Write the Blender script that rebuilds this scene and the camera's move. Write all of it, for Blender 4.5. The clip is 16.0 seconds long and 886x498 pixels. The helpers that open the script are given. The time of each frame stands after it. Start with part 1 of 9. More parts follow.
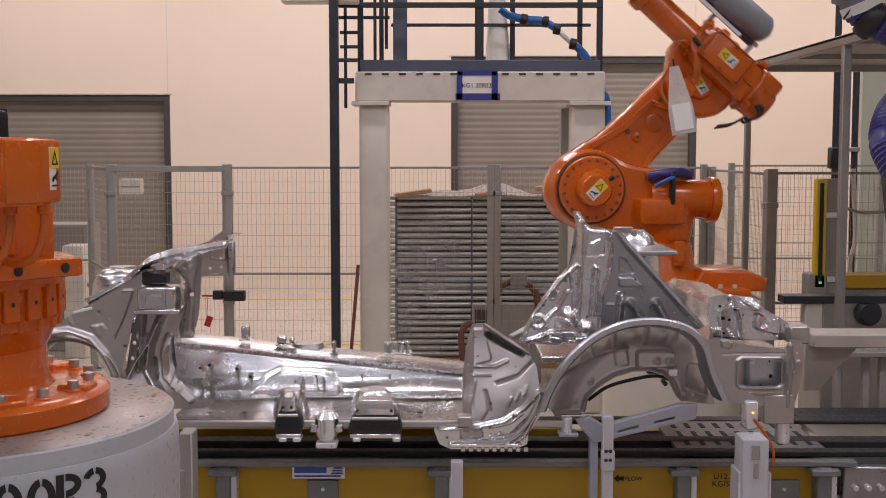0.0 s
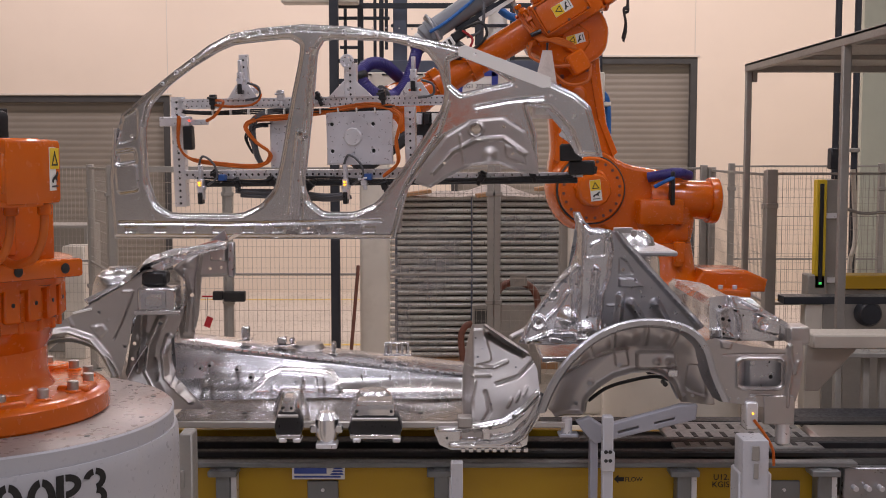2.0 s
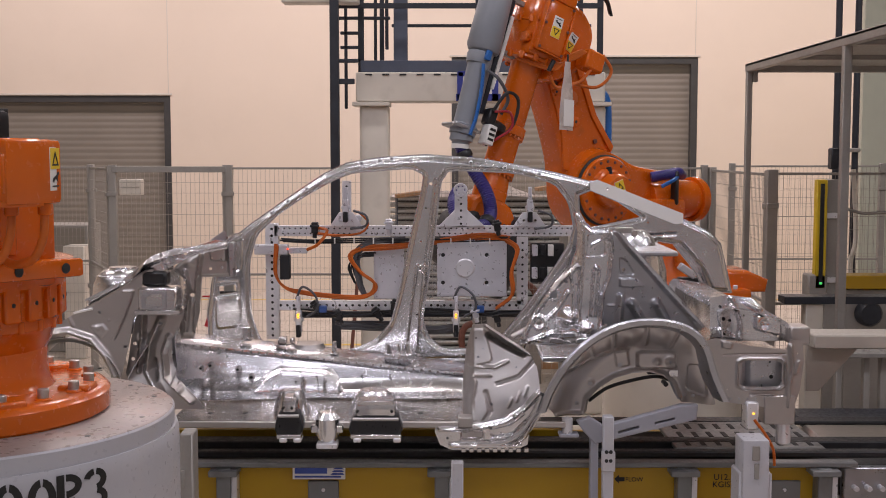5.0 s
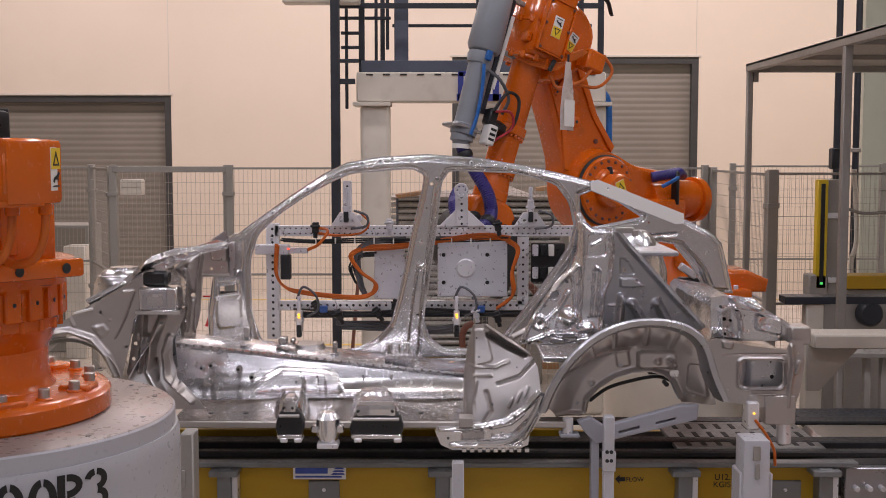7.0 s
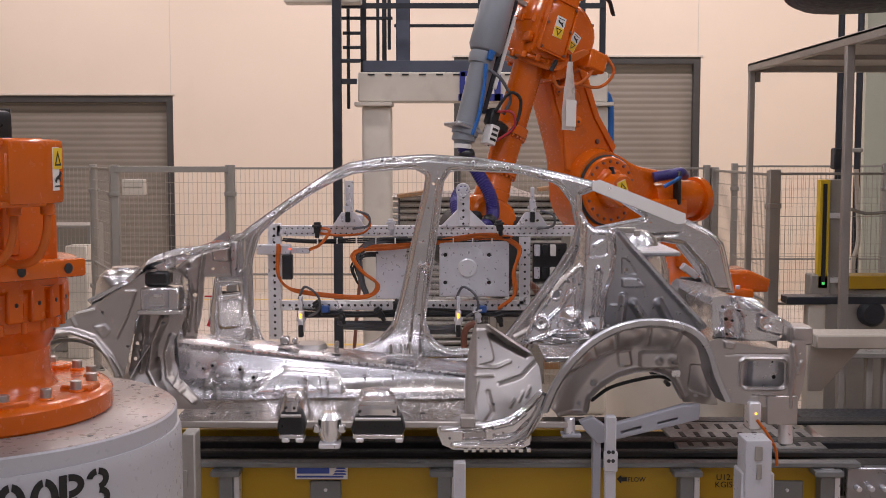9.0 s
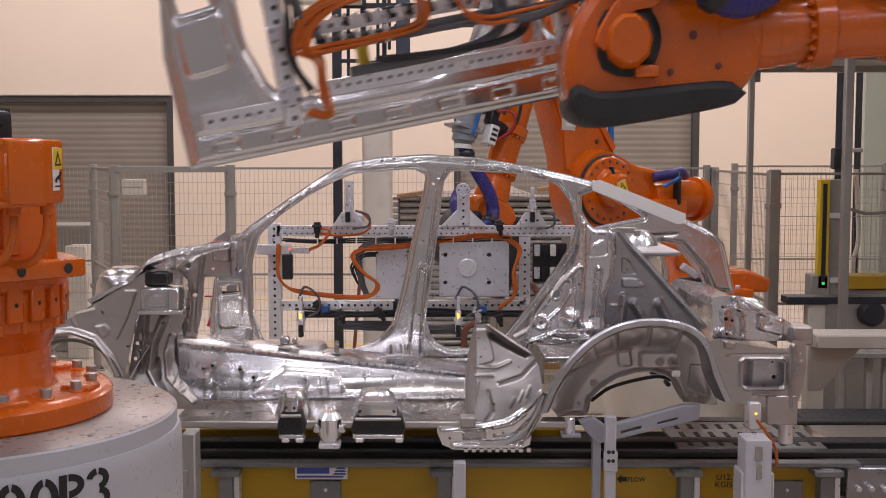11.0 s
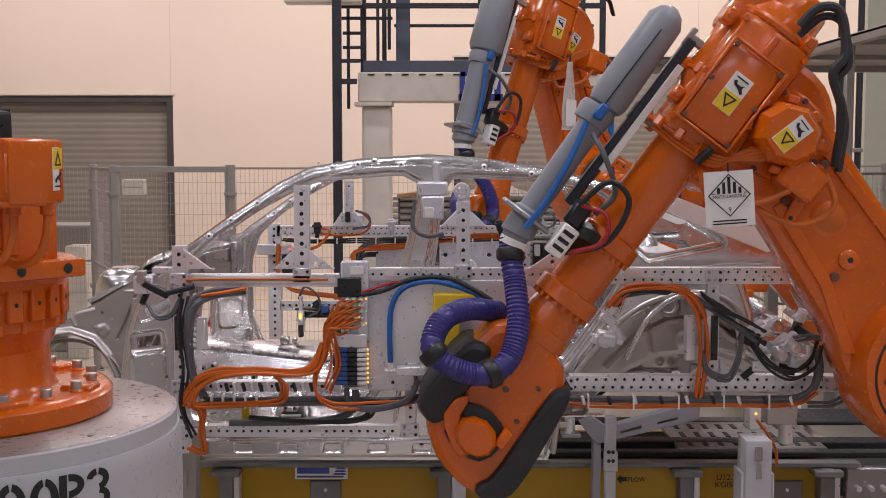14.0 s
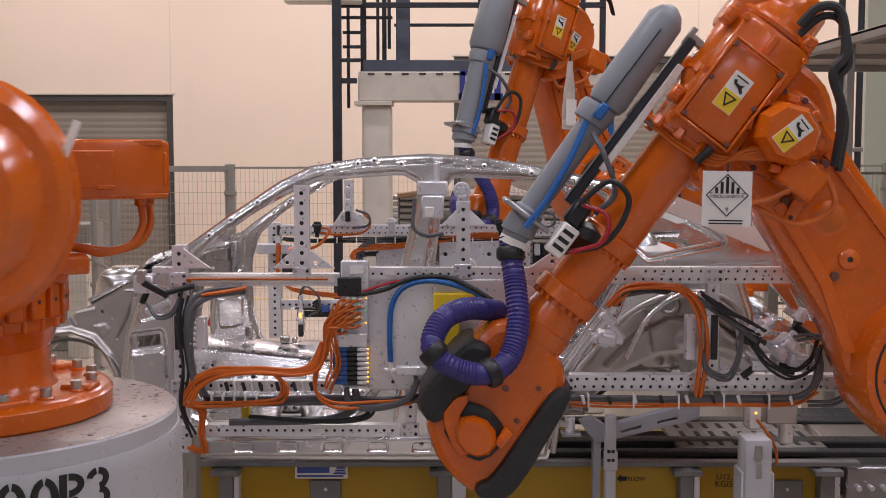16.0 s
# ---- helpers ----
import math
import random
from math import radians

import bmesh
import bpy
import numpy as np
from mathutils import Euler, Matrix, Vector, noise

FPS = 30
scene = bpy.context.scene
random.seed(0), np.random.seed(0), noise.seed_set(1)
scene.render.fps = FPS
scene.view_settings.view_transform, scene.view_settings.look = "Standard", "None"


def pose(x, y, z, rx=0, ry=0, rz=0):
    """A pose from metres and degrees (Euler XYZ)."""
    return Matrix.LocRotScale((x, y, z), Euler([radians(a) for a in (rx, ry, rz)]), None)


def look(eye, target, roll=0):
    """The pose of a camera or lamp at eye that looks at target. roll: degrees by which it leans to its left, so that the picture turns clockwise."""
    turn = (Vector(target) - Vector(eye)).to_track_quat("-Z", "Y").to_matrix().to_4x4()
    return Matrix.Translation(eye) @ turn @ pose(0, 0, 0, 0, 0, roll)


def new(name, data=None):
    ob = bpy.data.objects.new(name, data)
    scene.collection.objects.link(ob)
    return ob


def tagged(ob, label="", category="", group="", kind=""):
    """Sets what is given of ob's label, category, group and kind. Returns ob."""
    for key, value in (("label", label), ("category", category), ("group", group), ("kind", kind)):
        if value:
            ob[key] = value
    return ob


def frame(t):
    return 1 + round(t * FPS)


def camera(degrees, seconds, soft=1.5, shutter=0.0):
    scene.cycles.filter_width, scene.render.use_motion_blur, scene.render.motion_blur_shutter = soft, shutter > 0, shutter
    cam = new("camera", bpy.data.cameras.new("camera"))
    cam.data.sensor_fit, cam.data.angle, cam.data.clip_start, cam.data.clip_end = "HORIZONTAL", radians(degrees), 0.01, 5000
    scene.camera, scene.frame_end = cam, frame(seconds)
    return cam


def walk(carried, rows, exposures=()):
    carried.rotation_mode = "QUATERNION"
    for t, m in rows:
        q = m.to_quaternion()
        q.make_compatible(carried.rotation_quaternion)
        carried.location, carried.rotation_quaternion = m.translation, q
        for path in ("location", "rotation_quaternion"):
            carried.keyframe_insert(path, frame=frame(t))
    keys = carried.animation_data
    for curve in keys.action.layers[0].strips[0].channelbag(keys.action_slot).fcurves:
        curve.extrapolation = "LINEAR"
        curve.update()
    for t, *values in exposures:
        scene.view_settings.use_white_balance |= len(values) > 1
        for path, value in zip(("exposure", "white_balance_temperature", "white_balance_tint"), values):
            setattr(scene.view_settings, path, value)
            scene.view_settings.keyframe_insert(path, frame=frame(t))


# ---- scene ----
cam = camera(41.2, 16.0, soft=0.95, shutter=0.4)
EYE, DIP = (0.0, 0.0, 2.3), 4.686
walk(cam, [(t, pose(*EYE, 90 - DIP + dv, 0, dh)) for t, dh, dv in (
    (0.0, -0.055, -0.03), (1.5, -0.055, -0.03), (2.0, -0.055, 0.0), (4.2, -0.05, 0.0), (6.3, 0.0, 0.0),
    (8.5, 0.0, 0.0), (9.0, 0.083, 0.0), (11.3, 0.083, 0.0), (14.7, 0.083, 0.0), (15.2, 0.083, -0.03), (16.0, 0.083, -0.03))],
    exposures=((0.0, -0.06), (8.3, -0.06), (9.0, 0.0), (16.0, 0.0)))

# ---- light: rows of high-bay tube lamps under the hall's ceiling ----
world = bpy.data.worlds.new("hall_air")
scene.world = world
world.use_nodes = True
world.node_tree.nodes["Background"].inputs[0].default_value = (1.0, 0.93, 0.85, 1)
world.node_tree.nodes["Background"].inputs[1].default_value = 0.03


def hall_lamp(x, y, z, sx, sy, power, colour):
    data = bpy.data.lights.new("hall_lamp", "AREA")
    data.shape, data.size, data.size_y, data.energy, data.color = "RECTANGLE", sx, sy, power, colour
    ob = new("hall_lamp", data)
    ob.matrix_world = look((x, y, z), (x, y + 0.001, 0))
    return ob


for lx in (-6.5, -1.5, 3.5, 8.5):
    hall_lamp(lx, 16.2, 7.4, 2.4, 0.3, 200, (1.0, 0.85, 0.87))
for lx in (-5.0, -1.0, 3.0, 7.0):
    hall_lamp(lx, 8.6, 7.4, 1.9, 0.35, 76, (1.0, 0.91, 0.91))
    hall_lamp(lx, 3.2, 7.4, 1.9, 0.35, 92, (0.97, 0.93, 1.03))
    hall_lamp(lx, -1.5, 7.4, 1.9, 0.35, 40, (0.97, 0.93, 1.04))
    hall_lamp(lx - 1.5, -4.8, 6.6, 2.2, 0.3, 40, (0.92, 0.93, 1.09))


# ---- materials ----
def material(name, colour, rough=0.5, metal=0.0, vary=0.12, scale=6.0, fine=60.0, bump=0.05, coat=0.0, spots=0.0, dirt=None, rough_vary=0.12, spec=0.5, stretch=None, dent=0.0, dent_scale=5.0):
    """Paint or metal with variation at two scales and fine relief."""
    mat = bpy.data.materials.new(name)
    mat.use_nodes = True
    nt = mat.node_tree
    n, li = nt.nodes, nt.links
    b = n["Principled BSDF"]
    b.inputs["Metallic"].default_value = metal
    b.inputs["Specular IOR Level"].default_value = spec
    b.inputs["Coat Weight"].default_value = coat
    b.inputs["Coat Roughness"].default_value = 0.15
    tc = n.new("ShaderNodeTexCoord")
    src = tc.outputs["Object"]
    if stretch:
        mp = n.new("ShaderNodeMapping")
        mp.inputs["Scale"].default_value = stretch
        li.new(src, mp.inputs["Vector"])
        src = mp.outputs["Vector"]
    big, small = n.new("ShaderNodeTexNoise"), n.new("ShaderNodeTexNoise")
    big.inputs["Scale"].default_value, big.inputs["Detail"].default_value = scale, 6
    small.inputs["Scale"].default_value, small.inputs["Detail"].default_value = fine, 4
    li.new(src, big.inputs["Vector"])
    li.new(src, small.inputs["Vector"])
    ramp = n.new("ShaderNodeMapRange")
    ramp.inputs[1].default_value, ramp.inputs[2].default_value = 0.3, 0.7
    ramp.inputs[3].default_value, ramp.inputs[4].default_value = 1 - vary, 1 + vary
    li.new(big.outputs["Fac"], ramp.inputs[0])
    mul = n.new("ShaderNodeVectorMath")
    mul.operation = "SCALE"
    mul.inputs[0].default_value = colour
    li.new(ramp.outputs[0], mul.inputs["Scale"])
    out = mul.outputs[0]
    if dirt:
        mask = n.new("ShaderNodeMapRange")
        mask.inputs[1].default_value, mask.inputs[2].default_value = 0.56, 0.75
        mask.inputs[3].default_value, mask.inputs[4].default_value = 0.0, dirt[3]
        rust = n.new("ShaderNodeTexNoise")
        rust.inputs["Scale"].default_value, rust.inputs["Detail"].default_value = scale * 2.3, 8
        li.new(src, rust.inputs["Vector"])
        li.new(rust.outputs["Fac"], mask.inputs[0])
        mix = n.new("ShaderNodeMix")
        mix.data_type = "RGBA"
        li.new(mask.outputs[0], mix.inputs[0])
        li.new(out, mix.inputs[6])
        mix.inputs[7].default_value = (*dirt[:3], 1)
        out = mix.outputs[2]
    li.new(out, b.inputs["Base Color"])
    rr = n.new("ShaderNodeMapRange")
    rr.inputs[1].default_value, rr.inputs[2].default_value = 0.3, 0.7
    rr.inputs[3].default_value, rr.inputs[4].default_value = max(0.03, rough - rough_vary), min(1, rough + rough_vary)
    li.new(small.outputs["Fac"], rr.inputs[0])
    li.new(rr.outputs[0], b.inputs["Roughness"])
    bp = n.new("ShaderNodeBump")
    bp.inputs["Strength"].default_value, bp.inputs["Distance"].default_value = bump, 0.02
    add = n.new("ShaderNodeMath")
    li.new(small.outputs["Fac"], add.inputs[0])
    li.new(big.outputs["Fac"], add.inputs[1])
    li.new(add.outputs[0], bp.inputs["Height"])
    if dent:
        wave = n.new("ShaderNodeTexNoise")
        wave.inputs["Scale"].default_value, wave.inputs["Detail"].default_value = dent_scale, 1.0
        wave.inputs["Distortion"].default_value = 0.6
        li.new(src, wave.inputs["Vector"])
        low = n.new("ShaderNodeBump")
        low.inputs["Strength"].default_value, low.inputs["Distance"].default_value = dent, 0.05
        li.new(wave.outputs["Fac"], low.inputs["Height"])
        li.new(low.outputs["Normal"], bp.inputs["Normal"])
    li.new(bp.outputs["Normal"], b.inputs["Normal"])
    return mat


def glow(name, colour, strength):
    mat = bpy.data.materials.new(name)
    mat.use_nodes = True
    b = mat.node_tree.nodes["Principled BSDF"]
    b.inputs["Base Color"].default_value = (*colour, 1)
    b.inputs["Emission Color"].default_value = (*colour, 1)
    b.inputs["Emission Strength"].default_value = strength
    return mat


ORANGE = material("orange_robot_paint", (0.66, 0.125, 0.003), 0.22, vary=0.12, scale=3, fine=60, bump=0.008, coat=0.4, dirt=(0.28, 0.08, 0.01, 0.35), rough_vary=0.08)
ORANGE_DARK = material("orange_cable_jacket", (0.55, 0.12, 0.01), 0.45, vary=0.2, scale=9, bump=0.0)
SHEET = material("bare_aluminium_sheet", (0.72, 0.715, 0.72), 0.22, 1.0, vary=0.04, scale=4, fine=30, bump=0.003, rough_vary=0.06, dent=0.02, dent_scale=3.2)
SHEET_DULL = material("galvanised_sheet", (0.50, 0.475, 0.46), 0.37, 0.9, vary=0.06, scale=5, fine=30, bump=0.004, rough_vary=0.06, dent=0.018, dent_scale=3.0)
CAST = material("bright_pressed_aluminium", (0.80, 0.80, 0.82), 0.24, 1.0, vary=0.04, scale=5, fine=30, bump=0.003, rough_vary=0.05, dent=0.03, dent_scale=3.5)
GREY_METAL = material("blue_grey_inner_sheet", (0.47, 0.475, 0.50), 0.36, 0.9, vary=0.1, scale=4, fine=30, bump=0.004, dent=0.015, dent_scale=4.0)
PROFILE = material("anodised_aluminium_profile", (0.80, 0.80, 0.83), 0.36, 0.55, vary=0.06, scale=4, fine=40, bump=0.01)
PLATE = material("milled_aluminium_plate", (0.72, 0.72, 0.77), 0.36, 0.55, vary=0.08, scale=5, fine=50, bump=0.015)
# near-black paint for the shade inside holes and gaps, and for dark screws
HOLE = material("hole_shade_and_dark_screw", (0.03, 0.03, 0.03), 0.7)
WALL = material("cream_wall_panel", (0.80, 0.70, 0.585), 0.6, vary=0.02, scale=0.8, fine=18, bump=0.02, dirt=(0.66, 0.57, 0.47, 0.12))
DOOR_GREY = material("grey_roller_door", (0.25, 0.225, 0.19), 0.5, 0.1, vary=0.06, scale=1.5, fine=30, bump=0.02)
DOOR_FRAME = material("dark_door_frame", (0.055, 0.055, 0.055), 0.5, vary=0.1)
FLOOR = material("sealed_concrete", (0.55, 0.49, 0.42), 0.35, vary=0.08, scale=0.9, fine=20, bump=0.02, dirt=(0.35, 0.31, 0.27, 0.4))
# grey of the unseen ceiling, set by what the metal should mirror
CEILING = material("grey_reflection_ceiling", (0.36, 0.35, 0.34), 0.7, vary=0.04)
GALV = material("galvanised_post", (0.34, 0.325, 0.30), 0.5, 0.35, vary=0.08, scale=5, bump=0.03)
WIRE = material("grey_mesh_wire", (0.40, 0.37, 0.33), 0.5, 0.3, vary=0.05)
BEIGE = material("beige_machine_paint", (0.66, 0.62, 0.55), 0.42, vary=0.05, scale=3, fine=70, bump=0.02, dirt=(0.45, 0.41, 0.35, 0.3))
BLACK_STEEL = material("blue_black_steel", (0.028, 0.032, 0.042), 0.45, 0.1, vary=0.2)
BLUE_STEEL = material("slate_blue_steel", (0.085, 0.10, 0.14), 0.45, 0.1, vary=0.12)
WHITE = material("white_pedestal_paint", (0.50, 0.50, 0.53), 0.36, vary=0.04, scale=3, fine=60, bump=0.03, dirt=(0.55, 0.50, 0.46, 0.35))
WORN_STEEL = material("worn_pedestal_top", (0.31, 0.26, 0.24), 0.34, 0.2, vary=0.12, scale=4, fine=50, bump=0.05, dirt=(0.30, 0.12, 0.07, 0.75))
YELLOW = material("yellow_conveyor_paint", (0.46, 0.275, 0.006), 0.42, vary=0.08, scale=2, fine=60, bump=0.03, dirt=(0.35, 0.22, 0.03, 0.35))
BEAM_PAINT = material("warm_grey_beam_paint", (0.44, 0.40, 0.345), 0.45, vary=0.06, scale=3, fine=60, bump=0.02, dirt=(0.30, 0.27, 0.23, 0.3))
CONVEYOR_GREY = material("grey_green_conveyor_paint", (0.21, 0.215, 0.215), 0.42, 0.2, vary=0.1, scale=4, fine=50, bump=0.03, dirt=(0.12, 0.11, 0.10, 0.4))
ARM_PAINT = material("pale_blue_grey_arm_paint", (0.37, 0.375, 0.42), 0.42, 0.1, vary=0.06, scale=4, fine=60, bump=0.02)
YELLOW_SIGN = material("yellow_bracket_paint", (0.75, 0.53, 0.02), 0.45, vary=0.08)
RUBBER = material("black_rubber", (0.022, 0.022, 0.024), 0.55, vary=0.25, scale=8, bump=0.05)
BLACK_PLASTIC = material("black_plastic", (0.016, 0.016, 0.018), 0.38, vary=0.2)
PURPLE = material("violet_corrugated_hose", (0.035, 0.028, 0.17), 0.36, vary=0.15, scale=10)
DRESS = material("grey_hose_housing", (0.23, 0.245, 0.27), 0.42, vary=0.08, scale=5, bump=0.04)
BLUE_TUBE = material("blue_air_tube", (0.02, 0.13, 0.42), 0.35, vary=0.1)
RED_TUBE = material("red_air_tube", (0.40, 0.02, 0.03), 0.35, vary=0.1)
GREY_CABLE = material("grey_cable", (0.10, 0.10, 0.11), 0.5, vary=0.2)
BLUE_TAPE = material("blue_masking_tape", (0.03, 0.045, 0.26), 0.55, vary=0.12)
PAPER = material("white_label_paper", (0.82, 0.80, 0.76), 0.6, vary=0.02, bump=0.01)
INK = material("black_print", (0.012, 0.012, 0.012), 0.6, vary=0.1)
BLUE_INK = material("blue_print", (0.05, 0.09, 0.36), 0.5, vary=0.1)
WARN_YELLOW = material("warning_yellow_print", (0.85, 0.58, 0.03), 0.45, vary=0.04)
BLUE_MODULE = material("blue_valve_module", (0.03, 0.09, 0.30), 0.4, vary=0.08)
RACK_PIPE = material("galvanised_rack_pipe", (0.50, 0.50, 0.48), 0.38, 0.7, vary=0.1, scale=3)
# near-black colour standing in for shade between pipes; the conveyor bed shares it
DARK_GAP = material("dark_gap_shade", (0.07, 0.065, 0.06), 0.7)
CARDBOARD = material("brown_cardboard", (0.42, 0.24, 0.12), 0.7, vary=0.12)
RUST = material("rusty_bracket", (0.16, 0.06, 0.04), 0.6, vary=0.2)
BAG = material("milky_plastic_bag", (0.72, 0.66, 0.62), 0.3, vary=0.1, scale=9, fine=25, bump=0.4)
LED_RED = glow("red_indicator", (1.0, 0.06, 0.02), 3)
LED_AMBER = glow("amber_indicator", (1.0, 0.42, 0.02), 3)
LED_GREEN = glow("green_indicator", (0.1, 0.9, 0.2), 0.6)
# grey of the unseen south wall, chosen to lift reflections in the metal
GREY_WALL = material("grey_reflection_wall", (0.42, 0.41, 0.40), 0.6, vary=0.05)
PALE_GREEN = material("pale_green_wall", (0.50, 0.52, 0.43), 0.6, vary=0.03)


# ---- mesh helpers ----
def thing(name, label, category, at=(0, 0, 0), group="", kind=""):
    ob = new(name)
    ob.empty_display_size = 0.1
    ob.location = at
    return tagged(ob, label, category, group, kind)


def finish(ob, bm, mat, smooth=True):
    me = bpy.data.meshes.new(ob if isinstance(ob, str) else ob.name)
    bm.normal_update()
    bm.to_mesh(me)
    bm.free()
    me.materials.append(mat)
    if smooth:
        me.shade_smooth()
        me.set_sharp_from_angle(angle=radians(38))
    return me


def part(name, bm, mat, parent=None, label="", at=None):
    """Links a bmesh as one mesh object under a thing or a part. Coordinates are in the parent's space."""
    me = bm if isinstance(bm, bpy.types.Mesh) else finish(name, bm, mat)
    ob = new(name, me)
    ob.parent = parent
    if at is not None:
        ob.matrix_basis = at if isinstance(at, Matrix) else Matrix.Translation(at)
    return tagged(ob, label) if label else ob


def join(*bms):
    out = bmesh.new()
    for b in bms:
        me = bpy.data.meshes.new("tmp")
        b.to_mesh(me)
        b.free()
        out.from_mesh(me)
        bpy.data.meshes.remove(me)
    return out


def box(a, b, bevel=0.004, seg=1):
    """A bevelled box from corner a to corner b."""
    bm = bmesh.new()
    bmesh.ops.create_cube(bm, size=1)
    lo, hi = Vector([min(p) for p in zip(a, b)]), Vector([max(p) for p in zip(a, b)])
    for v in bm.verts:
        v.co = Vector([lo[i] + (v.co[i] + 0.5) * (hi[i] - lo[i]) for i in range(3)])
    bevel = min(bevel, 0.3 * min(hi - lo))
    if bevel > 0.0004:
        bmesh.ops.bevel(bm, geom=list(bm.edges), offset=bevel, segments=seg, affect="EDGES", profile=0.5)
    return bm


def moved(bm, m):
    bm.transform(m)
    return bm


def lathe(rings, axis_from, axis_to, seg=28, caps=True):
    """A turned body: rings of (share of the way, radius) round the line between two points."""
    a, b = Vector(axis_from), Vector(axis_to)
    turn = (b - a).to_track_quat("Z", "Y").to_matrix()
    bm = bmesh.new()
    loops = []
    for s, r in rings:
        c = a.lerp(b, s)
        loops.append([bm.verts.new(c + turn @ Vector((r * math.cos(2 * math.pi * i / seg), r * math.sin(2 * math.pi * i / seg), 0))) for i in range(seg)])
    for p, q in zip(loops, loops[1:]):
        for i in range(seg):
            bm.faces.new((p[i], p[(i + 1) % seg], q[(i + 1) % seg], q[i]))
    if caps:
        bm.faces.new(list(reversed(loops[0])))
        bm.faces.new(loops[-1])
    return bm


def rod(a, b, r, seg=14, bevel=0.15):
    length = max((Vector(b) - Vector(a)).length, 1e-4)
    e = min(0.3, bevel * r / length)
    return lathe(((0, r * (1 - bevel)), (e, r), (1 - e, r), (1, r * (1 - bevel))), a, b, seg)


def smooth_path(points, steps=8):
    """Points along a smooth line through the given ones."""
    p = [Vector(q) for q in points]
    p = [2 * p[0] - p[1]] + p + [2 * p[-1] - p[-2]]
    out = []
    for i in range(1, len(p) - 2):
        for k in range(steps):
            t = k / steps
            out.append(0.5 * (2 * p[i] + (p[i + 1] - p[i - 1]) * t + (2 * p[i - 1] - 5 * p[i] + 4 * p[i + 1] - p[i + 2]) * t * t
                              + (3 * p[i] - p[i - 1] - 3 * p[i + 1] + p[i + 2]) * t ** 3))
    return out + [p[-2]]


def hose(points, r, seg=8, steps=8, ribs=0.0, pitch=0.012):
    """A cable or hose swept along a smooth line; ribs: the depth of its corrugation."""
    path = smooth_path(points, steps)
    if ribs:
        fine, gone = [path[0]], 0.0
        for a, b in zip(path, path[1:]):
            d = (b - a).length
            n = max(1, int(d / (pitch / 2)))
            fine += [a.lerp(b, (k + 1) / n) for k in range(n)]
        path = fine
    bm = bmesh.new()
    loops, up = [], Vector((0.13, 0.97, 0.21)).normalized()
    for i, c in enumerate(path):
        t = (path[min(i + 1, len(path) - 1)] - path[max(i - 1, 0)]).normalized()
        side = t.cross(up)
        if side.length < 0.05:
            side = t.orthogonal()
        side.normalize()
        up = side.cross(t).normalized()
        rr = r - (ribs if i % 2 else 0)
        loops.append([bm.verts.new(c + rr * (side * math.cos(2 * math.pi * k / seg) + up * math.sin(2 * math.pi * k / seg))) for k in range(seg)])
    for p, q in zip(loops, loops[1:]):
        for k in range(seg):
            bm.faces.new((p[k], p[(k + 1) % seg], q[(k + 1) % seg], q[k]))
    bm.faces.new(list(reversed(loops[0])))
    bm.faces.new(loops[-1])
    bmesh.ops.recalc_face_normals(bm, faces=bm.faces)
    return bm


def sheet(outline, holes=(), y=0.0, thick=0.02, bevel=0.004, mat=None, rounded=0):
    """A pressed plate in the x-z plane: outline and holes as (x, z) rows, from y - thick/2 to y + thick/2. Returns a mesh."""
    cu = bpy.data.curves.new("plate", "CURVE")
    cu.dimensions, cu.fill_mode = "2D", "BOTH"
    cu.extrude, cu.bevel_depth, cu.bevel_resolution = max(thick / 2 - bevel, 0.0005), bevel, 1
    for loop in (outline, *holes):
        pts = loop
        for _ in range(rounded):
            pts = [q for a, b in zip(pts, (*pts[1:], pts[0])) for q in ((a[0] * 0.8 + b[0] * 0.2, a[1] * 0.8 + b[1] * 0.2), (a[0] * 0.2 + b[0] * 0.8, a[1] * 0.2 + b[1] * 0.8))]
        s = cu.splines.new("POLY")
        s.points.add(len(pts) - 1)
        for p, (x, z) in zip(s.points, pts):
            p.co = (x, z, 0, 1)
        s.use_cyclic_u = True
    ob = bpy.data.objects.new("plate", cu)
    scene.collection.objects.link(ob)
    deps = bpy.context.evaluated_depsgraph_get()
    me = bpy.data.meshes.new_from_object(ob.evaluated_get(deps))
    bpy.data.objects.remove(ob)
    bpy.data.curves.remove(cu)
    me.transform(Matrix(((1, 0, 0, 0), (0, 0, -1, y), (0, 1, 0, 0), (0, 0, 0, 1))))
    if mat:
        me.materials.clear()
        me.materials.append(mat)
    me.shade_smooth()
    me.set_sharp_from_angle(angle=radians(38))
    return me


def ease(t):
    t = np.clip(t, 0.0, 1.0)
    return t * t * (3 - 2 * t)


def line_distance(X, Z, pts, closed=False):
    best = np.full(X.shape, 1e9)
    for a, b in zip(pts, (*pts[1:], pts[0]) if closed else pts[1:]):
        dx, dz = b[0] - a[0], b[1] - a[1]
        t = np.clip(((X - a[0]) * dx + (Z - a[1]) * dz) / (dx * dx + dz * dz + 1e-12), 0, 1)
        best = np.minimum(best, np.hypot(X - a[0] - t * dx, Z - a[1] - t * dz))
    return best


def inside_depth(X, Z, loop):
    """Distance to the edge of a closed outline, positive inside."""
    within = np.zeros(X.shape, bool)
    for a, b in zip(loop, (*loop[1:], loop[0])):
        if a[1] != b[1]:
            within ^= ((a[1] > Z) != (b[1] > Z)) & (X < (b[0] - a[0]) * (Z - a[1]) / (b[1] - a[1]) + a[0])
    d = line_distance(X, Z, loop, True)
    return np.where(within, d, -d)


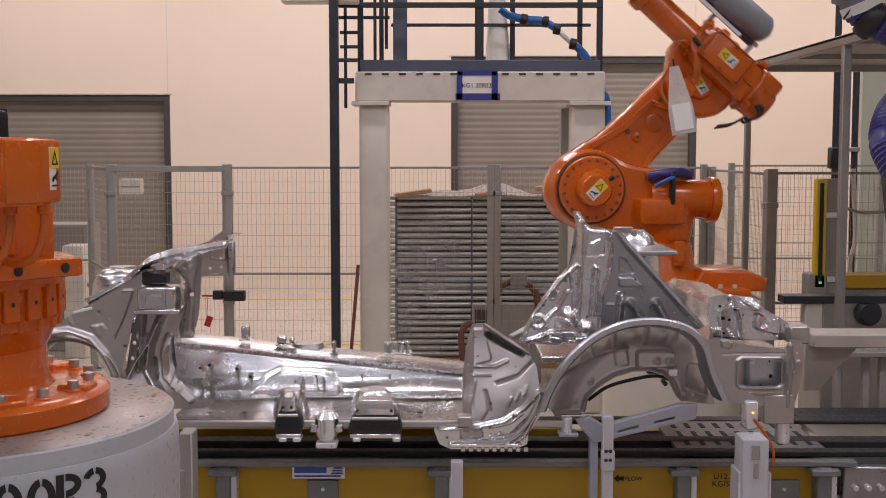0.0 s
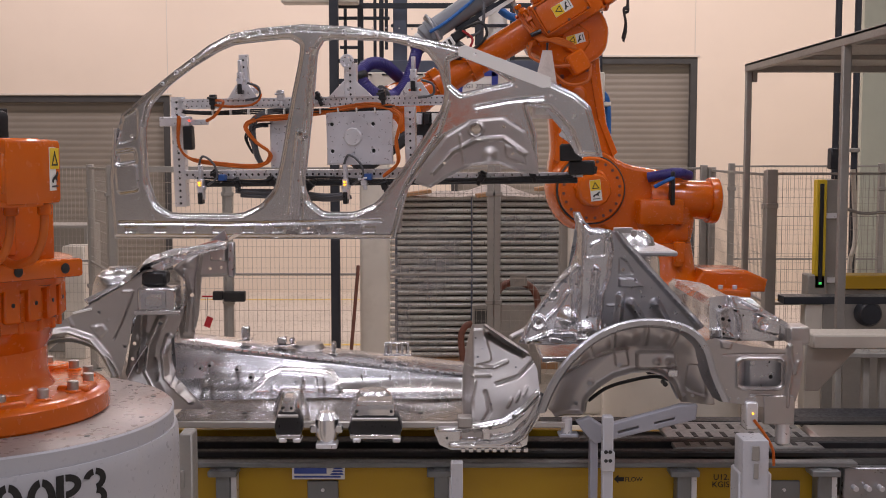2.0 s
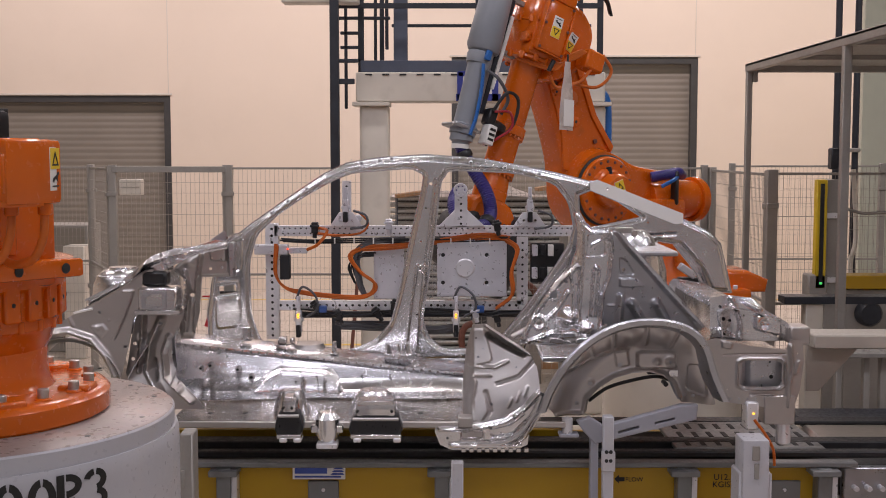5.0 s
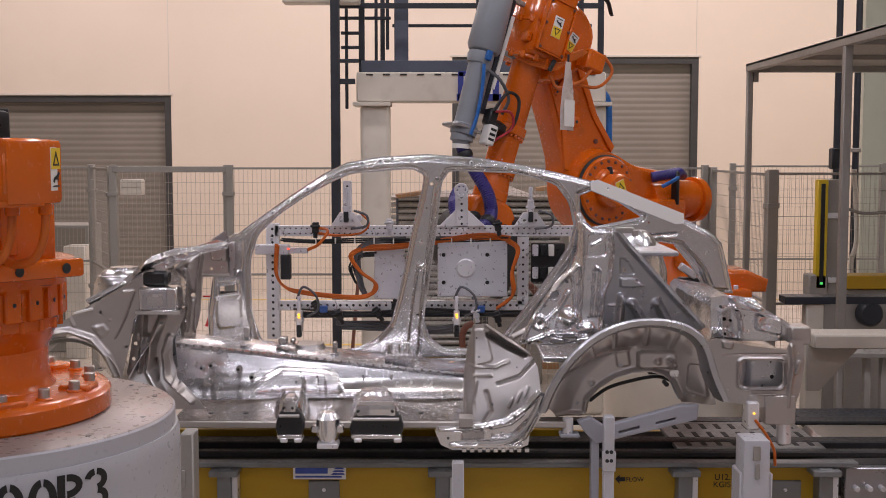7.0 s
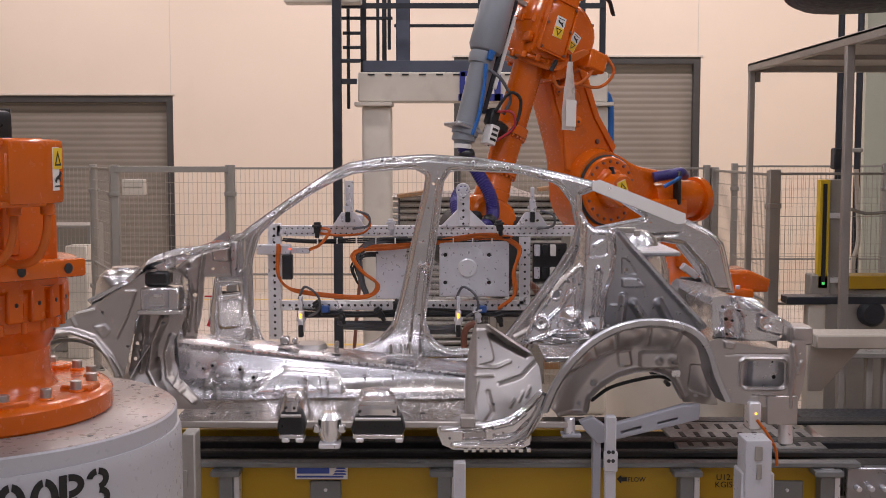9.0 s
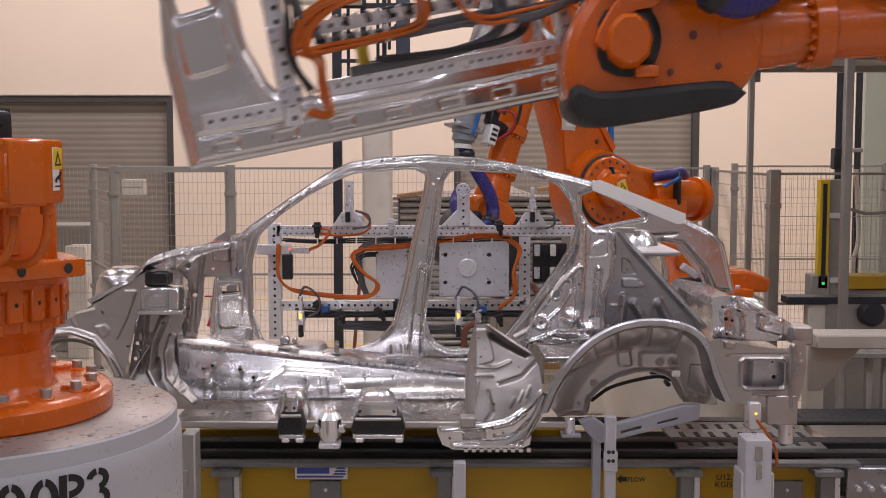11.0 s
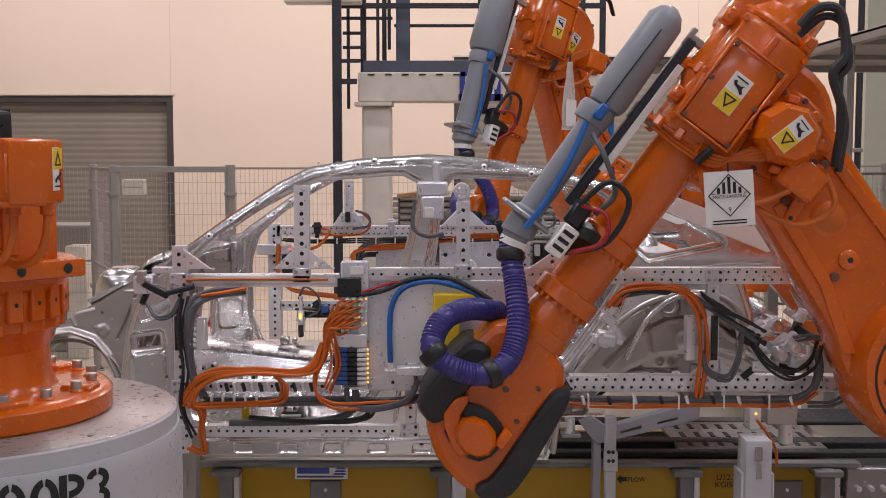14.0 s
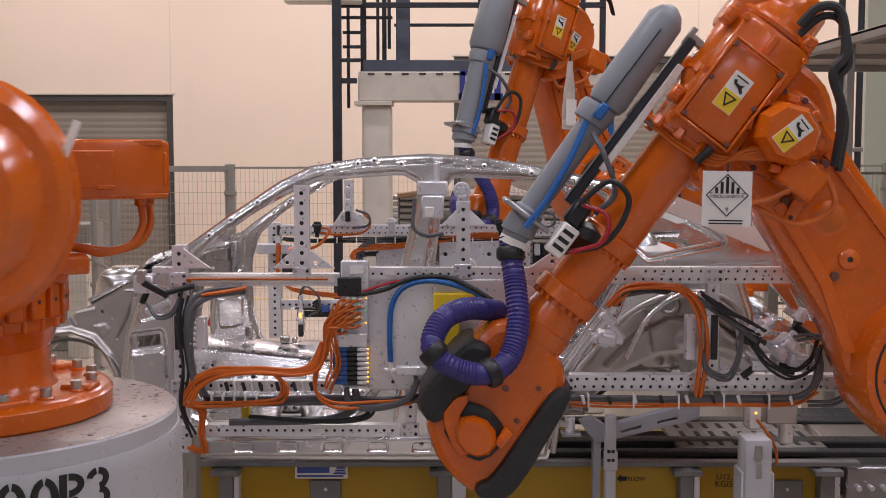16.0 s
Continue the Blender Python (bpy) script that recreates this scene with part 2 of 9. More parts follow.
def rounded_loop(pts, times=2):
    for _ in range(times):
        pts = [q for a, b in zip(pts, (*pts[1:], pts[0])) for q in ((a[0] * 0.88 + b[0] * 0.12, a[1] * 0.88 + b[1] * 0.12), (a[0] * 0.12 + b[0] * 0.88, a[1] * 0.12 + b[1] * 0.88))]
    return pts


def pressing(outline, holes=(), y=0.0, presses=(), form=None, step=0.005, thick=0.004, mat=None, flange=None, hollow=False, bores=()):
    """Stamped sheet in the x-z plane, seen from -y. presses: ("ridge", line, half width, height), ("pad", outline, slope, height),
    ("dome", centre, radius, height), ("ring", centre, radius, half width, height), heights towards -y. form(X, Z): broad shape towards -y.
    flange: (width, slope, height) lifts all but a rim along the edges. hollow: both faces bulge, as a closed box section. bores: (x, z, radius)."""
    xs, zs = [q[0] for q in outline], [q[1] for q in outline]
    gx = np.arange(min(xs) - step, max(xs) + 2 * step, step)
    gz = np.arange(min(zs) - step, max(zs) + 2 * step, step)
    X, Z = np.meshgrid(gx, gz)
    d = inside_depth(X, Z, outline)
    for h in holes:
        d = np.minimum(d, -inside_depth(X, Z, h))
    edge = d.copy()
    for bx, bz, br in bores:
        d = np.minimum(d, np.hypot(X - bx, Z - bz) - br)
    gzd, gxd = np.gradient(d, step)
    centre = (d[:-1, :-1] + d[1:, :-1] + d[:-1, 1:] + d[1:, 1:]) / 4
    keep = centre > 0
    count = np.zeros(X.shape, int)
    for a, b in ((0, 0), (1, 0), (0, 1), (1, 1)):
        count[a:a + keep.shape[0], b:b + keep.shape[1]] += keep
    rim = (count > 0) & (count < 4)
    norm = np.maximum(np.hypot(gxd, gzd), 0.35)
    shift = np.clip(d, -step, step)
    X = np.where(rim, X - shift * gxd / norm, X)
    Z = np.where(rim, Z - shift * gzd / norm, Z)
    h = np.zeros(X.shape)
    if flange:
        h += flange[2] * ease((edge - flange[0]) / flange[1])
    for f in presses:
        if f[0] == "ridge":
            h += f[3] * ease(1 - line_distance(X, Z, f[1]) / f[2])
        elif f[0] == "pad":
            h += f[3] * ease(inside_depth(X, Z, rounded_loop(f[1], 2)) / f[2])
        elif f[0] == "dome":
            h += f[3] * ease(1 - np.hypot(X - f[1][0], Z - f[1][1]) / f[2])
        else:
            h += f[4] * ease(1 - np.abs(np.hypot(X - f[1][0], Z - f[1][1]) - f[2]) / f[3])
    lean = form(X, Z) if form else 0.0
    front = y - thick / 2 - h - lean
    back = y + thick / 2 - lean + (h if hollow else -h)
    index = np.full(X.shape, -1)
    used = count > 0
    n = int(used.sum())
    index[used] = np.arange(n)
    verts = np.concatenate([np.stack([X[used], front[used], Z[used]], 1), np.stack([X[used], back[used], Z[used]], 1)])
    q = [index[:-1, :-1][keep], index[:-1, 1:][keep], index[1:, 1:][keep], index[1:, :-1][keep]]
    faces = np.concatenate([np.stack(q, 1), np.stack(q[::-1], 1) + n])
    pad = np.pad(keep, 1)
    walls = []
    for nb, i, j in ((pad[:-2, 1:-1], 0, 1), (pad[1:-1, 2:], 1, 2), (pad[2:, 1:-1], 2, 3), (pad[1:-1, :-2], 3, 0)):
        lone = keep & ~nb
        corner = [index[:-1, :-1][lone], index[:-1, 1:][lone], index[1:, 1:][lone], index[1:, :-1][lone]]
        walls.append(np.stack([corner[j], corner[i], corner[i] + n, corner[j] + n], 1))
    faces = np.concatenate([faces, *walls])
    me = bpy.data.meshes.new("pressing")
    me.from_pydata(verts.tolist(), [], faces.tolist())
    me.materials.append(mat)
    me.shade_smooth()
    me.set_sharp_from_angle(angle=radians(50))
    return me


def as_bm(me):
    bm = bmesh.new()
    bm.from_mesh(me)
    bpy.data.meshes.remove(me)
    return bm


def circle(cx, cz, r, n=16):
    return [(cx + r * math.cos(2 * math.pi * i / n), cz + r * math.sin(2 * math.pi * i / n)) for i in range(n)]


def writing(text, size, mat, parent, m, name="lettering", extrude=0.0006, shear=0.0):
    cu = bpy.data.curves.new(name, "FONT")
    cu.body, cu.size, cu.extrude, cu.align_x, cu.align_y, cu.shear = text, size, extrude, "CENTER", "CENTER", shear
    ob = bpy.data.objects.new(name, cu)
    scene.collection.objects.link(ob)
    me = bpy.data.meshes.new_from_object(ob.evaluated_get(bpy.context.evaluated_depsgraph_get()))
    bpy.data.objects.remove(ob)
    bpy.data.curves.remove(cu)
    me.materials.clear()
    me.materials.append(mat)
    return part(name, me, mat, parent, at=m)

# ---- the hall ----
def structure(name, bm, mat, label):
    return tagged(part(name, bm, mat), label, "", "", "structure")


structure("floor", box((-14, -6, -0.2), (14, 19.3, 0.0), 0), FLOOR, "sealed pale concrete hall floor").data.materials[0] = FLOOR
# ceiling and south wall are out of view, added to shape bounce and reflections
structure("ceiling", box((-14, -6, 8.2), (14, 19.5, 8.4), 0), CEILING, "unseen grey hall ceiling, added for reflections")
structure("wall_south", box((-14, -6.2, 0), (14, -6.0, 8.2), 0), GREY_WALL, "unseen grey wall behind the camera, added for reflections")
structure("wall_west", box((-14.2, -6, 0), (-14, 19.3, 8.2), 0), WALL, "cream side wall of the hall")
structure("wall_east", box((14, -6, 0), (14.2, 19.3, 8.2), 0), WALL, "cream side wall of the hall")


def wall_north():
    """Back wall with two roller-door openings and panel joints."""
    y0, y1 = 19.3, 19.55
    lx1, lz = -4.422, 3.225
    rx0, rx1, rz = 0.148, 4.154, 3.843
    wall = structure("wall_north", sheet([(-14, 0), (lx1 - 4.4, 0), (lx1 - 4.4, lz), (lx1, lz), (lx1, 0), (rx0, 0), (rx0, rz), (rx1, rz), (rx1, 0), (14, 0), (14, 8.2), (-14, 8.2)],
                                         y=(y0 + y1) / 2, thick=y1 - y0, bevel=0.003, mat=WALL), WALL, "smooth cream insulated panel wall with two door openings")
    for jx in (-4.452, 4.105, -4.452 - 4.4):
        zb = lz if jx < 0 else rz
        part("panel_joint", box((jx - 0.006, y0 - 0.004, zb + 0.02), (jx + 0.006, y0 + 0.01, 8.2), 0.001), BEIGE, wall)
    for k, (a, b, top, label) in enumerate(((lx1 - 4.4, lx1, lz, "closed grey roller door in a dark frame"), (rx0, rx1, rz, "closed grey corrugated roller door in a dark frame"))):
        d = tagged(thing("door_%d" % (k + 1), label, "roller door", kind="structure"))
        part("frame", join(box((a, y0 + 0.01, 0), (a + 0.11, y1, top), 0.004), box((b - 0.11, y0 + 0.01, 0), (b, y1, top), 0.004), box((a, y0 + 0.012, top - 0.11), (b, y1, top), 0.004)), DOOR_FRAME, d)
        part("lintel_edge", box((a - 0.03, y0 - 0.02, top), (b + 0.03, y0 + 0.03, top + 0.03), 0.003), BEIGE, d)
        bm = bmesh.new()
        z, row = 0.0, []
        while z < top - 0.05:
            for dz, dy in ((0.0, 0.0), (0.03, -0.008), (0.065, -0.008), (0.085, 0.0)):
                row.append((z + dz, y1 - 0.1 + dy))
            z += 0.1
        vs = [(bm.verts.new((a + 0.1, yy, zz)), bm.verts.new((b - 0.1, yy, zz))) for zz, yy in row]
        for p, q in zip(vs, vs[1:]):
            bm.faces.new((p[0], p[1], q[1], q[0]))
        part("curtain", bm, DOOR_GREY, d)


wall_north()
for yy, x0, x1 in ((18.35, -14, 14), (14.0, -2.2, 0.5)):
    structure("floor_line", box((x0, yy - 0.045, 0.0), (x1, yy + 0.045, 0.004), 0.001), YELLOW_SIGN, "yellow painted line on the floor")


# ---- safety fence ----
def fence_panel(x0, x1, y0, y1, top, post_width=0.06, frame_rail=False, group="fence round the cell"):
    """Welded wire mesh between two posts."""
    d = Vector((x1 - x0, y1 - y0, 0))
    length, ang = d.length, math.atan2(d.y, d.x)
    f = thing("wire_fence", "grey welded wire mesh safety fence panel with steel posts", "fence", group=group)
    f.matrix_basis = pose(x0, y0, 0, 0, 0, math.degrees(ang))
    for px in (0, length):
        part("post", join(box((px - post_width / 2, -0.03, 0), (px + post_width / 2, 0.03, top + 0.02), 0.004), box((px - 0.08, -0.07, 0), (px + 0.08, 0.07, 0.012), 0.002)), GALV, f)
    bm = bmesh.new()
    r = 0.0022

    def wire(a, b, rr):
        va = []
        for p in (a, b):
            along = (Vector(b) - Vector(a)).normalized()
            s = along.orthogonal().normalized()
            u = along.cross(s)
            va.append([bm.verts.new(Vector(p) + rr * (s * cs + u * sn)) for cs, sn in ((1, 0), (-0.5, 0.87), (-0.5, -0.87))])
        for k in range(3):
            bm.faces.new((va[0][k], va[0][(k + 1) % 3], va[1][(k + 1) % 3], va[1][k]))
    n = int(length / 0.042)
    for i in range(1, n):
        wire((length * i / n, 0, 0.12), (length * i / n, 0, top), r * 0.8)
    for i in range(0, int((top - 0.12) / 0.1)):
        wire((0, -0.005, 0.12 + i * 0.1), (length, -0.005, 0.12 + i * 0.1), r * 0.85)
    part("wire_mesh", bm, WIRE, f)
    for z in (top - 0.012, 1.16):
        part("rail", box((0.02, -0.014, z - 0.01), (length - 0.02, 0.014, z + 0.01), 0.002), GALV, f)
    if frame_rail:
        part("top_rail", box((0, -0.04, top - 0.05), (length, 0.02, top + 0.005), 0.004), GALV, f)
    for px in (0, length):
        for z in (top - 0.25, 0.9):
            part("clamp", box((px - 0.045, -0.045, z - 0.02), (px + 0.045, 0.0, z + 0.02), 0.004), GALV, f)
    return f


FT = 2.164
fence_panel(-1.986, 0.454, 11.0, 11.0, FT)
fence_panel(0.518, 2.44, 11.0, 11.0, FT)
fence_panel(-3.085, -2.018, 11.05, 11.05, FT, 0.07, True)
fence_panel(-3.686, -6.098, 12.4, 12.4, FT - 0.01)
fence_panel(-3.686, -3.14, 12.35, 11.15, FT - 0.01)
fence_panel(2.504, 2.47, 10.95, 8.9, FT - 0.02, 0.1)
fence_panel(2.473, 3.893, 8.85, 8.85, 2.152, 0.08)
fence_panel(3.092, 4.695, 12.6, 12.6, FT)


# ---- steel gantry and ladder cage behind the robot ----
def gantry():
    y = 10.2
    g = thing("steel_gantry", "pale grey steel portal with box beam and blue channel", "gantry")
    for u0, u1 in ((638, 690), (1012, 1072)):
        part("column", box((PX(u0), y, 0), (PX(u1), y + 0.26, 2.707), 0.035, 3), BEIGE, g)
    part("beam", box((PX(632), y - 0.02, 2.731), (PX(1070), y + 0.28, 2.986), 0.012), BEIGE, g)
    for u0, u1 in ((626, 692), (1008, 1080)):
        part("cap_plate", box((PX(u0), y - 0.06, 2.697), (PX(u1), y + 0.3, 2.731), 0.004), BEIGE, g)
    part("inner_column", box((PX(1000), y + 0.3, 0), (PX(1018), y + 0.45, 2.687), 0.01), GALV, g)
    part("blue_channel", box((PX(640), y + 0.02, 2.986), (PX(1062), y + 0.1, 3.087), 0.006), BLUE_STEEL, g, "slate blue steel channel on the beam")
    for i in range(14):
        ux = PX(655 + i * 30)
        part("slot", box((ux - 0.03, y - 0.026, 2.957), (ux + 0.03, y - 0.018, 2.971), 0.001), HOLE, g)


def PX(u):
    return (u - 784) / 204.5


gantry()


def sign_card():
    s = thing("paper_notice", "white paper notice fixed with blue masking tape on the beam", "sign")
    y = 10.17
    part("paper", box((PX(818), y, 2.782), (PX(872), y + 0.004, 2.955), 0.001), PAPER, s)
    for a, b, c, d, r in ((812, 880, 128, 137, 1.2), (808, 886, 168, 180, 2.5), (810, 820, 130, 178, -2), (871, 882, 130, 180, 1.5)):
        bm = box((PX(a), y - 0.006, 2.3 - (d - 270) / 204.5), (PX(b), y - 0.002, 2.3 - (c - 270) / 204.5), 0.0005)
        part("tape", bm, BLUE_TAPE, s)
    writing("KG1 20R02", 0.053, INK, s, pose(PX(845), y - 0.003, 2.864, 90, 0, 0))


sign_card()


def cage():
    c = thing("ladder_cage", "blue-black welded steel ladder frame with rails", "ladder")
    y = 9.9
    top = 4.6
    Zc = lambda v: 2.3 - (v - 270) / 208.0
    for u, w, z0, yy in ((600, 0.075, 0, y), (597, 0.03, Zc(140), y + 0.02), (610, 0.028, Zc(190), y + 0.6), (640, 0.05, Zc(130), y + 0.4), (660, 0.028, Zc(110), y + 0.9), (672, 0.04, Zc(108), y + 0.9), (683, 0.03, Zc(80), y + 0.7),
                         (850, 0.075, Zc(128), y + 0.35), (915, 0.045, Zc(108), y + 0.9), (1062, 0.05, Zc(130), y + 0.35), (1040, 0.045, Zc(100), y + 0.9)):
        part("upright", box((PX(u) - w / 2, yy, z0), (PX(u) + w / 2, yy + w, top), 0.005), BLACK_STEEL, c)
    part("broad_upright", box((PX(697), y + 0.5, Zc(108)), (PX(722), y + 0.55, top), 0.006), BLUE_STEEL, c)
    for v, u0, u1, yy in ((9, 592, 1066, y + 0.34), (32, 690, 1060, y + 0.9), (112, 597, 640, y + 0.02), (105, 597, 640, y + 0.4), (25, 597, 690, y + 0.6), (147, 600, 634, y + 0.02), (52, 600, 640, y + 0.6), (78, 600, 640, y + 0.6)):
        h = 0.045 if v in (9, 147) else 0.028
        part("rail", box((PX(u0), yy, Zc(v) - h / 2), (PX(u1), yy + 0.03, Zc(v) + h / 2), 0.004), BLACK_STEEL, c)
    part("top_beam", box((PX(508), y + 0.1, Zc(10)), (PX(640), y + 0.3, Zc(-14)), 0.01), BEIGE, c)
    part("pale_pipe_cover", lathe(((0, 0.06), (0.6, 0.075), (1, 0.12)), (PX(882), y + 1.0, top), (PX(890), y + 1.0, Zc(106)), 12), PAPER, c)
    part("air_hose", hose([(PX(u), y + 0.5, Zc(v)) for u, v in ((888, 12), (905, 24), (935, 31), (965, 34), (985, 45))], 0.035, 10), BLUE_TUBE, c)
    part("air_hose", hose([(PX(u), y + 0.5, Zc(v)) for u, v in ((1015, 72), (1030, 85), (1044, 104), (1060, 150), (1078, 175), (1081, 230), (1080, 290))], 0.035, 10), BLUE_TUBE, c)
    part("hose_coupling", rod((PX(980), y + 0.5, Zc(41)), (PX(1018), y + 0.5, Zc(76)), 0.022, 10), PROFILE, c)
    for u, v in ((930, 30), (968, 34), (989, 47), (1018, 74)):
        part("hose_clip", rod((PX(u) - 0.03, y + 0.5, Zc(v)), (PX(u) + 0.03, y + 0.5, Zc(v) - 0.01), 0.05, 10), BLACK_PLASTIC, c)


cage()


# ---- stack of racks behind the fence ----
def rack_stack():
    y = 12.3
    s = thing("pipe_stack", "stack of galvanised pipes wrapped in clear stretch film", "pipe stack")
    K = 169.6
    QX = lambda u: (u - 784) / K
    QZ = lambda v: 2.3 - (v - 270) / K
    x0, x1 = QX(690), QX(1180)
    # added dark block: paints the shade seen between the pipes
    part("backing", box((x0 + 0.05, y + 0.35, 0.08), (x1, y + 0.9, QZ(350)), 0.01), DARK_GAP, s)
    n = 26
    for i in range(n):
        z = 0.14 + (QZ(352) - 0.14) * i / (n - 1)
        part("pipe", rod((x0, y + 0.2, z), (x1, y + 0.2, z), 0.026, 10), RACK_PIPE, s)
    part("pallet", box((x0, y + 0.1, 0), (x1, y + 0.9, 0.1), 0.005), CARDBOARD, s)
    for u in (702, 838, 1120):
        part("strap", box((QX(u) - 0.012, y + 0.165, 0.1), (QX(u) + 0.012, y + 0.172, QZ(350)), 0.001), BLUE_STEEL, s)
    return QX, QZ, y


RX, RZ, RY = rack_stack()


def crumpled(name, label, mat, x0, x1, z0, z1, y, depth, seed, cat="cover", lay=False):
    """A crumpled sheet lying on or hanging before something."""
    bm = bmesh.new()
    nx, nz = 44, 26
    vs = []
    for j in range(nz + 1):
        for i in range(nx + 1):
            a, b = i / nx, j / nz
            p = Vector((a * 5 + seed, b * 4, seed))
            h = noise.noise(p) * 0.6 + noise.noise(p * 2.7) * 0.35 + noise.noise(p * 6) * 0.18
            if lay:
                ridge = 0.75 * math.exp(-((a - 0.6) / 0.14) ** 2) + 0.25 * math.exp(-((a - 0.25) / 0.2) ** 2)
                z = z0 + (z1 - z0) * max(0.02, (ridge + 0.3 * h) * math.sin(math.pi * min(1, b * 1.15 + 0.05)))
                vs.append(bm.verts.new((x0 + (x1 - x0) * a, y + depth * b + 0.03 * h, z)))
            else:
                edge = 0.05 * noise.noise(Vector((b * 7, seed, 0)))
                vs.append(bm.verts.new((x0 + (x1 - x0) * (a + edge), y - depth * (0.5 + h), z0 + (z1 - z0) * (b + 0.06 * noise.noise(Vector((a * 6, seed, 3)))))))
    for j in range(nz):
        for i in range(nx):
            k = j * (nx + 1) + i
            bm.faces.new((vs[k], vs[k + 1], vs[k + nx + 2], vs[k + nx + 1]))
    bmesh.ops.solidify(bm, geom=bm.faces[:], thickness=0.003)
    return tagged(part(name, bm, mat), label, cat)


crumpled("plastic_cover", "crumpled white plastic sheet on the pipe stack", BAG, RX(690), RX(1010), RZ(350), RZ(318), RY + 0.1, 0.7, 3, lay=True)
for a, b, c in ((700, 765, 343), (845, 870, 345), (950, 985, 333)):
    tagged(part("cardboard_edge", moved(box((-0.19 * (b - a) / 65, -0.1, -0.02), (0.19 * (b - a) / 65, 0.1, 0.02), 0.006), pose(RX((a + b) / 2), RY + 0.05, RZ(c), 0, -8, 6)), CARDBOARD), "torn brown cardboard edge guard on the stack", "cardboard")


def film_material():
    mat = bpy.data.materials.new("clear_film")
    mat.use_nodes = True
    nt = mat.node_tree
    b = nt.nodes["Principled BSDF"]
    b.inputs["Base Color"].default_value = (0.55, 0.55, 0.58, 1)
    b.inputs["Roughness"].default_value = 0.16
    tr = nt.nodes.new("ShaderNodeBsdfTransparent")
    mix = nt.nodes.new("ShaderNodeMixShader")
    nz = nt.nodes.new("ShaderNodeTexNoise")
    nz.inputs["Scale"].default_value, nz.inputs["Detail"].default_value = 2.6, 3
    mr = nt.nodes.new("ShaderNodeMapRange")
    mr.inputs[1].default_value, mr.inputs[2].default_value, mr.inputs[3].default_value, mr.inputs[4].default_value = 0.45, 0.7, 0.03, 0.5
    nt.links.new(nz.outputs["Fac"], mr.inputs[0])
    nt.links.new(mr.outputs[0], mix.inputs[0])
    nt.links.new(tr.outputs[0], mix.inputs[1])
    nt.links.new(b.outputs[0], mix.inputs[2])
    nt.links.new(mix.outputs[0], nt.nodes["Material Output"].inputs[0])
    return mat


CLEAR = film_material()
crumpled("stretch_film", "wrinkled clear stretch film round the pipes", CLEAR, RX(692), RX(1000), RZ(520), RZ(385), RY + 0.16, 0.05, 11, "film")
crumpled("stretch_film", "torn clear stretch film hanging from the pipes", CLEAR, RX(690), RX(790), RZ(640), RZ(505), RY + 0.15, 0.06, 17, "film")


# ---- right-hand platform frame and column ----
def platform():
    p = thing("steel_canopy", "grey steel canopy on slim square posts", "canopy")
    y = 8.6
    K = 2086 / y
    x = lambda u: (u - 784) / K
    z = lambda v: 2.3 - (v - 270) / K
    zr = 2.956
    xl = 2.368
    part("roof_sheet", box((xl, 5.9, zr + 0.012), (xl + 3.2, 9.3, zr + 0.03), 0.003), GALV, p)
    for ya in (5.9, 9.24):
        part("roof_beam", box((xl + 0.05, ya, zr - 0.035), (xl + 3.2, ya + 0.05, zr + 0.014), 0.004), GALV, p)
    part("roof_beam", box((xl, 5.9, zr - 0.03), (xl + 0.05, 9.3, zr + 0.034), 0.005), GALV, p)
    for yb in (7.05, 8.2):
        part("cross_rail", box((xl + 0.05, yb, zr - 0.02), (xl + 3.2, yb + 0.04, zr + 0.013), 0.003), GALV, p)
    part("post", box((xl + 0.003, 7.02, 0), (xl + 0.053, 7.07, zr - 0.02), 0.005), GALV, p)
    part("post", box((xl + 0.003, 9.247, 0), (xl + 0.048, 9.297, zr - 0.02), 0.005), GALV, p)
    part("corner_bracket", box((xl + 0.05, 9.25, zr - 0.11), (xl + 0.09, 9.28, zr - 0.03), 0.004), GALV, p)
    c = thing("light_curtain", "yellow and black light curtain on a grey column", "light curtain")
    x = lambda u: (u - 784) / 252.8
    z = lambda v: 2.3 - (v - 270) / 252.8
    part("column", box((x(1468), y - 0.3, 0), (x(1496), y - 0.2, z(318)), 0.006), GALV, c)
    part("housing", box((x(1447), y - 0.35, z(512)), (x(1466), y - 0.28, z(318)), 0.006), YELLOW_SIGN, c)
    part("lens", box((x(1453), y - 0.36, z(505)), (x(1460), y - 0.345, z(325)), 0.002), BLACK_PLASTIC, c)
    part("indicator", box((x(1454), y - 0.365, z(504)), (x(1459), y - 0.358, z(500)), 0.001), LED_GREEN, c)
    for v in (382, 497):
        part("bracket", box((x(1464), y - 0.33, z(v + 5)), (x(1486), y - 0.27, z(v - 5)), 0.003), PROFILE, c)
    for u, r in ((1478, 0.03), (1512, 0.03)):
        d = thing("riser_pipe", "dark vertical conduit pipe by the wall", "pipe", group="conduits by the wall")
        k = 2086 / 10.5
        part("tube", rod(((u - 784) / k, 10.5, 0), ((u - 784) / k, 10.5, 5.5), r, 10), BLACK_STEEL, d)
        part("coupling", rod(((u - 784) / k, 10.5, 2.3), ((u - 784) / k, 10.5, 2.34), r * 1.6, 10), GALV, d)
    structure("partition", box((4.785, 13.5, 0), (4.785 + 6, 13.6, 6.5), 0.005), PALE_GREEN, "pale green partition wall")


platform()

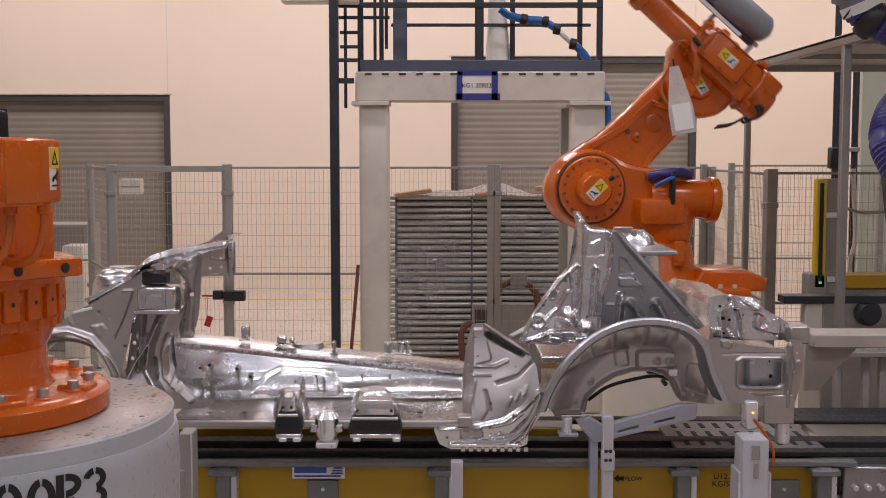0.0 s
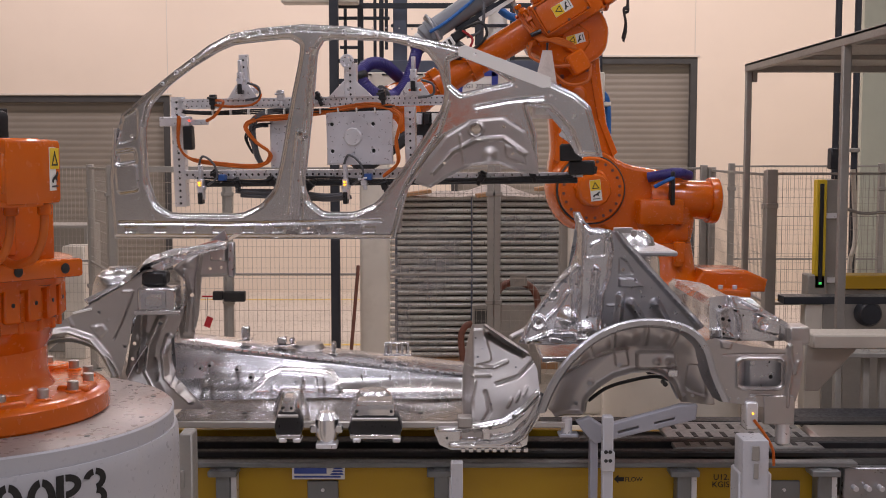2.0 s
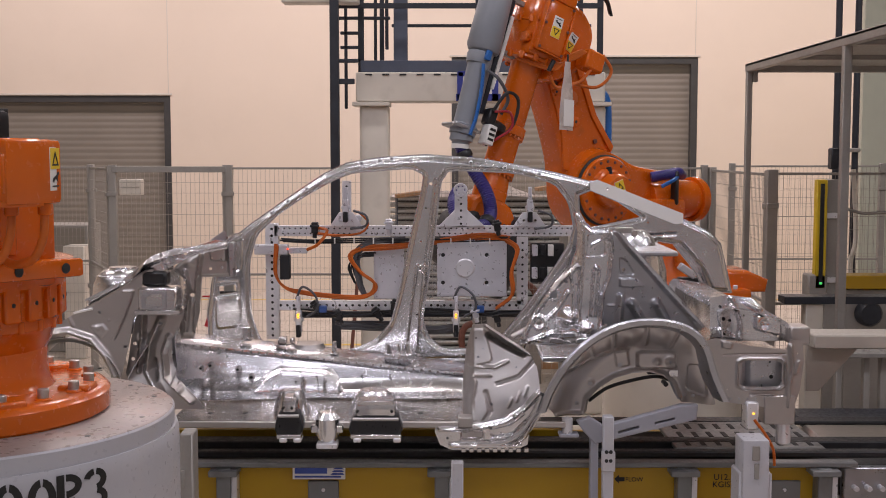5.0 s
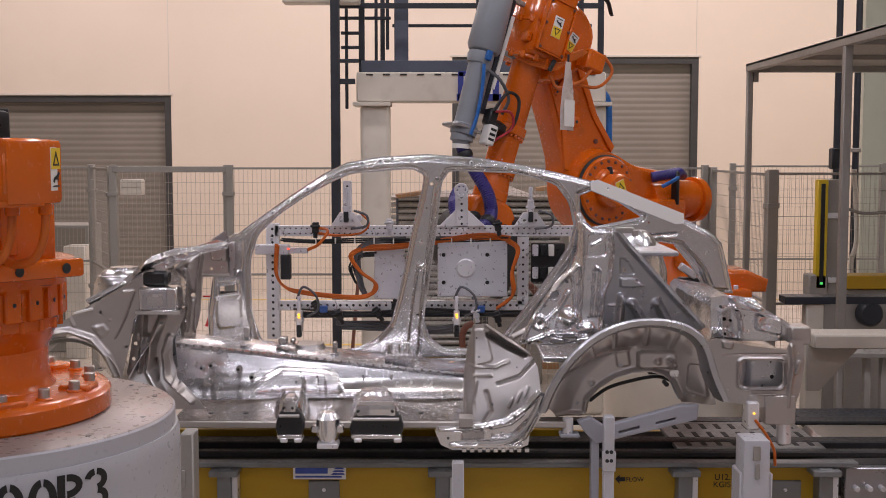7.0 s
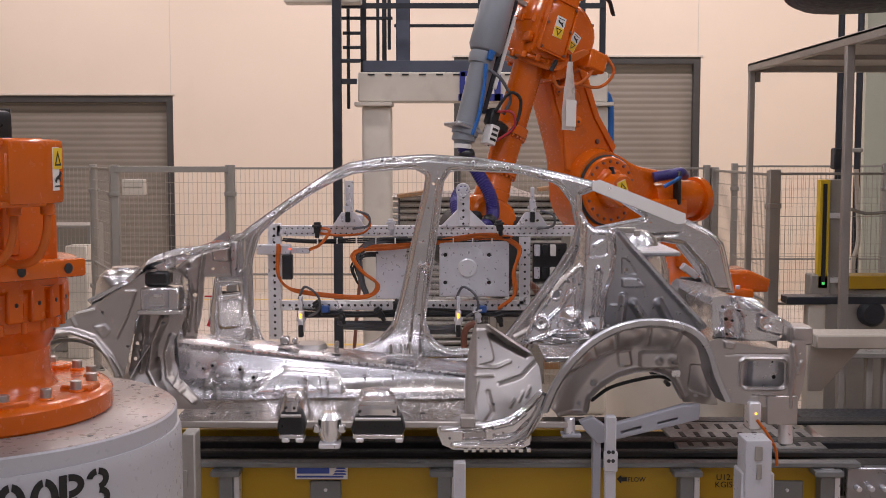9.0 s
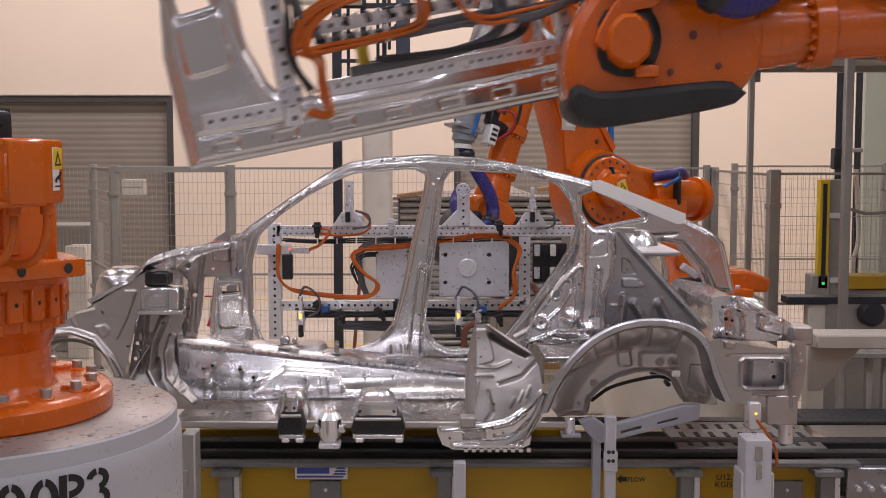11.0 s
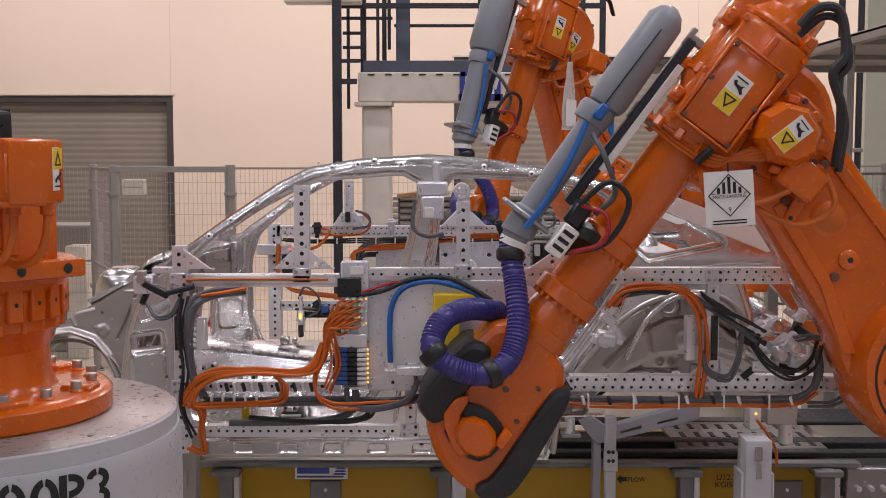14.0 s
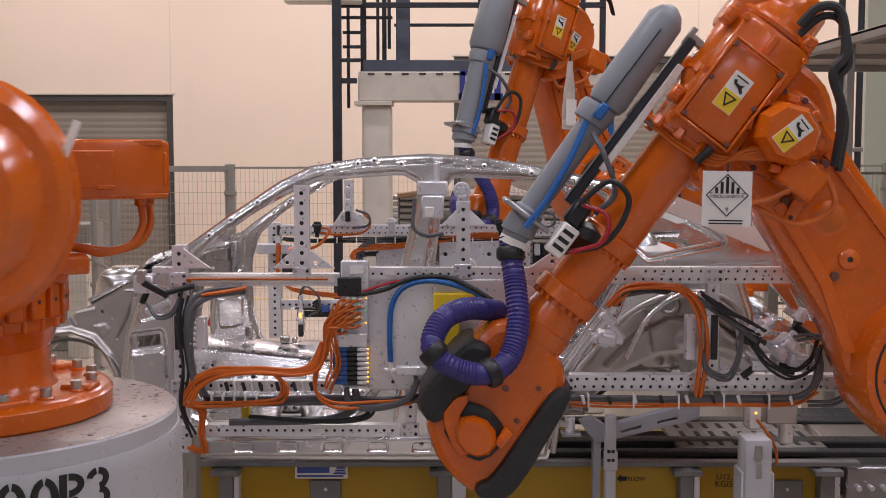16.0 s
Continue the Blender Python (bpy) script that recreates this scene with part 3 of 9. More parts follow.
# ---- robots ----
def robot_base(robot):
    """Cast foot with a cable box at its tail and a slim bearing column, in the robot's space: z up from the pedestal."""
    foot = part("foot", join(box((-0.3, -0.3, 0), (0.5, 0.3, 0.06), 0.015, 2), lathe(((0, 0.27), (0.4, 0.2), (1, 0.17)), (0, 0, 0.05), (0, 0, 0.34), 32)), ORANGE, robot, "orange cast foot")
    box_part = part("cable_box", as_bm(sheet([(0.16, 0.05), (0.60, 0.05), (0.61, 0.10), (0.5, 0.148), (0.22, 0.155)], [], 0.0, 0.4, 0.02, ORANGE)), ORANGE, foot)
    part("box_lid", moved(box((-0.1, -0.14, 0), (0.13, 0.14, 0.006), 0.002), pose(0.36, 0, 0.156, 0, 2, 0)), PLATE, box_part)
    for i in range(6):
        part("bolt", rod((-0.05 + 0.09 * i, -0.27, 0.06), (-0.05 + 0.09 * i, -0.27, 0.085), 0.016, 10), PROFILE, foot, "bright steel cap screw")
    part("service_plug", join(box((0.02, -0.24, 0.22), (0.09, -0.17, 0.36), 0.01), rod((0.05, -0.21, 0.2), (0.05, -0.21, 0.26), 0.03, 12)), ORANGE, foot)
    return foot


def warning_label(parent, m, s=0.09):
    """Label with a warning triangle above a black symbol, facing -y."""
    lab = part("warning_label", box((-s * 0.4, -0.002, -s * 0.75), (s * 0.4, 0.0, s * 0.75), 0.0005), PAPER, parent, "white and yellow warning label", at=m)
    part("yellow_field", box((-s * 0.38, -0.0035, 0.0), (s * 0.38, -0.0015, s * 0.73), 0.0003), WARN_YELLOW, lab)
    part("triangle", sheet([(-s * 0.27, s * 0.12), (s * 0.27, s * 0.12), (0, s * 0.62)], [[(-s * 0.18, s * 0.17), (s * 0.18, s * 0.17), (0, s * 0.5)]], y=-0.0042, thick=0.001, bevel=0.0002, mat=INK), INK, lab)
    part("symbol", sheet([(-s * 0.26, -s * 0.42), (-s * 0.18, -s * 0.3), (s * 0.05, -s * 0.22), (s * 0.22, -s * 0.08), (s * 0.28, -s * 0.16), (s * 0.16, -s * 0.3), (s * 0.2, -s * 0.44), (s * 0.08, -s * 0.36), (-s * 0.1, -s * 0.36), (-s * 0.16, -s * 0.48)], y=-0.0042, thick=0.001, bevel=0.0002, mat=INK), INK, lab)
    part("print_bar", box((-s * 0.26, -0.0045, -s * 0.62), (s * 0.26, -0.003, -s * 0.57), 0.0002), INK, lab)
    return lab


def robot_turret(robot):
    """Turret in its own space: the first axis is z, the shoulder axis lies at (-0.5, y, 0); z = 0 is the shoulder height."""
    t = part("turret", join(lathe(((0, 0.2), (0.3, 0.22), (0.8, 0.24), (1, 0.18)), (0, 0.02, -0.38), (0, 0.02, -0.06), 32),
                            as_bm(sheet([(0.14, -0.24), (-0.12, -0.30), (-0.42, -0.24), (-0.66, -0.1), (-0.70, 0.06), (-0.6, 0.2), (-0.42, 0.22), (-0.25, 0.13), (-0.05, 0.10), (0.16, 0.06)], y=0.04, thick=0.3, bevel=0.03, rounded=2)),
                            box((-0.2, -0.24, -0.23), (0.1, 0.2, -0.06), 0.025, 2)), ORANGE, robot, "orange cast turret")
    drum = part("shoulder_motor", lathe(((0, 0.11), (0.08, 0.125), (0.9, 0.13), (1, 0.12)), (-0.1, -0.06, -0.06), (0.32, -0.06, -0.075), 28), ORANGE, t)
    part("end_cover", lathe(((0, 0.15), (0.4, 0.155), (0.8, 0.15), (1, 0.12)), (0.30, -0.06, -0.075), (0.37, -0.06, -0.078), 28), ORANGE, drum)
    part("cable_clamp", box((0.0, -0.25, -0.1), (0.03, -0.19, 0.12), 0.008), BLACK_PLASTIC, t)
    part("shoulder_hose", hose([(-0.12, -0.14, 0.08), (-0.02, -0.2, 0.10), (0.06, -0.2, 0.11), (0.15, -0.14, 0.09)], 0.034, 12), PURPLE, t)
    part("shoulder_hose", hose([(-0.1, -0.22, 0.02), (-0.03, -0.25, 0.06), (0.02, -0.24, 0.08)], 0.013, 8), BLUE_TUBE, t)
    part("lower_casting", box((-0.02, -0.2, -0.34), (0.14, 0.1, -0.22), 0.02, 2), ORANGE, t)
    return t


def robot_lower_arm(robot):
    """Lower arm in its own space: shoulder at the origin, elbow at (0.9, 0, 0); the camera side is -y."""
    a = part("lower_arm", join(as_bm(sheet([(-0.2, -0.14), (-0.12, -0.2), (0.1, -0.2), (0.24, -0.155), (0.35, -0.145), (0.7, -0.14), (0.92, -0.15), (1.05, -0.06), (1.05, 0.07), (0.93, 0.15), (0.7, 0.15), (0.4, 0.155), (0.25, 0.165), (0.15, 0.2), (-0.1, 0.22), (-0.22, 0.12)], y=0.02, thick=0.2, bevel=0.035, rounded=2)),
                               lathe(((0, 0.235), (0.3, 0.26), (1, 0.26)), (0, -0.16, 0), (0, 0.1, 0), 44)), ORANGE, robot, "orange cast lower arm")
    disc = part("shoulder_disc", join(lathe(((0, 0.19), (0.2, 0.205), (1, 0.205)), (0, -0.175, 0), (0, -0.15, 0), 40), lathe(((0, 0.10), (0.15, 0.115), (1, 0.125)), (0.03, -0.25, 0), (0.03, -0.17, 0), 8)), ORANGE, a)
    part("disc_gap", lathe(((0, 0.208), (0.5, 0.216), (1, 0.216)), (0, -0.163, 0), (0, -0.15, 0), 40), HOLE, disc)
    for i in range(18):
        q = 2 * math.pi * i / 18
        part("disc_screw", rod((0.18 * math.cos(q), -0.181, 0.18 * math.sin(q)), (0.18 * math.cos(q), -0.174, 0.18 * math.sin(q)), 0.009, 8), RUST, disc)
    a.data.transform(Matrix.Diagonal((1.055, 1, 1, 1)))
    part("web_hole", rod((0.62, -0.095, 0.0), (0.62, -0.08, 0.0), 0.05, 24), ORANGE_DARK, a)
    tab = part("web_rib", moved(box((-0.11, -0.105, -0.02), (0.11, -0.08, 0.02), 0.009, 2), pose(0.74, 0, 0.03, 0, 62, 0)), ORANGE, a)
    for s in (-0.09, 0.09):
        part("tab_hole", rod((0.74 + s * 0.47, -0.107, 0.03 - s * 0.88), (0.74 + s * 0.47, -0.104, 0.03 - s * 0.88), 0.008, 10), HOLE, tab)
    part("web_plug", lathe(((0, 0.02), (0.4, 0.034), (1, 0.036)), (0.47, -0.098, 0.02), (0.47, -0.08, 0.02), 18), ORANGE, a)
    part("plug_hole", rod((0.47, -0.1, 0.02), (0.47, -0.096, 0.02), 0.010, 10), HOLE, a)
    part("web_boss", lathe(((0, 0.05), (0.5, 0.065), (1, 0.065)), (0.62, -0.092, 0.0), (0.62, -0.07, 0.0), 24), ORANGE, a)
    part("web_step", as_bm(sheet([(0.2, 0.17), (0.45, 0.11), (0.75, 0.10), (0.75, 0.13), (0.45, 0.14), (0.22, 0.2)], y=-0.085, thick=0.02, bevel=0.006)), ORANGE, a)
    part("web_step", as_bm(sheet([(0.2, -0.19), (0.45, -0.12), (0.8, -0.10), (0.8, -0.125), (0.45, -0.15), (0.22, -0.215)], y=-0.085, thick=0.02, bevel=0.006)), ORANGE, a)
    for i in range(16):
        q = 2 * math.pi * i / 16
        part("rim_bolt", rod((0.235 * math.cos(q), -0.15, 0.235 * math.sin(q)), (0.235 * math.cos(q), -0.135, 0.235 * math.sin(q)), 0.012, 6), ORANGE, a)
    warning_label(a, pose(0.05, -0.252, 0.0, 0, 90, 0), 0.09)
    for x, z in ((0.3, -0.09), (0.75, 0.09), (0.78, -0.08), (0.45, 0.09)):
        part("web_screw", rod((x, -0.095, z), (x, -0.082, z), 0.016, 10), RUST, a)
    return a


def robot_forearm(robot):
    """Forearm in its own space: elbow axis at the origin, x towards the wrist, z to the dress pack, camera side -y."""
    f = part("forearm", join(lathe(((0, 0.115), (0.05, 0.15), (0.26, 0.155), (0.3, 0.135), (0.36, 0.115), (0.38, 0.094), (1, 0.088)), (-0.34, 0, 0.21), (0.98, 0, 0.21), 40),
                             box((-0.26, -0.165, 0.07), (0.2, 0.15, 0.33), 0.035, 2),
                             as_bm(sheet([(-0.2, 0.2), (-0.22, -0.02), (-0.12, -0.15), (0.06, -0.15), (0.18, -0.05), (0.3, 0.15)], y=0.03, thick=0.2, bevel=0.03, rounded=2))), ORANGE, robot, "orange cast forearm with bolted flanges")
    for x, r in ((0.645, 0.108), (0.89, 0.113), (1.05, 0.106)):
        fl = part("flange", lathe(((0, r - 0.012), (0.1, r), (0.9, r), (1, r - 0.012)), (x - 0.035, 0, 0.21), (x + 0.035, 0, 0.21), 40), ORANGE, f)
        for i in range(20):
            q = 2 * math.pi * i / 20
            part("flange_bolt", rod((x + 0.03, (r - 0.012) * math.cos(q), 0.21 + (r - 0.012) * math.sin(q)), (x + 0.048, (r - 0.012) * math.cos(q), 0.21 + (r - 0.012) * math.sin(q)), 0.009, 6), ORANGE, fl)
    part("tube_end", lathe(((0, 0.088), (0.3, 0.1), (1, 0.106)), (0.9, 0, 0.21), (1.2, 0, 0.21), 32), ORANGE, f)
    cover = part("motor_cover", box((-0.15, -0.215, 0.12), (0.16, -0.15, 0.31), 0.02, 2), ORANGE, f)
    warning_label(cover, pose(0.0, -0.216, 0.215, 0, 90, 0), 0.086)
    em = part("elbow_motor", join(lathe(((0, 0.085), (0.15, 0.105), (0.9, 0.115), (1, 0.12)), (0.0, -0.28, 0.0), (0.0, -0.08, 0.0), 8), lathe(((0, 0.15), (1, 0.16)), (0, -0.13, 0), (0, 0.0, 0), 32)), ORANGE, f)
    warning_label(em, pose(0.0, -0.281, 0.0, 0, 75, 0), 0.078)
    rear = part("rear_motor", lathe(((0, 0.10), (0.2, 0.125), (1, 0.13)), (-0.46, 0.02, 0.2), (-0.3, 0.02, 0.2), 24), ORANGE, f)
    part("gear_cap", box((-0.44, -0.1, 0.25), (-0.2, 0.12, 0.37), 0.03, 2), ORANGE, f)
    part("cable", hose([(-0.32, -0.18, 0.17), (-0.40, -0.2, 0.16), (-0.43, -0.21, 0.10), (-0.33, -0.22, 0.01), (-0.25, -0.22, 0.0), (-0.165, -0.22, -0.10), (-0.015, -0.2, -0.19)], 0.016, 8), RUBBER, f)
    part("cable", hose([(-0.30, -0.16, 0.15), (-0.39, -0.18, 0.13), (-0.41, -0.19, 0.07), (-0.32, -0.2, -0.02), (-0.24, -0.2, -0.03), (-0.15, -0.2, -0.13), (-0.01, -0.19, -0.21)], 0.013, 8), RUBBER, f)
    for k in range(4):
        part("cable", hose([(0.05, -0.2, -0.05 + k * 0.01), (0.12, -0.21, 0.02 + k * 0.015), (0.19 + 0.012 * k, -0.19, 0.12), (0.2 + 0.014 * k, -0.13, 0.24), (0.19 + 0.012 * k, -0.06, 0.33)], 0.008, 6), ORANGE_DARK, f)
    for x in (-0.24, -0.02, 0.17):
        for z in (0.085, 0.32):
            part("housing_bolt", rod((x, -0.172, z), (x, -0.16, z), 0.012, 8), ORANGE, f)
    part("housing_rib", box((-0.25, -0.178, 0.19), (-0.17, -0.16, 0.215), 0.006), ORANGE, f)
    part("seam_ring", lathe(((0, 0.156), (0.5, 0.162), (1, 0.156)), (-0.30, 0, 0.21), (-0.275, 0, 0.21), 36), ORANGE, f)
    for i in range(14):
        q = 2 * math.pi * i / 14
        part("ring_bolt", rod((-0.345, 0.1 * math.cos(q), 0.21 + 0.1 * math.sin(q)), (-0.33, 0.1 * math.cos(q), 0.21 + 0.1 * math.sin(q)), 0.010, 6), ORANGE, f)
    for i in range(12):
        q = 2 * math.pi * i / 12
        part("joint_bolt", rod((0.145 * math.cos(q), -0.14, 0.145 * math.sin(q)), (0.145 * math.cos(q), -0.125, 0.145 * math.sin(q)), 0.011, 6), RUST, f)
    part("cable", hose([(0.14, -0.2, -0.12), (0.24, -0.2, -0.06), (0.32, -0.17, 0.06), (0.27, -0.16, 0.13)], 0.010, 8), ORANGE_DARK, f)
    part("cable", hose([(0.02, -0.2, -0.18), (0.1, -0.22, -0.26), (0.22, -0.2, -0.2), (0.26, -0.17, -0.02)], 0.010, 8), ORANGE_DARK, f)
    part("cable_tie", rod((0.185, -0.2, 0.16), (0.255, -0.19, 0.17), 0.014, 8), BLACK_PLASTIC, f)
    part("side_bracket", box((0.02, -0.22, -0.20), (0.14, -0.10, -0.06), 0.012), ORANGE, f)
    for x in (-0.02, 0.205):
        band = part("housing_band", lathe(((0, 0.150), (0.2, 0.163), (0.8, 0.163), (1, 0.150)), (x - 0.012, 0, 0.21), (x + 0.012, 0, 0.21), 40), ORANGE, f)
        for i in range(12):
            q = 2 * math.pi * i / 12 + 0.2
            part("band_lug", moved(box((-0.022, 0.150, -0.016), (0.022, 0.176, 0.016), 0.006), Matrix.Translation((x, 0, 0.21)) @ Matrix.Rotation(q, 4, "X")), ORANGE, band)
    for z0, z1 in ((0.112, 0.122), (0.308, 0.318)):
        part("cover_rim", box((-0.16, -0.222, z0), (0.17, -0.2, z1), 0.003), ORANGE, cover)
    for x0, x1 in ((-0.162, -0.152), (0.162, 0.172)):
        part("cover_rim", box((x0, -0.222, 0.116), (x1, -0.2, 0.314), 0.003), ORANGE, cover)
    for x in (-0.14, 0.0, 0.15):
        for z in (0.13, 0.30):
            part("cover_screw", rod((x, -0.224, z), (x, -0.214, z), 0.009, 8), RUST, cover)
    for i in range(8):
        q = 2 * math.pi * i / 8 + 0.39
        part("motor_ear", moved(box((-0.02, -0.20, 0.105), (0.02, -0.16, 0.135), 0.006), Matrix.Rotation(q, 4, "Y")), ORANGE, em)
    for k, (x, z) in enumerate(((-0.30, 0.10), (-0.22, 0.36), (0.10, 0.345), (0.26, 0.12))):
        part("lifting_lug", join(box((x - 0.03, -0.15, z - 0.02), (x + 0.03, -0.08, z + 0.02), 0.008), rod((x, -0.155, z), (x, -0.14, z), 0.012, 10)), ORANGE, f)
    # dress pack: long grey hose housing with its rails
    dp = part("hose_housing", lathe(((0, 0.02), (0.02, 0.05), (0.06, 0.075), (0.42, 0.08), (0.45, 0.07), (0.46, 0.055), (0.93, 0.052), (0.94, 0.062), (1, 0.06)), (-0.15, -0.02, 0.56), (0.78, -0.02, 0.53), 32), DRESS, f, "grey plastic hose housing")
    part("housing_seam", box((-0.05, -0.107, 0.555), (0.3, -0.096, 0.56), 0.001), RUBBER, dp)
    part("housing_collar", lathe(((0, 0.07), (0.3, 0.078), (1, 0.07)), (0.28, -0.02, 0.558), (0.35, -0.02, 0.556), 28), DRESS, dp)
    part("clasp", box((0.27, -0.115, 0.53), (0.33, -0.09, 0.57), 0.006), BLUE_TUBE, dp)
    part("carrier_rail", box((-0.1, -0.04, 0.43), (0.62, 0.02, 0.465), 0.005), BLACK_STEEL, f)
    part("carrier_plate", box((0.0, -0.05, 0.415), (0.46, -0.04, 0.44), 0.002), PAPER, f)
    for x in (-0.12, 0.2):
        part("carrier_bracket", join(box((x, -0.03, 0.32), (x + 0.03, 0.0, 0.46), 0.004), box((x - 0.02, -0.03, 0.45), (x + 0.05, 0.0, 0.47), 0.003)), GALV, f)
    part("end_plate", box((0.735, -0.10, 0.45), (0.755, 0.07, 0.63), 0.006), GREY_METAL, f)
    part("housing_nozzle", lathe(((0, 0.065), (0.7, 0.07), (0.8, 0.055), (1, 0.05)), (0.755, -0.02, 0.53), (0.84, -0.02, 0.515), 24), DRESS, f)
    part("white_ring", lathe(((0, 0.052), (1, 0.052)), (0.835, -0.02, 0.516), (0.86, -0.02, 0.51), 24), PAPER, f)
    vb = part("valve_block", box((0.68, -0.14, 0.37), (0.80, -0.06, 0.43), 0.006), PAPER, f, "white valve block with a printed plate")
    for k in range(3):
        part("print_bar", box((0.70 + k * 0.03, -0.1425, 0.38), (0.715 + k * 0.03, -0.139, 0.42), 0.0005), INK, vb)
    part("valve_body", box((0.58, -0.12, 0.38), (0.68, -0.04, 0.44), 0.01), BLACK_PLASTIC, f)
    part("round_spool", lathe(((0, 0.06), (0.5, 0.08), (1, 0.06)), (0.66, -0.02, 0.34), (0.72, -0.06, 0.33), 20), BLACK_PLASTIC, f)
    part("air_tube", hose([(0.36, -0.11, 0.57), (0.5, -0.115, 0.54), (0.66, -0.11, 0.52), (0.78, -0.1, 0.52)], 0.011, 8), BLUE_TUBE, f)
    part("air_tube", hose([(0.38, -0.1, 0.53), (0.42, -0.15, 0.46), (0.5, -0.14, 0.36), (0.6, -0.13, 0.37)], 0.010, 8), GREY_CABLE, f)
    part("air_tube", hose([(0.6, -0.13, 0.42), (0.58, -0.17, 0.34), (0.66, -0.17, 0.3), (0.76, -0.12, 0.36)], 0.008, 8), RED_TUBE, f)
    part("air_tube", hose([(0.6, -0.13, 0.43), (0.48, -0.18, 0.40), (0.5, -0.18, 0.31), (0.66, -0.15, 0.29), (0.8, -0.1, 0.4)], 0.010, 8), RUBBER, f)
    # wrist housing with rubber guards
    wr = part("wrist", as_bm(sheet([(1.1, 0.11), (1.1, 0.31), (1.16, 0.37), (1.55, 0.37), (1.66, 0.34), (1.76, 0.22), (1.79, 0.07), (1.73, 0.0), (1.2, 0.03)], y=0.02, thick=0.26, bevel=0.04, rounded=2)), ORANGE, f, "orange wrist housing with black rubber guards")
    part("guard", as_bm(sheet([(1.24, 0.36), (1.28, 0.42), (1.60, 0.43), (1.64, 0.36), (1.58, 0.345), (1.28, 0.345)], y=0.02, thick=0.34, bevel=0.03, rounded=2)), RUBBER, wr, "black rubber guard")
    part("guard", as_bm(sheet([(1.22, 0.035), (1.17, 0.0), (1.66, -0.05), (1.78, -0.02), (1.78, 0.05), (1.70, 0.01)], y=0.02, thick=0.34, bevel=0.025, rounded=2)), RUBBER, wr, "black rubber guard")
    part("wrist_cap", lathe(((0, 0.07), (0.15, 0.085), (1, 0.09)), (1.58, -0.2, 0.19), (1.58, -0.08, 0.19), 10), ORANGE, wr)
    part("wrist_pocket", as_bm(sheet([(1.47, 0.10), (1.47, 0.29), (1.56, 0.32), (1.68, 0.28), (1.69, 0.12), (1.60, 0.08)], y=-0.112, thick=0.012, bevel=0.003, rounded=1)), BLACK_PLASTIC, wr, "dark pocket round the wrist cap")
    part("wrist_lug", box((1.47, -0.16, 0.075), (1.56, -0.10, 0.115), 0.010, 2), ORANGE, wr)
    part("wrist_seam", box((1.20, -0.114, 0.045), (1.46, -0.106, 0.06), 0.002), ORANGE, wr)
    for wx, wz in ((1.24, 0.30), (1.40, 0.32), (1.24, 0.10), (1.42, 0.09)):
        part("screw", rod((wx, -0.118, wz), (wx, -0.106, wz), 0.011, 10), RUST, wr)
    part("cap_recess", lathe(((0, 0.085), (1, 0.12)), (1.575, -0.13, 0.2), (1.57, -0.105, 0.2), 24), BLACK_PLASTIC, wr)
    part("cap_rib", as_bm(sheet([(1.46, 0.30), (1.5, 0.33), (1.60, 0.33), (1.7, 0.2), (1.66, 0.17), (1.57, 0.29)], y=-0.13, thick=0.05, bevel=0.01, rounded=1)), ORANGE, wr)
    part("screw", rod((1.33, -0.118, 0.2), (1.33, -0.108, 0.2), 0.014, 12), RUST, wr)
    for ob in (wr, *wr.children_recursive):
        ob.data.transform(Matrix.Translation((1.1, 0, 0.205)) @ Matrix.Diagonal((0.77, 0.92, 0.86, 1)) @ Matrix.Translation((-1.1, 0, -0.205)))
    return f


def mirrored(top):
    """Turns a part and all its pieces over in their own z."""
    d = Matrix.Diagonal((1, 1, -1, 1))
    for ob in (top, *top.children_recursive):
        ob.data.transform(d)
        ob.data.flip_normals()
        ob.matrix_basis = d @ ob.matrix_basis @ d


def robot_hose(forearm, loop):
    h = part("loop_hose", hose(loop, 0.04, 14, 10, 0.0035, 0.011), PURPLE, forearm, "violet corrugated protective hose")
    path = smooth_path(loop, 10)
    for s in (0.06, 0.46, 0.66):
        i = int(s * (len(path) - 2))
        part("hose_clamp", lathe(((0, 0.044), (0.2, 0.05), (0.8, 0.05), (1, 0.044)), path[i], path[i] + (path[i + 1] - path[i]).normalized() * 0.045, 20), BLACK_PLASTIC, h)
    return h


def link_pose(origin, yaw, pitch):
    """A link that starts at origin; its x axis points at pitch degrees above the horizontal in the upright plane of the turret's yaw (0: towards -x)."""
    y, p = radians(yaw), radians(pitch)
    h = Vector((-math.cos(y), -math.sin(y), 0))
    x = h * math.cos(p) + Vector((0, 0, 1)) * math.sin(p)
    side = Vector((-math.sin(y), math.cos(y), 0))
    z = x.cross(side)
    m = Matrix((x, side, z)).transposed().to_4x4()
    m.translation = Vector(origin)
    return m


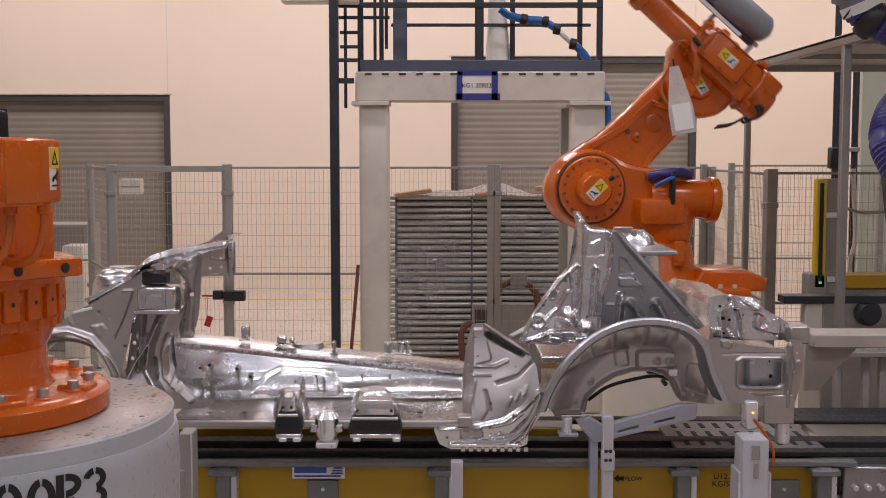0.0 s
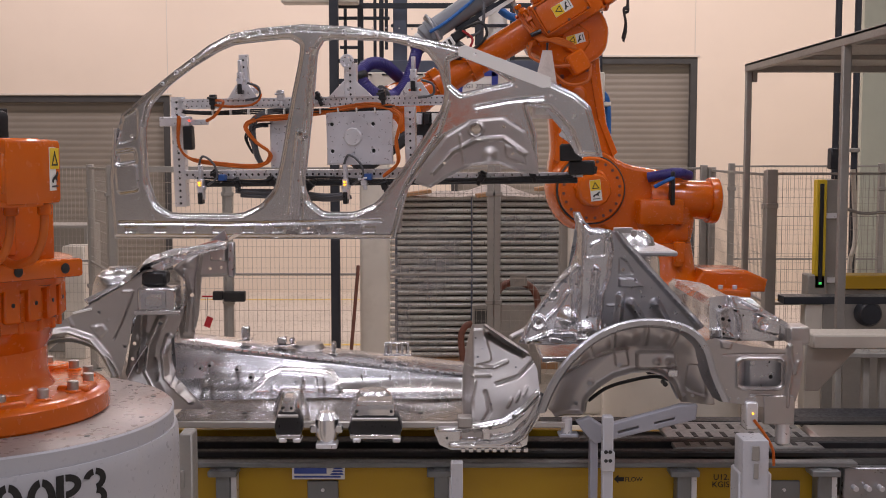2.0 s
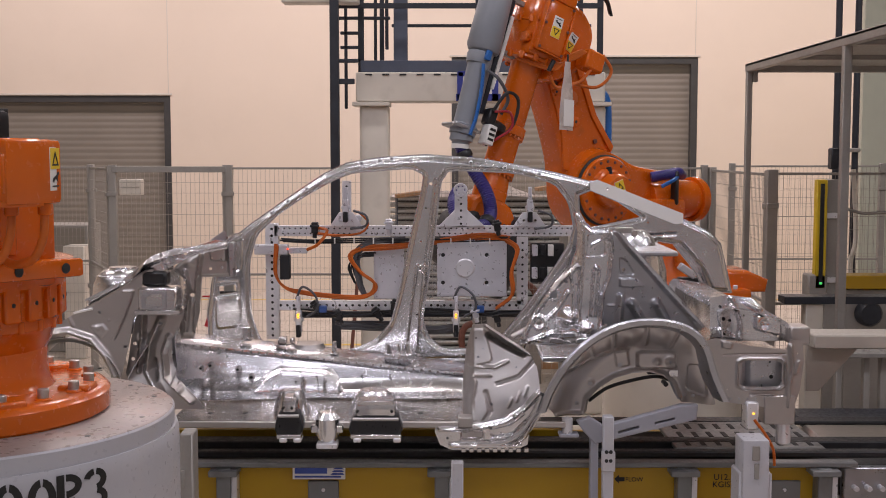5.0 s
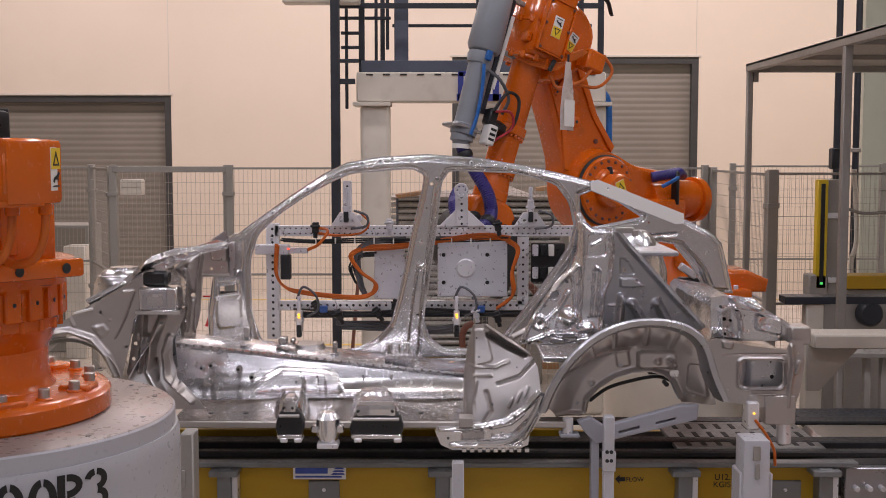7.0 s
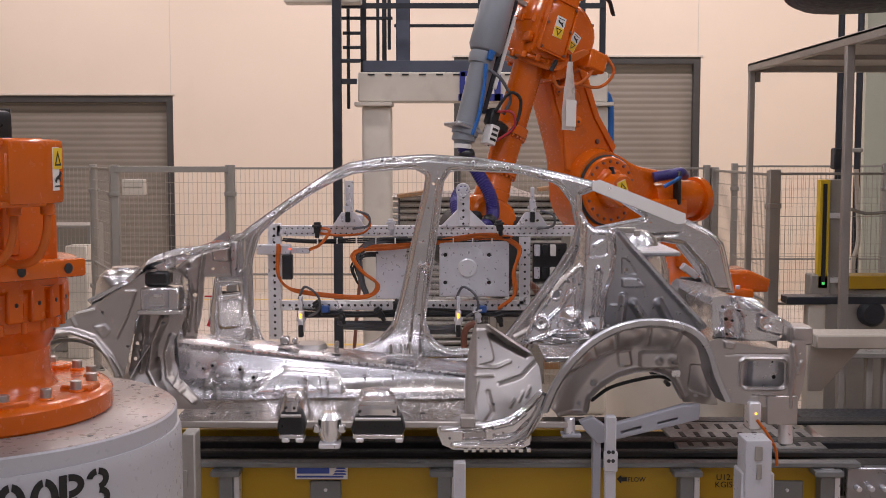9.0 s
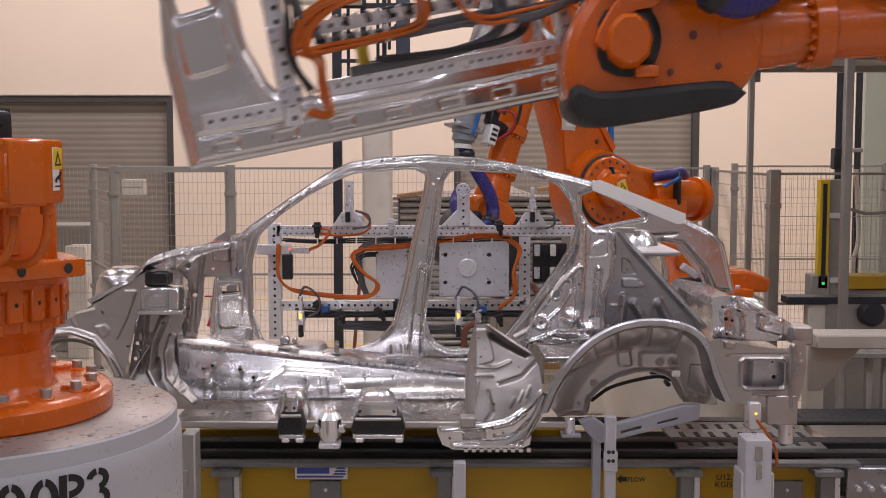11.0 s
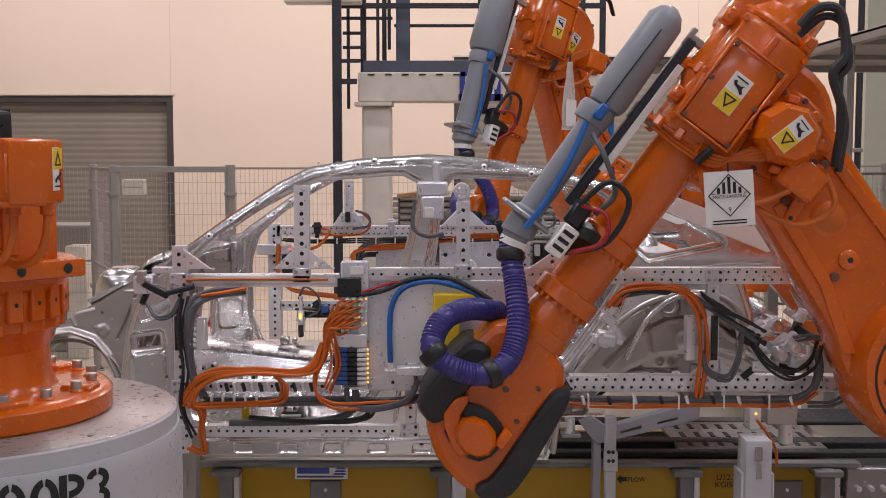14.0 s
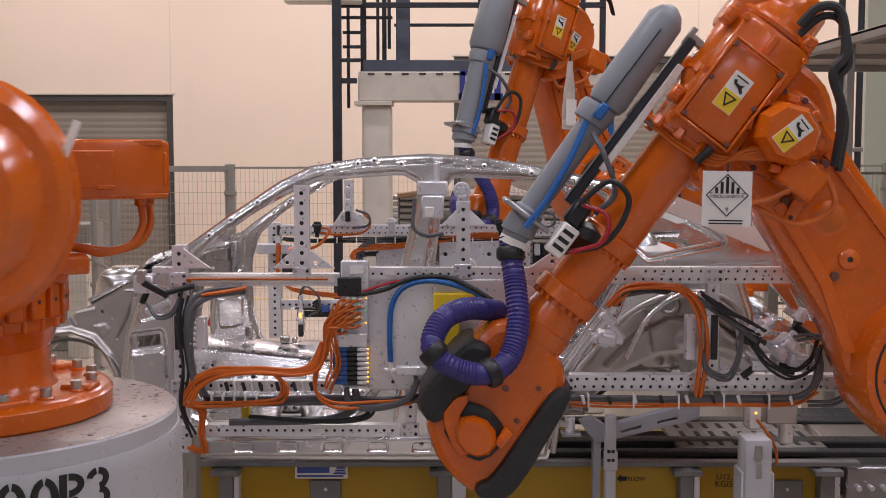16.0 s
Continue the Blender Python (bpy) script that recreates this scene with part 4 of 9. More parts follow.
def build_robot(label, at, loop, set_back=False):
    r = thing("industrial_robot", label, "robot", at)
    foot = robot_base(r)
    parts = dict(robot=r, turret=robot_turret(r), lower=robot_lower_arm(r), forearm=robot_forearm(r))
    robot_hose(parts["forearm"], loop)
    if set_back:
        # the arm stands behind the turret's plane and its motors reach forward
        foot.location.x += 0.14
        for ob in parts["forearm"].children:
            if ob.name.startswith(("elbow_motor", "joint_bolt")):
                ob.location.y += 0.188
            if ob.name.startswith("cable") and ob.data.materials[0] == RUBBER:
                ob.data.transform(Matrix.Translation((-0.38, 0, 0)) @ Matrix.Diagonal((0.4, 1, 0.8, 1)) @ Matrix.Translation((0.38, 0, 0)))
        motor = part("arm_motor", lathe(((0, 0.095), (0.12, 0.108), (0.8, 0.115), (1, 0.125)), (0.0, -0.33, 0), (0.0, -0.17, 0), 10), ORANGE, parts["lower"])
        part("cover_plate", lathe(((0, 0.206), (0.3, 0.216), (1, 0.22)), (0, -0.205, 0), (0, -0.165, 0), 44), ORANGE, motor)
        part("cover_gap", lathe(((0, 0.222), (0.5, 0.228), (1, 0.228)), (0, -0.185, 0), (0, -0.165, 0), 44), HOLE, motor)
        for k in range(20):
            q = 2 * math.pi * k / 20
            part("cover_screw", rod((0.185 * math.cos(q), -0.212, 0.185 * math.sin(q)), (0.185 * math.cos(q), -0.203, 0.185 * math.sin(q)), 0.010, 8), RUST, motor)
        part("motor_plug", rod((0.1, -0.24, -0.02), (0.15, -0.235, -0.03), 0.018, 10), BLACK_PLASTIC, motor)
        for ob in parts["lower"].children:
            if ob.name.startswith("warning_label"):
                ob.location.y -= 0.079
                ob.location.x -= 0.05
    mirrored(parts["forearm"])
    return parts


def chain(shoulder_z, yaw, lower, fore):
    """Poses of turret, lower arm and forearm in the robot's space."""
    y = radians(yaw)
    h = Vector((-math.cos(y), -math.sin(y), 0))
    s = h * 0.363 + Vector((0, 0, shoulder_z))
    low = link_pose(s, yaw, lower)
    e = low @ Vector((0.971, 0, 0))
    return pose(0, 0, shoulder_z, 0, 0, yaw) @ Matrix.Translation((0.137, 0.10, 0)), low @ Matrix.Translation((0, 0.14, 0)), link_pose(e, yaw, fore)


LOOP = [(0.845, -0.02, 0.513), (0.9, -0.04, 0.47), (0.968, -0.08, 0.407), (1.074, -0.15, 0.327), (1.183, -0.2, 0.297), (1.266, -0.24, 0.34), (1.308, -0.25, 0.44), (1.295, -0.24, 0.52), (1.208, -0.18, 0.542), (1.133, -0.1, 0.493), (1.085, 0.05, 0.386)]
FAR_AT = (1.33, 7.75, 1.37)
far_robot = build_robot("orange six-axis handling robot behind the car body", FAR_AT, LOOP, True)
NEAR_AT = (2.2, 3.9, 0.9)
near_robot = build_robot("orange six-axis handling robot in front of the car body", NEAR_AT, LOOP)
for piece in (near_robot["forearm"], *near_robot["forearm"].children_recursive):
    placed = piece.matrix_basis.translation.length > 1e-6 and piece is not near_robot["forearm"]
    if placed:
        piece.matrix_basis.translation.x *= 0.935
    elif piece.parent is None or piece.parent.matrix_basis.translation.length < 1e-6 or piece.parent is near_robot["forearm"]:
        piece.data.transform(Matrix.Diagonal((0.935, 1, 1, 1)))
for piece in near_robot["forearm"].children:
    if piece.name.startswith(("hose_housing", "housing_nozzle")):
        for bit in (piece, *piece.children):
            bit.data.transform(Matrix.Translation((0, -0.02, -0.50)) @ Matrix.Diagonal((1, 0.84, 0.84, 1)) @ Matrix.Translation((0, 0.02, 0.55)))
    elif piece.name.startswith(("carrier", "end_plate", "white_ring", "valve", "round_spool", "air_tube")):
        for bit in (piece, *piece.children):
            bit.data.transform(Matrix.Translation((0, 0, 0.05)))
    elif piece.name.startswith("loop_hose"):
        for bit in (piece, *piece.children):
            bit.data.transform(Matrix.Translation((0, 0, 0.03)))
for piece in far_robot["forearm"].children:
    if piece.name.startswith("hose_housing"):
        piece.data.transform(Matrix.Translation((0, -0.02, -0.55)) @ Matrix.Diagonal((1, 1.3, 1.3, 1)) @ Matrix.Translation((0, 0.02, 0.55)))

# ---- conveyor line under the car ----
def conveyor():
    c = thing("conveyor", "yellow steel conveyor line with grey support posts and black chain guides", "conveyor")
    zt = 0.984
    part("side_panel", box((-3.2, 4.9, 0.35), (1.595, 4.96, zt), 0.004), YELLOW, c, "yellow painted side panel")
    part("back_panel", box((-3.2, 5.95, 0.35), (1.921, 6.0, 0.87), 0.004), YELLOW, c, "yellow painted side panel")
    part("top_rail", box((-3.2, 4.84, zt), (1.741, 4.9, zt + 0.022), 0.004), CONVEYOR_GREY, c)
    part("chain_guide", box((-3.2, 5.0, zt + 0.0), (3.4, 5.06, zt + 0.028), 0.006), RUBBER, c)
    part("chain_guide", box((-3.2, 5.2, zt - 0.02), (3.4, 5.3, zt + 0.022), 0.006), RUBBER, c)
    part("chain_guide", box((-3.2, 5.7, zt - 0.02), (3.4, 5.8, zt + 0.0), 0.006), RUBBER, c)
    part("inner_rail", box((-3.2, 5.6, 0.92), (0.6, 5.66, 0.966), 0.004), YELLOW, c)
    part("bed", box((-3.2, 5.06, 0.8), (3.4, 5.7, zt - 0.05), 0.004), DARK_GAP, c)
    for u in (392, 783, 1218, 1470):
        x = (u - 784) / 429.0
        post = part("post", box((x - 0.03, 4.82, 0), (x + 0.03, 4.9, zt), 0.004), CONVEYOR_GREY, c)
        part("bracket", box((x - 0.06, 4.80, zt - 0.03), (x + 0.06, 4.9, zt - 0.004), 0.004), CONVEYOR_GREY, post)
        part("flange", box((x + 0.03, 4.83, 0.3), (x + 0.055, 4.895, zt - 0.03), 0.003), PROFILE, post)
    for u, w in ((568, 56), (1405, 58)):
        x = (u - 784) / 429.0
        plate = part("access_plate", box((x - w / 858.0, 4.885, 0.5), (x + w / 858.0, 4.899, 0.916), 0.003), CONVEYOR_GREY, c, "grey access plate")
        part("plate_bolt", rod((x, 4.88, 0.877), (x, 4.886, 0.877), 0.008, 10), PROFILE, plate)
    board = part("maker_plate", box((-0.629, 4.856, 0.931), (-0.408, 4.866, 0.994), 0.001), PAPER, c, "white maker's plate with blue print")
    part("print_bar", box((-0.62, 4.853, 0.956), (-0.484, 4.857, 0.98), 0.0005), BLUE_INK, board)
    part("print_bar", box((-0.62, 4.853, 0.939), (-0.425, 4.857, 0.946), 0.0005), BLUE_INK, board)
    for k in range(3):
        part("print_mark", sheet([(-0.47 + 0.006 * k, 0.951 + 0.012 * k), (-0.413, 0.951 + 0.012 * k), (-0.418 - 0.003 * k, 0.958 + 0.012 * k), (-0.461 + 0.006 * k, 0.958 + 0.012 * k)], y=4.854, thick=0.002, bevel=0.0003, mat=BLUE_INK), BLUE_INK, board)
    writing("FLOW", 0.027, INK, c, pose(0.813, 4.897, 0.918, 90, 0, 0))
    part("arrow", sheet([(0.729, 0.921), (0.748, 0.938), (0.748, 0.928), (0.772, 0.928), (0.772, 0.911), (0.748, 0.911), (0.748, 0.901)], y=4.898, thick=0.002, bevel=0.0003, mat=INK), INK, c)
    writing("U12.3", 0.036, INK, c, pose(1.193, 4.897, 0.928, 90, 0, 0))
    writing("KGIST", 0.036, INK, c, pose(1.193, 4.897, 0.896, 90, 0, 0))
    # slotted skid plates behind the rear end
    skid = part("slotted_plate", box((1.029, 5.1, zt), (1.688, 5.6, zt + 0.02), 0.004), CONVEYOR_GREY, c, "slotted galvanised cover plate")
    for i in range(9):
        for j in range(3):
            sx, sy = 1.054 + 0.03 + i * 0.068, 5.14 + j * 0.16
            part("slot", box((sx, sy, zt + 0.0185), (sx + 0.022, sy + 0.09, zt + 0.0225), 0.001), HOLE, skid)
    part("cross_beam", box((1.688, 5.3, 1.409), (3.2, 5.5, 1.472), 0.006), BEAM_PAINT, c)
    part("gusset", sheet([(1.688, 1.409), (1.924, 1.409), (1.741, 1.202), (1.688, 1.202)], y=5.4, thick=0.03, bevel=0.004, mat=BEAM_PAINT), BEAM_PAINT, c)
    part("lower_duct", box((1.831, 5.85, 0.9), (3.2, 6.2, 0.94), 0.01), BLACK_STEEL, c)
    arm = thing("black_rail_arm", "black flat rail on a white bracket beside the fence", "rail")
    part("rail", box((2.15, 7.35, 1.349), (3.4, 7.5, 1.396), 0.004), BLACK_STEEL, arm)
    part("bracket", box((2.292, 7.37, 0), (2.4, 7.48, 1.349), 0.006), BEIGE, arm)
    drive = thing("far_conveyor", "yellow conveyor drive unit with a black bearing", "conveyor")
    part("beam", box((2.811, 8.2, 1.346), (4.6, 8.4, 1.441), 0.006), YELLOW, drive)
    part("housing", box((2.831, 8.25, 0), (4.6, 8.6, 1.342), 0.01), GALV, drive)
    part("bearing", lathe(((0, 0.07), (0.3, 0.09), (1, 0.09)), (2.995, 8.16, 1.171), (2.995, 8.26, 1.171), 20), BLACK_STEEL, drive)


conveyor()


def stands():
    for u0, u1, v, y, lab, mat in ((1074, 1093, 744, 4.55, "slim white steel post beside the conveyor", WHITE), (800, 822, 828, 4.62, "short white steel post beside the conveyor", WHITE)):
        k = 2086 / y
        p = thing("support_post", lab, "post")
        x0, x1 = (u0 - 784) / k, (u1 - 784) / k
        part("tube", box((x0, y, 0), (x1, y + 0.05, 2.3 - (v - 270) / k), 0.004), mat, p)
        if v < 800:
            for zz in (808, 824):
                for xx in (0.3, 0.7):
                    part("bolt", rod((x0 + (x1 - x0) * xx, y - 0.004, 2.3 - (zz - 270) / k), (x0 + (x1 - x0) * xx, y, 2.3 - (zz - 270) / k), 0.008, 8), HOLE, p)
            part("clamp_plate", box((x0 - 0.006, y - 0.003, 1.048), (x1 + 0.006, y + 0.02, 1.127), 0.003), WHITE, p)
    b = thing("sensor_cabinet", "narrow white control cabinet with grey switches", "cabinet")
    y, k = 4.4, 474.0
    x = lambda u: (u + 20 - 784) / k
    z = lambda v: 2.3 - (v + 19 - 270) / k
    part("body", box((x(1306), y, 0), (x(1354), y + 0.13, z(768)), 0.008, 2), WHITE, b)
    part("lower_flange", box((x(1302), y + 0.02, 0), (x(1362), y + 0.15, z(830)), 0.006), WHITE, b)
    part("switch", box((x(1322), y - 0.006, z(804)), (x(1336), y, z(778)), 0.002), GALV, b)
    part("switch", box((x(1326), y - 0.006, z(838)), (x(1335), y, z(810)), 0.002), GALV, b)
    # locating arm of the fixture
    a = thing("locating_arm", "grey slotted steel arm under the wheel arch", "bracket")
    s = lambda u, v: ((u - 784) / 445.0, 2.3 - (v + 10 - 270) / 445.0)
    part("arm", sheet([s(1040, 760), s(1060, 782), s(1240, 738), s(1242, 716), s(1215, 716), s(1075, 755), s(1050, 738), s(1030, 745)],
                      [[s(1100, 768), s(1140, 757), s(1140, 748), s(1098, 760)], [s(1165, 751), s(1205, 741), s(1205, 733), s(1165, 743)]], y=4.72, thick=0.05, bevel=0.005, mat=ARM_PAINT), ARM_PAINT, a)
    part("leg", box((*((1052 - 784) / 445.0, 4.70), 0.6), ((1066 - 784) / 445.0, 4.76, s(0, 775)[1]), 0.004), ARM_PAINT, a)
    part("pin", rod((s(1010, 0)[0], 4.72, s(0, 770)[1]), (s(1010, 0)[0], 4.72, s(0, 738)[1]), 0.022, 16), PROFILE, a)
    part("pin_plate", box((s(995, 0)[0], 4.69, s(0, 772)[1]), (s(1030, 0)[0], 4.76, s(0, 766)[1]), 0.003), ARM_PAINT, a)
    r = thing("rear_locator", "steel locating unit with a cable under the rear panel", "fixture")
    q = lambda u, v: ((u - 784) / 440.0, 2.3 - (v - 270) / 440.0)
    part("block", box((q(1328, 0)[0], 4.72, q(0, 766)[1]), (q(1350, 0)[0], 4.8, q(0, 715)[1]), 0.006), PROFILE, r)
    part("plate", box((q(1362, 0)[0], 4.74, q(0, 758)[1]), (q(1418, 0)[0], 4.82, q(0, 705)[1]), 0.005), SHEET_DULL, r)
    part("pin", rod((q(1402, 0)[0], 4.78, q(0, 796)[1]), (q(1402, 0)[0], 4.78, q(0, 756)[1]), 0.03, 16), PROFILE, r)
    part("cable", hose([(*(q(1340, 745)[0], 4.7), q(1340, 745)[1]), (q(1360, 770)[0], 4.69, q(0, 772)[1]), (q(1375, 800)[0], 4.7, q(0, 800)[1]), (q(1380, 830)[0], 4.72, q(0, 830)[1])], 0.006, 6), ORANGE_DARK, r)
    part("lamp", box((q(1339, 0)[0], 4.714, q(0, 737)[1]), (q(1342, 0)[0], 4.722, q(0, 734)[1]), 0.001), LED_AMBER, r)


stands()


# ---- car floor assembly ----
def lofted(sections, mat_closed=False):
    """Skin through rows of points of equal length."""
    bm = bmesh.new()
    rows = [[bm.verts.new(p) for p in row] for row in sections]
    for a, b in zip(rows, rows[1:]):
        for i in range(len(a) - 1):
            bm.faces.new((a[i], a[i + 1], b[i + 1], b[i]))
    bmesh.ops.recalc_face_normals(bm, faces=bm.faces)
    bmesh.ops.solidify(bm, geom=bm.faces[:], thickness=0.004)
    return bm


def car_floor():
    car = thing("car_underbody", "bare aluminium car underbody with tunnel, wheelhouses and front apron", "car body")
    FZ = 1.205
    # floor pan with pressed beads
    bm = bmesh.new()
    nx, ny = 90, 24
    x0, x1, y0, y1 = -1.112, 0.404, 4.72, 6.08
    grid = []
    for j in range(ny + 1):
        for i in range(nx + 1):
            a, b = i / nx, j / ny
            h = 0.002 * noise.noise(Vector((a * 7, b * 5, 1))) + 0.012 * max(0, math.sin(a * 34)) * max(0, math.sin(b * 9))
            grid.append(bm.verts.new((x0 + (x1 - x0) * a, y0 + (y1 - y0) * b, FZ + h)))
    for j in range(ny):
        for i in range(nx):
            k = j * (nx + 1) + i
            bm.faces.new((grid[k], grid[k + 1], grid[k + nx + 2], grid[k + nx + 1]))
    bmesh.ops.solidify(bm, geom=bm.faces[:], thickness=0.004)
    part("floor_pan", bm, SHEET, car, "bare aluminium floor pan")
    part("sill_flange", box((x0, 4.70, FZ - 0.018), (0.517, 4.725, FZ + 0.006), 0.003), SHEET_DULL, car)
    for u in (368, 430, 700, 745, 900):
        part("floor_hole", rod(((u - 784) / 430.0, 4.85, FZ + 0.008), ((u - 784) / 430.0, 4.85, FZ + 0.012), 0.012, 12), HOLE, car)
    # centre tunnel: high at the front, flat towards the seat
    rows = []
    for i in range(41):
        a = i / 40
        x = -1.315 + (0.126 - -1.315) * a
        top = FZ + 0.245 - 0.155 * a
        flare = 0.05 * (1 - a) + 0.02 * math.sin(a * 9)
        bead = 0.002 * noise.noise(Vector((a * 5, 0, 4)))
        n2 = noise.noise(Vector((a * 9, 3, 1))) * 0.002
        rows.append([(x, 5.16 - flare, FZ + 0.012), (x, 5.2 - flare, FZ + 0.012), (x, 5.27 - flare * 0.5 + n2, FZ + 0.03), (x, 5.30 + bead + n2, FZ + 0.07), (x, 5.32 + bead * 2, top - 0.085), (x, 5.335, top - 0.035), (x, 5.345, top - 0.018), (x, 5.32, top - 0.012), (x, 5.322, top - 0.004), (x, 5.35, top + 0.004),
                     (x, 5.42, top + 0.012), (x, 5.5, top + 0.015), (x, 5.58, top + 0.004), (x, 5.61, top - 0.03), (x, 5.66, FZ + 0.06), (x, 5.75 + flare, FZ + 0.012)])
    tunnel = part("tunnel", lofted(rows), CAST, car, "bright pressed centre tunnel")
    for u, v, r in ((369, 650, 0.014), (418, 657, 0.014), (442, 671, 0.016), (374, 688, 0.012), (340, 690, 0.011), (488, 688, 0.012), (352, 655, 0.010), (313, 690, 0.01)):
        part("stud", lathe(((0, r * 0.6), (0.3, r), (1, r)), ((u - 784) / 394.0, 5.285, 2.3 - (v - 270) / 394.0), ((u - 784) / 394.0, 5.33, 2.3 - (v - 270) / 394.0), 12), SHEET_DULL, tunnel)
        part("stud_hole", rod(((u - 784) / 394.0, 5.28, 2.3 - (v - 270) / 394.0), ((u - 784) / 394.0, 5.286, 2.3 - (v - 270) / 394.0), r * 0.5, 10), HOLE, tunnel)
    for i in range(34):
        a = 0.1 + 0.85 * i / 33
        x = -1.315 + (0.126 - -1.315) * a
        part("weld_spot", rod((x, 5.316, FZ + 0.245 - 0.155 * a - 0.009), (x, 5.322, FZ + 0.245 - 0.155 * a - 0.009), 0.006, 8), SHEET_DULL, tunnel)
    tb = lambda *ps: [((u - 784) / 395.0, 2.3 - (v - 270) / 395.0) for u, v in ps]
    part("tunnel_press", pressing(rounded_loop(tb((424, 704), (466, 664), (498, 648), (586, 654), (604, 676), (614, 708)), 2), (), 5.285, [("ridge", tb((540, 670), (536, 700)), 0.010, 0.010), ("ridge", tb((576, 666), (578, 700)), 0.007, 0.010), ("ridge", tb((560, 668), (566, 698)), 0.006, -0.008), ("dome", tb((486, 688))[0], 0.018, 0.010)],
                                  lambda X, Z: 0.05 * ease((tb((0, 650))[0][1] - Z) / 0.12), 0.005, 0.003, CAST, (0.0, 0.03, 0.035), False, [(*tb((532, 668))[0], 0.006), (*tb((524, 676))[0], 0.006)]), CAST, tunnel, "rounded bulge pressed out of the tunnel side")
    for u in (548, 570, 640, 690):
        part("tunnel_rib", rod((-0.606, 5.29, 1.297), (-0.6, 5.28, 1.2), 0.006, 8) if u == 548 else rod(((u - 784) / 394.0, 5.3, 1.295), ((u - 778) / 394.0, 5.29, 1.20), 0.006, 8), CAST, tunnel)
    part("dash_flare", lofted([[(-1.346 + 0.02 * k, 4.85 + 0.05 * j, FZ + 0.03 + 0.33 * (k / 6) ** 0.6 * (1 - 0.2 * math.cos(j * 0.8))) for k in range(7)] for j in range(16)]), CAST, car)
    # small brackets on the tunnel
    for u, v, w, h in ((432, 592, 14, 24), (497, 606, 16, 14), (515, 606, 8, 10), (590, 618, 8, 20)):
        k = 400.0
        x, z = (u - 784) / 388.0, 2.3 - (v - 270) / 388.0
        part("tunnel_bracket", join(box((x - w / 2 / k, 5.38, z - h / 2 / k), (x + w / 2 / k, 5.43, z + h / 2 / k), 0.006), box((x - w / 2 / k - 0.01, 5.37, z - h / 2 / k - 0.006), (x + w / 2 / k + 0.01, 5.45, z - h / 2 / k), 0.002)), SHEET, car)
    rack = part("shift_bracket", join(box((-0.27, 5.37, 1.365), (-0.14, 5.47, 1.375), 0.003), box((-0.265, 5.38, 1.42), (-0.15, 5.40, 1.428), 0.003), *[moved(box((-0.005, 5.375, 1.37), (0.005, 5.39, 1.425), 0.002), Matrix.Translation((-0.26 + 0.026 * k, 0.0, 0.0))) for k in range(5)]), CAST, car, "bright slotted bracket on the tunnel")
    for k in range(3):
        part("bracket_stud", rod((-0.25 + 0.045 * k, 5.42, 1.375), (-0.25 + 0.045 * k, 5.42, 1.41), 0.008, 10), SHEET_DULL, rack)
    part("tunnel_opening", lathe(((0, 0.07), (0.5, 0.085), (1, 0.075)), (-0.637, 5.5, FZ + 0.16), (-0.637, 5.5, FZ + 0.20), 24), SHEET_DULL, car)
    # seat bulkhead: a folded front face that sweeps out into the wheelhouse
    sb = lambda u, v: ((u - 784) / 430.0, 2.3 - (v - 270) / 430.0)
    bp = lambda *ps: [sb(*q) for q in ps]
    seat = part("seat_bulkhead", pressing(bp((838, 577), (862, 575), (900, 600), (938, 624), (952, 650), (957, 692), (925, 724), (885, 748), (835, 760), (822, 757), (819, 690), (828, 620)), (), 4.86,
                                          [("pad", bp((836, 584), (860, 582), (876, 640), (834, 650)), 0.008, 0.012), ("ridge", bp((862, 578), (900, 604), (940, 628)), 0.010, 0.022), ("ridge", bp((866, 596), (896, 614), (928, 629)), 0.016, -0.05), ("ridge", bp((832, 648), (876, 650), (900, 640)), 0.010, 0.014), ("ridge", bp((836, 664), (870, 664)), 0.007, 0.010),
                                           ("ridge", bp((842, 672), (834, 710), (838, 750)), 0.012, 0.016), ("dome", sb(900, 690), 0.11, 0.016), ("ridge", bp((946, 640), (920, 664), (880, 676)), 0.010, -0.014), ("ridge", bp((934, 682), (928, 696)), 0.008, 0.012), ("ridge", bp((921, 690), (914, 704)), 0.008, 0.012), ("ridge", bp((906, 700), (899, 714)), 0.008, 0.012),
                                           ("ridge", bp((860, 690), (868, 722), (850, 748)), 0.012, -0.012), ("ridge", bp((955, 690), (925, 718), (885, 742), (838, 754)), 0.010, 0.016)],
                                          lambda X, Z: 0.15 * ease((sb(0, 580)[1] - Z) / 0.42) - 0.10 * ease((sb(842, 0)[0] - X) / 0.05), 0.0042, 0.003, SHEET_DULL, None, False,
                                          [(*sb(u, v), r) for u, v, r in ((844, 600, 0.004), (856, 618, 0.004), (848, 632, 0.005), (915, 650, 0.004), (870, 710, 0.006))]), SHEET_DULL, car, "stamped rear seat bulkhead with an open box edge")
    part("bulkhead_backing", sheet(bp((850, 592), (905, 616), (944, 640), (944, 690), (880, 730), (842, 740)), [], y=4.95, thick=0.006, bevel=0.001, mat=GREY_METAL), GREY_METAL, seat)
    side = lambda u, v: ((u - 784) / 440.0, 2.3 - (v - 270) / 440.0)
    rock = lambda *ps: [side(*q) for q in ps]
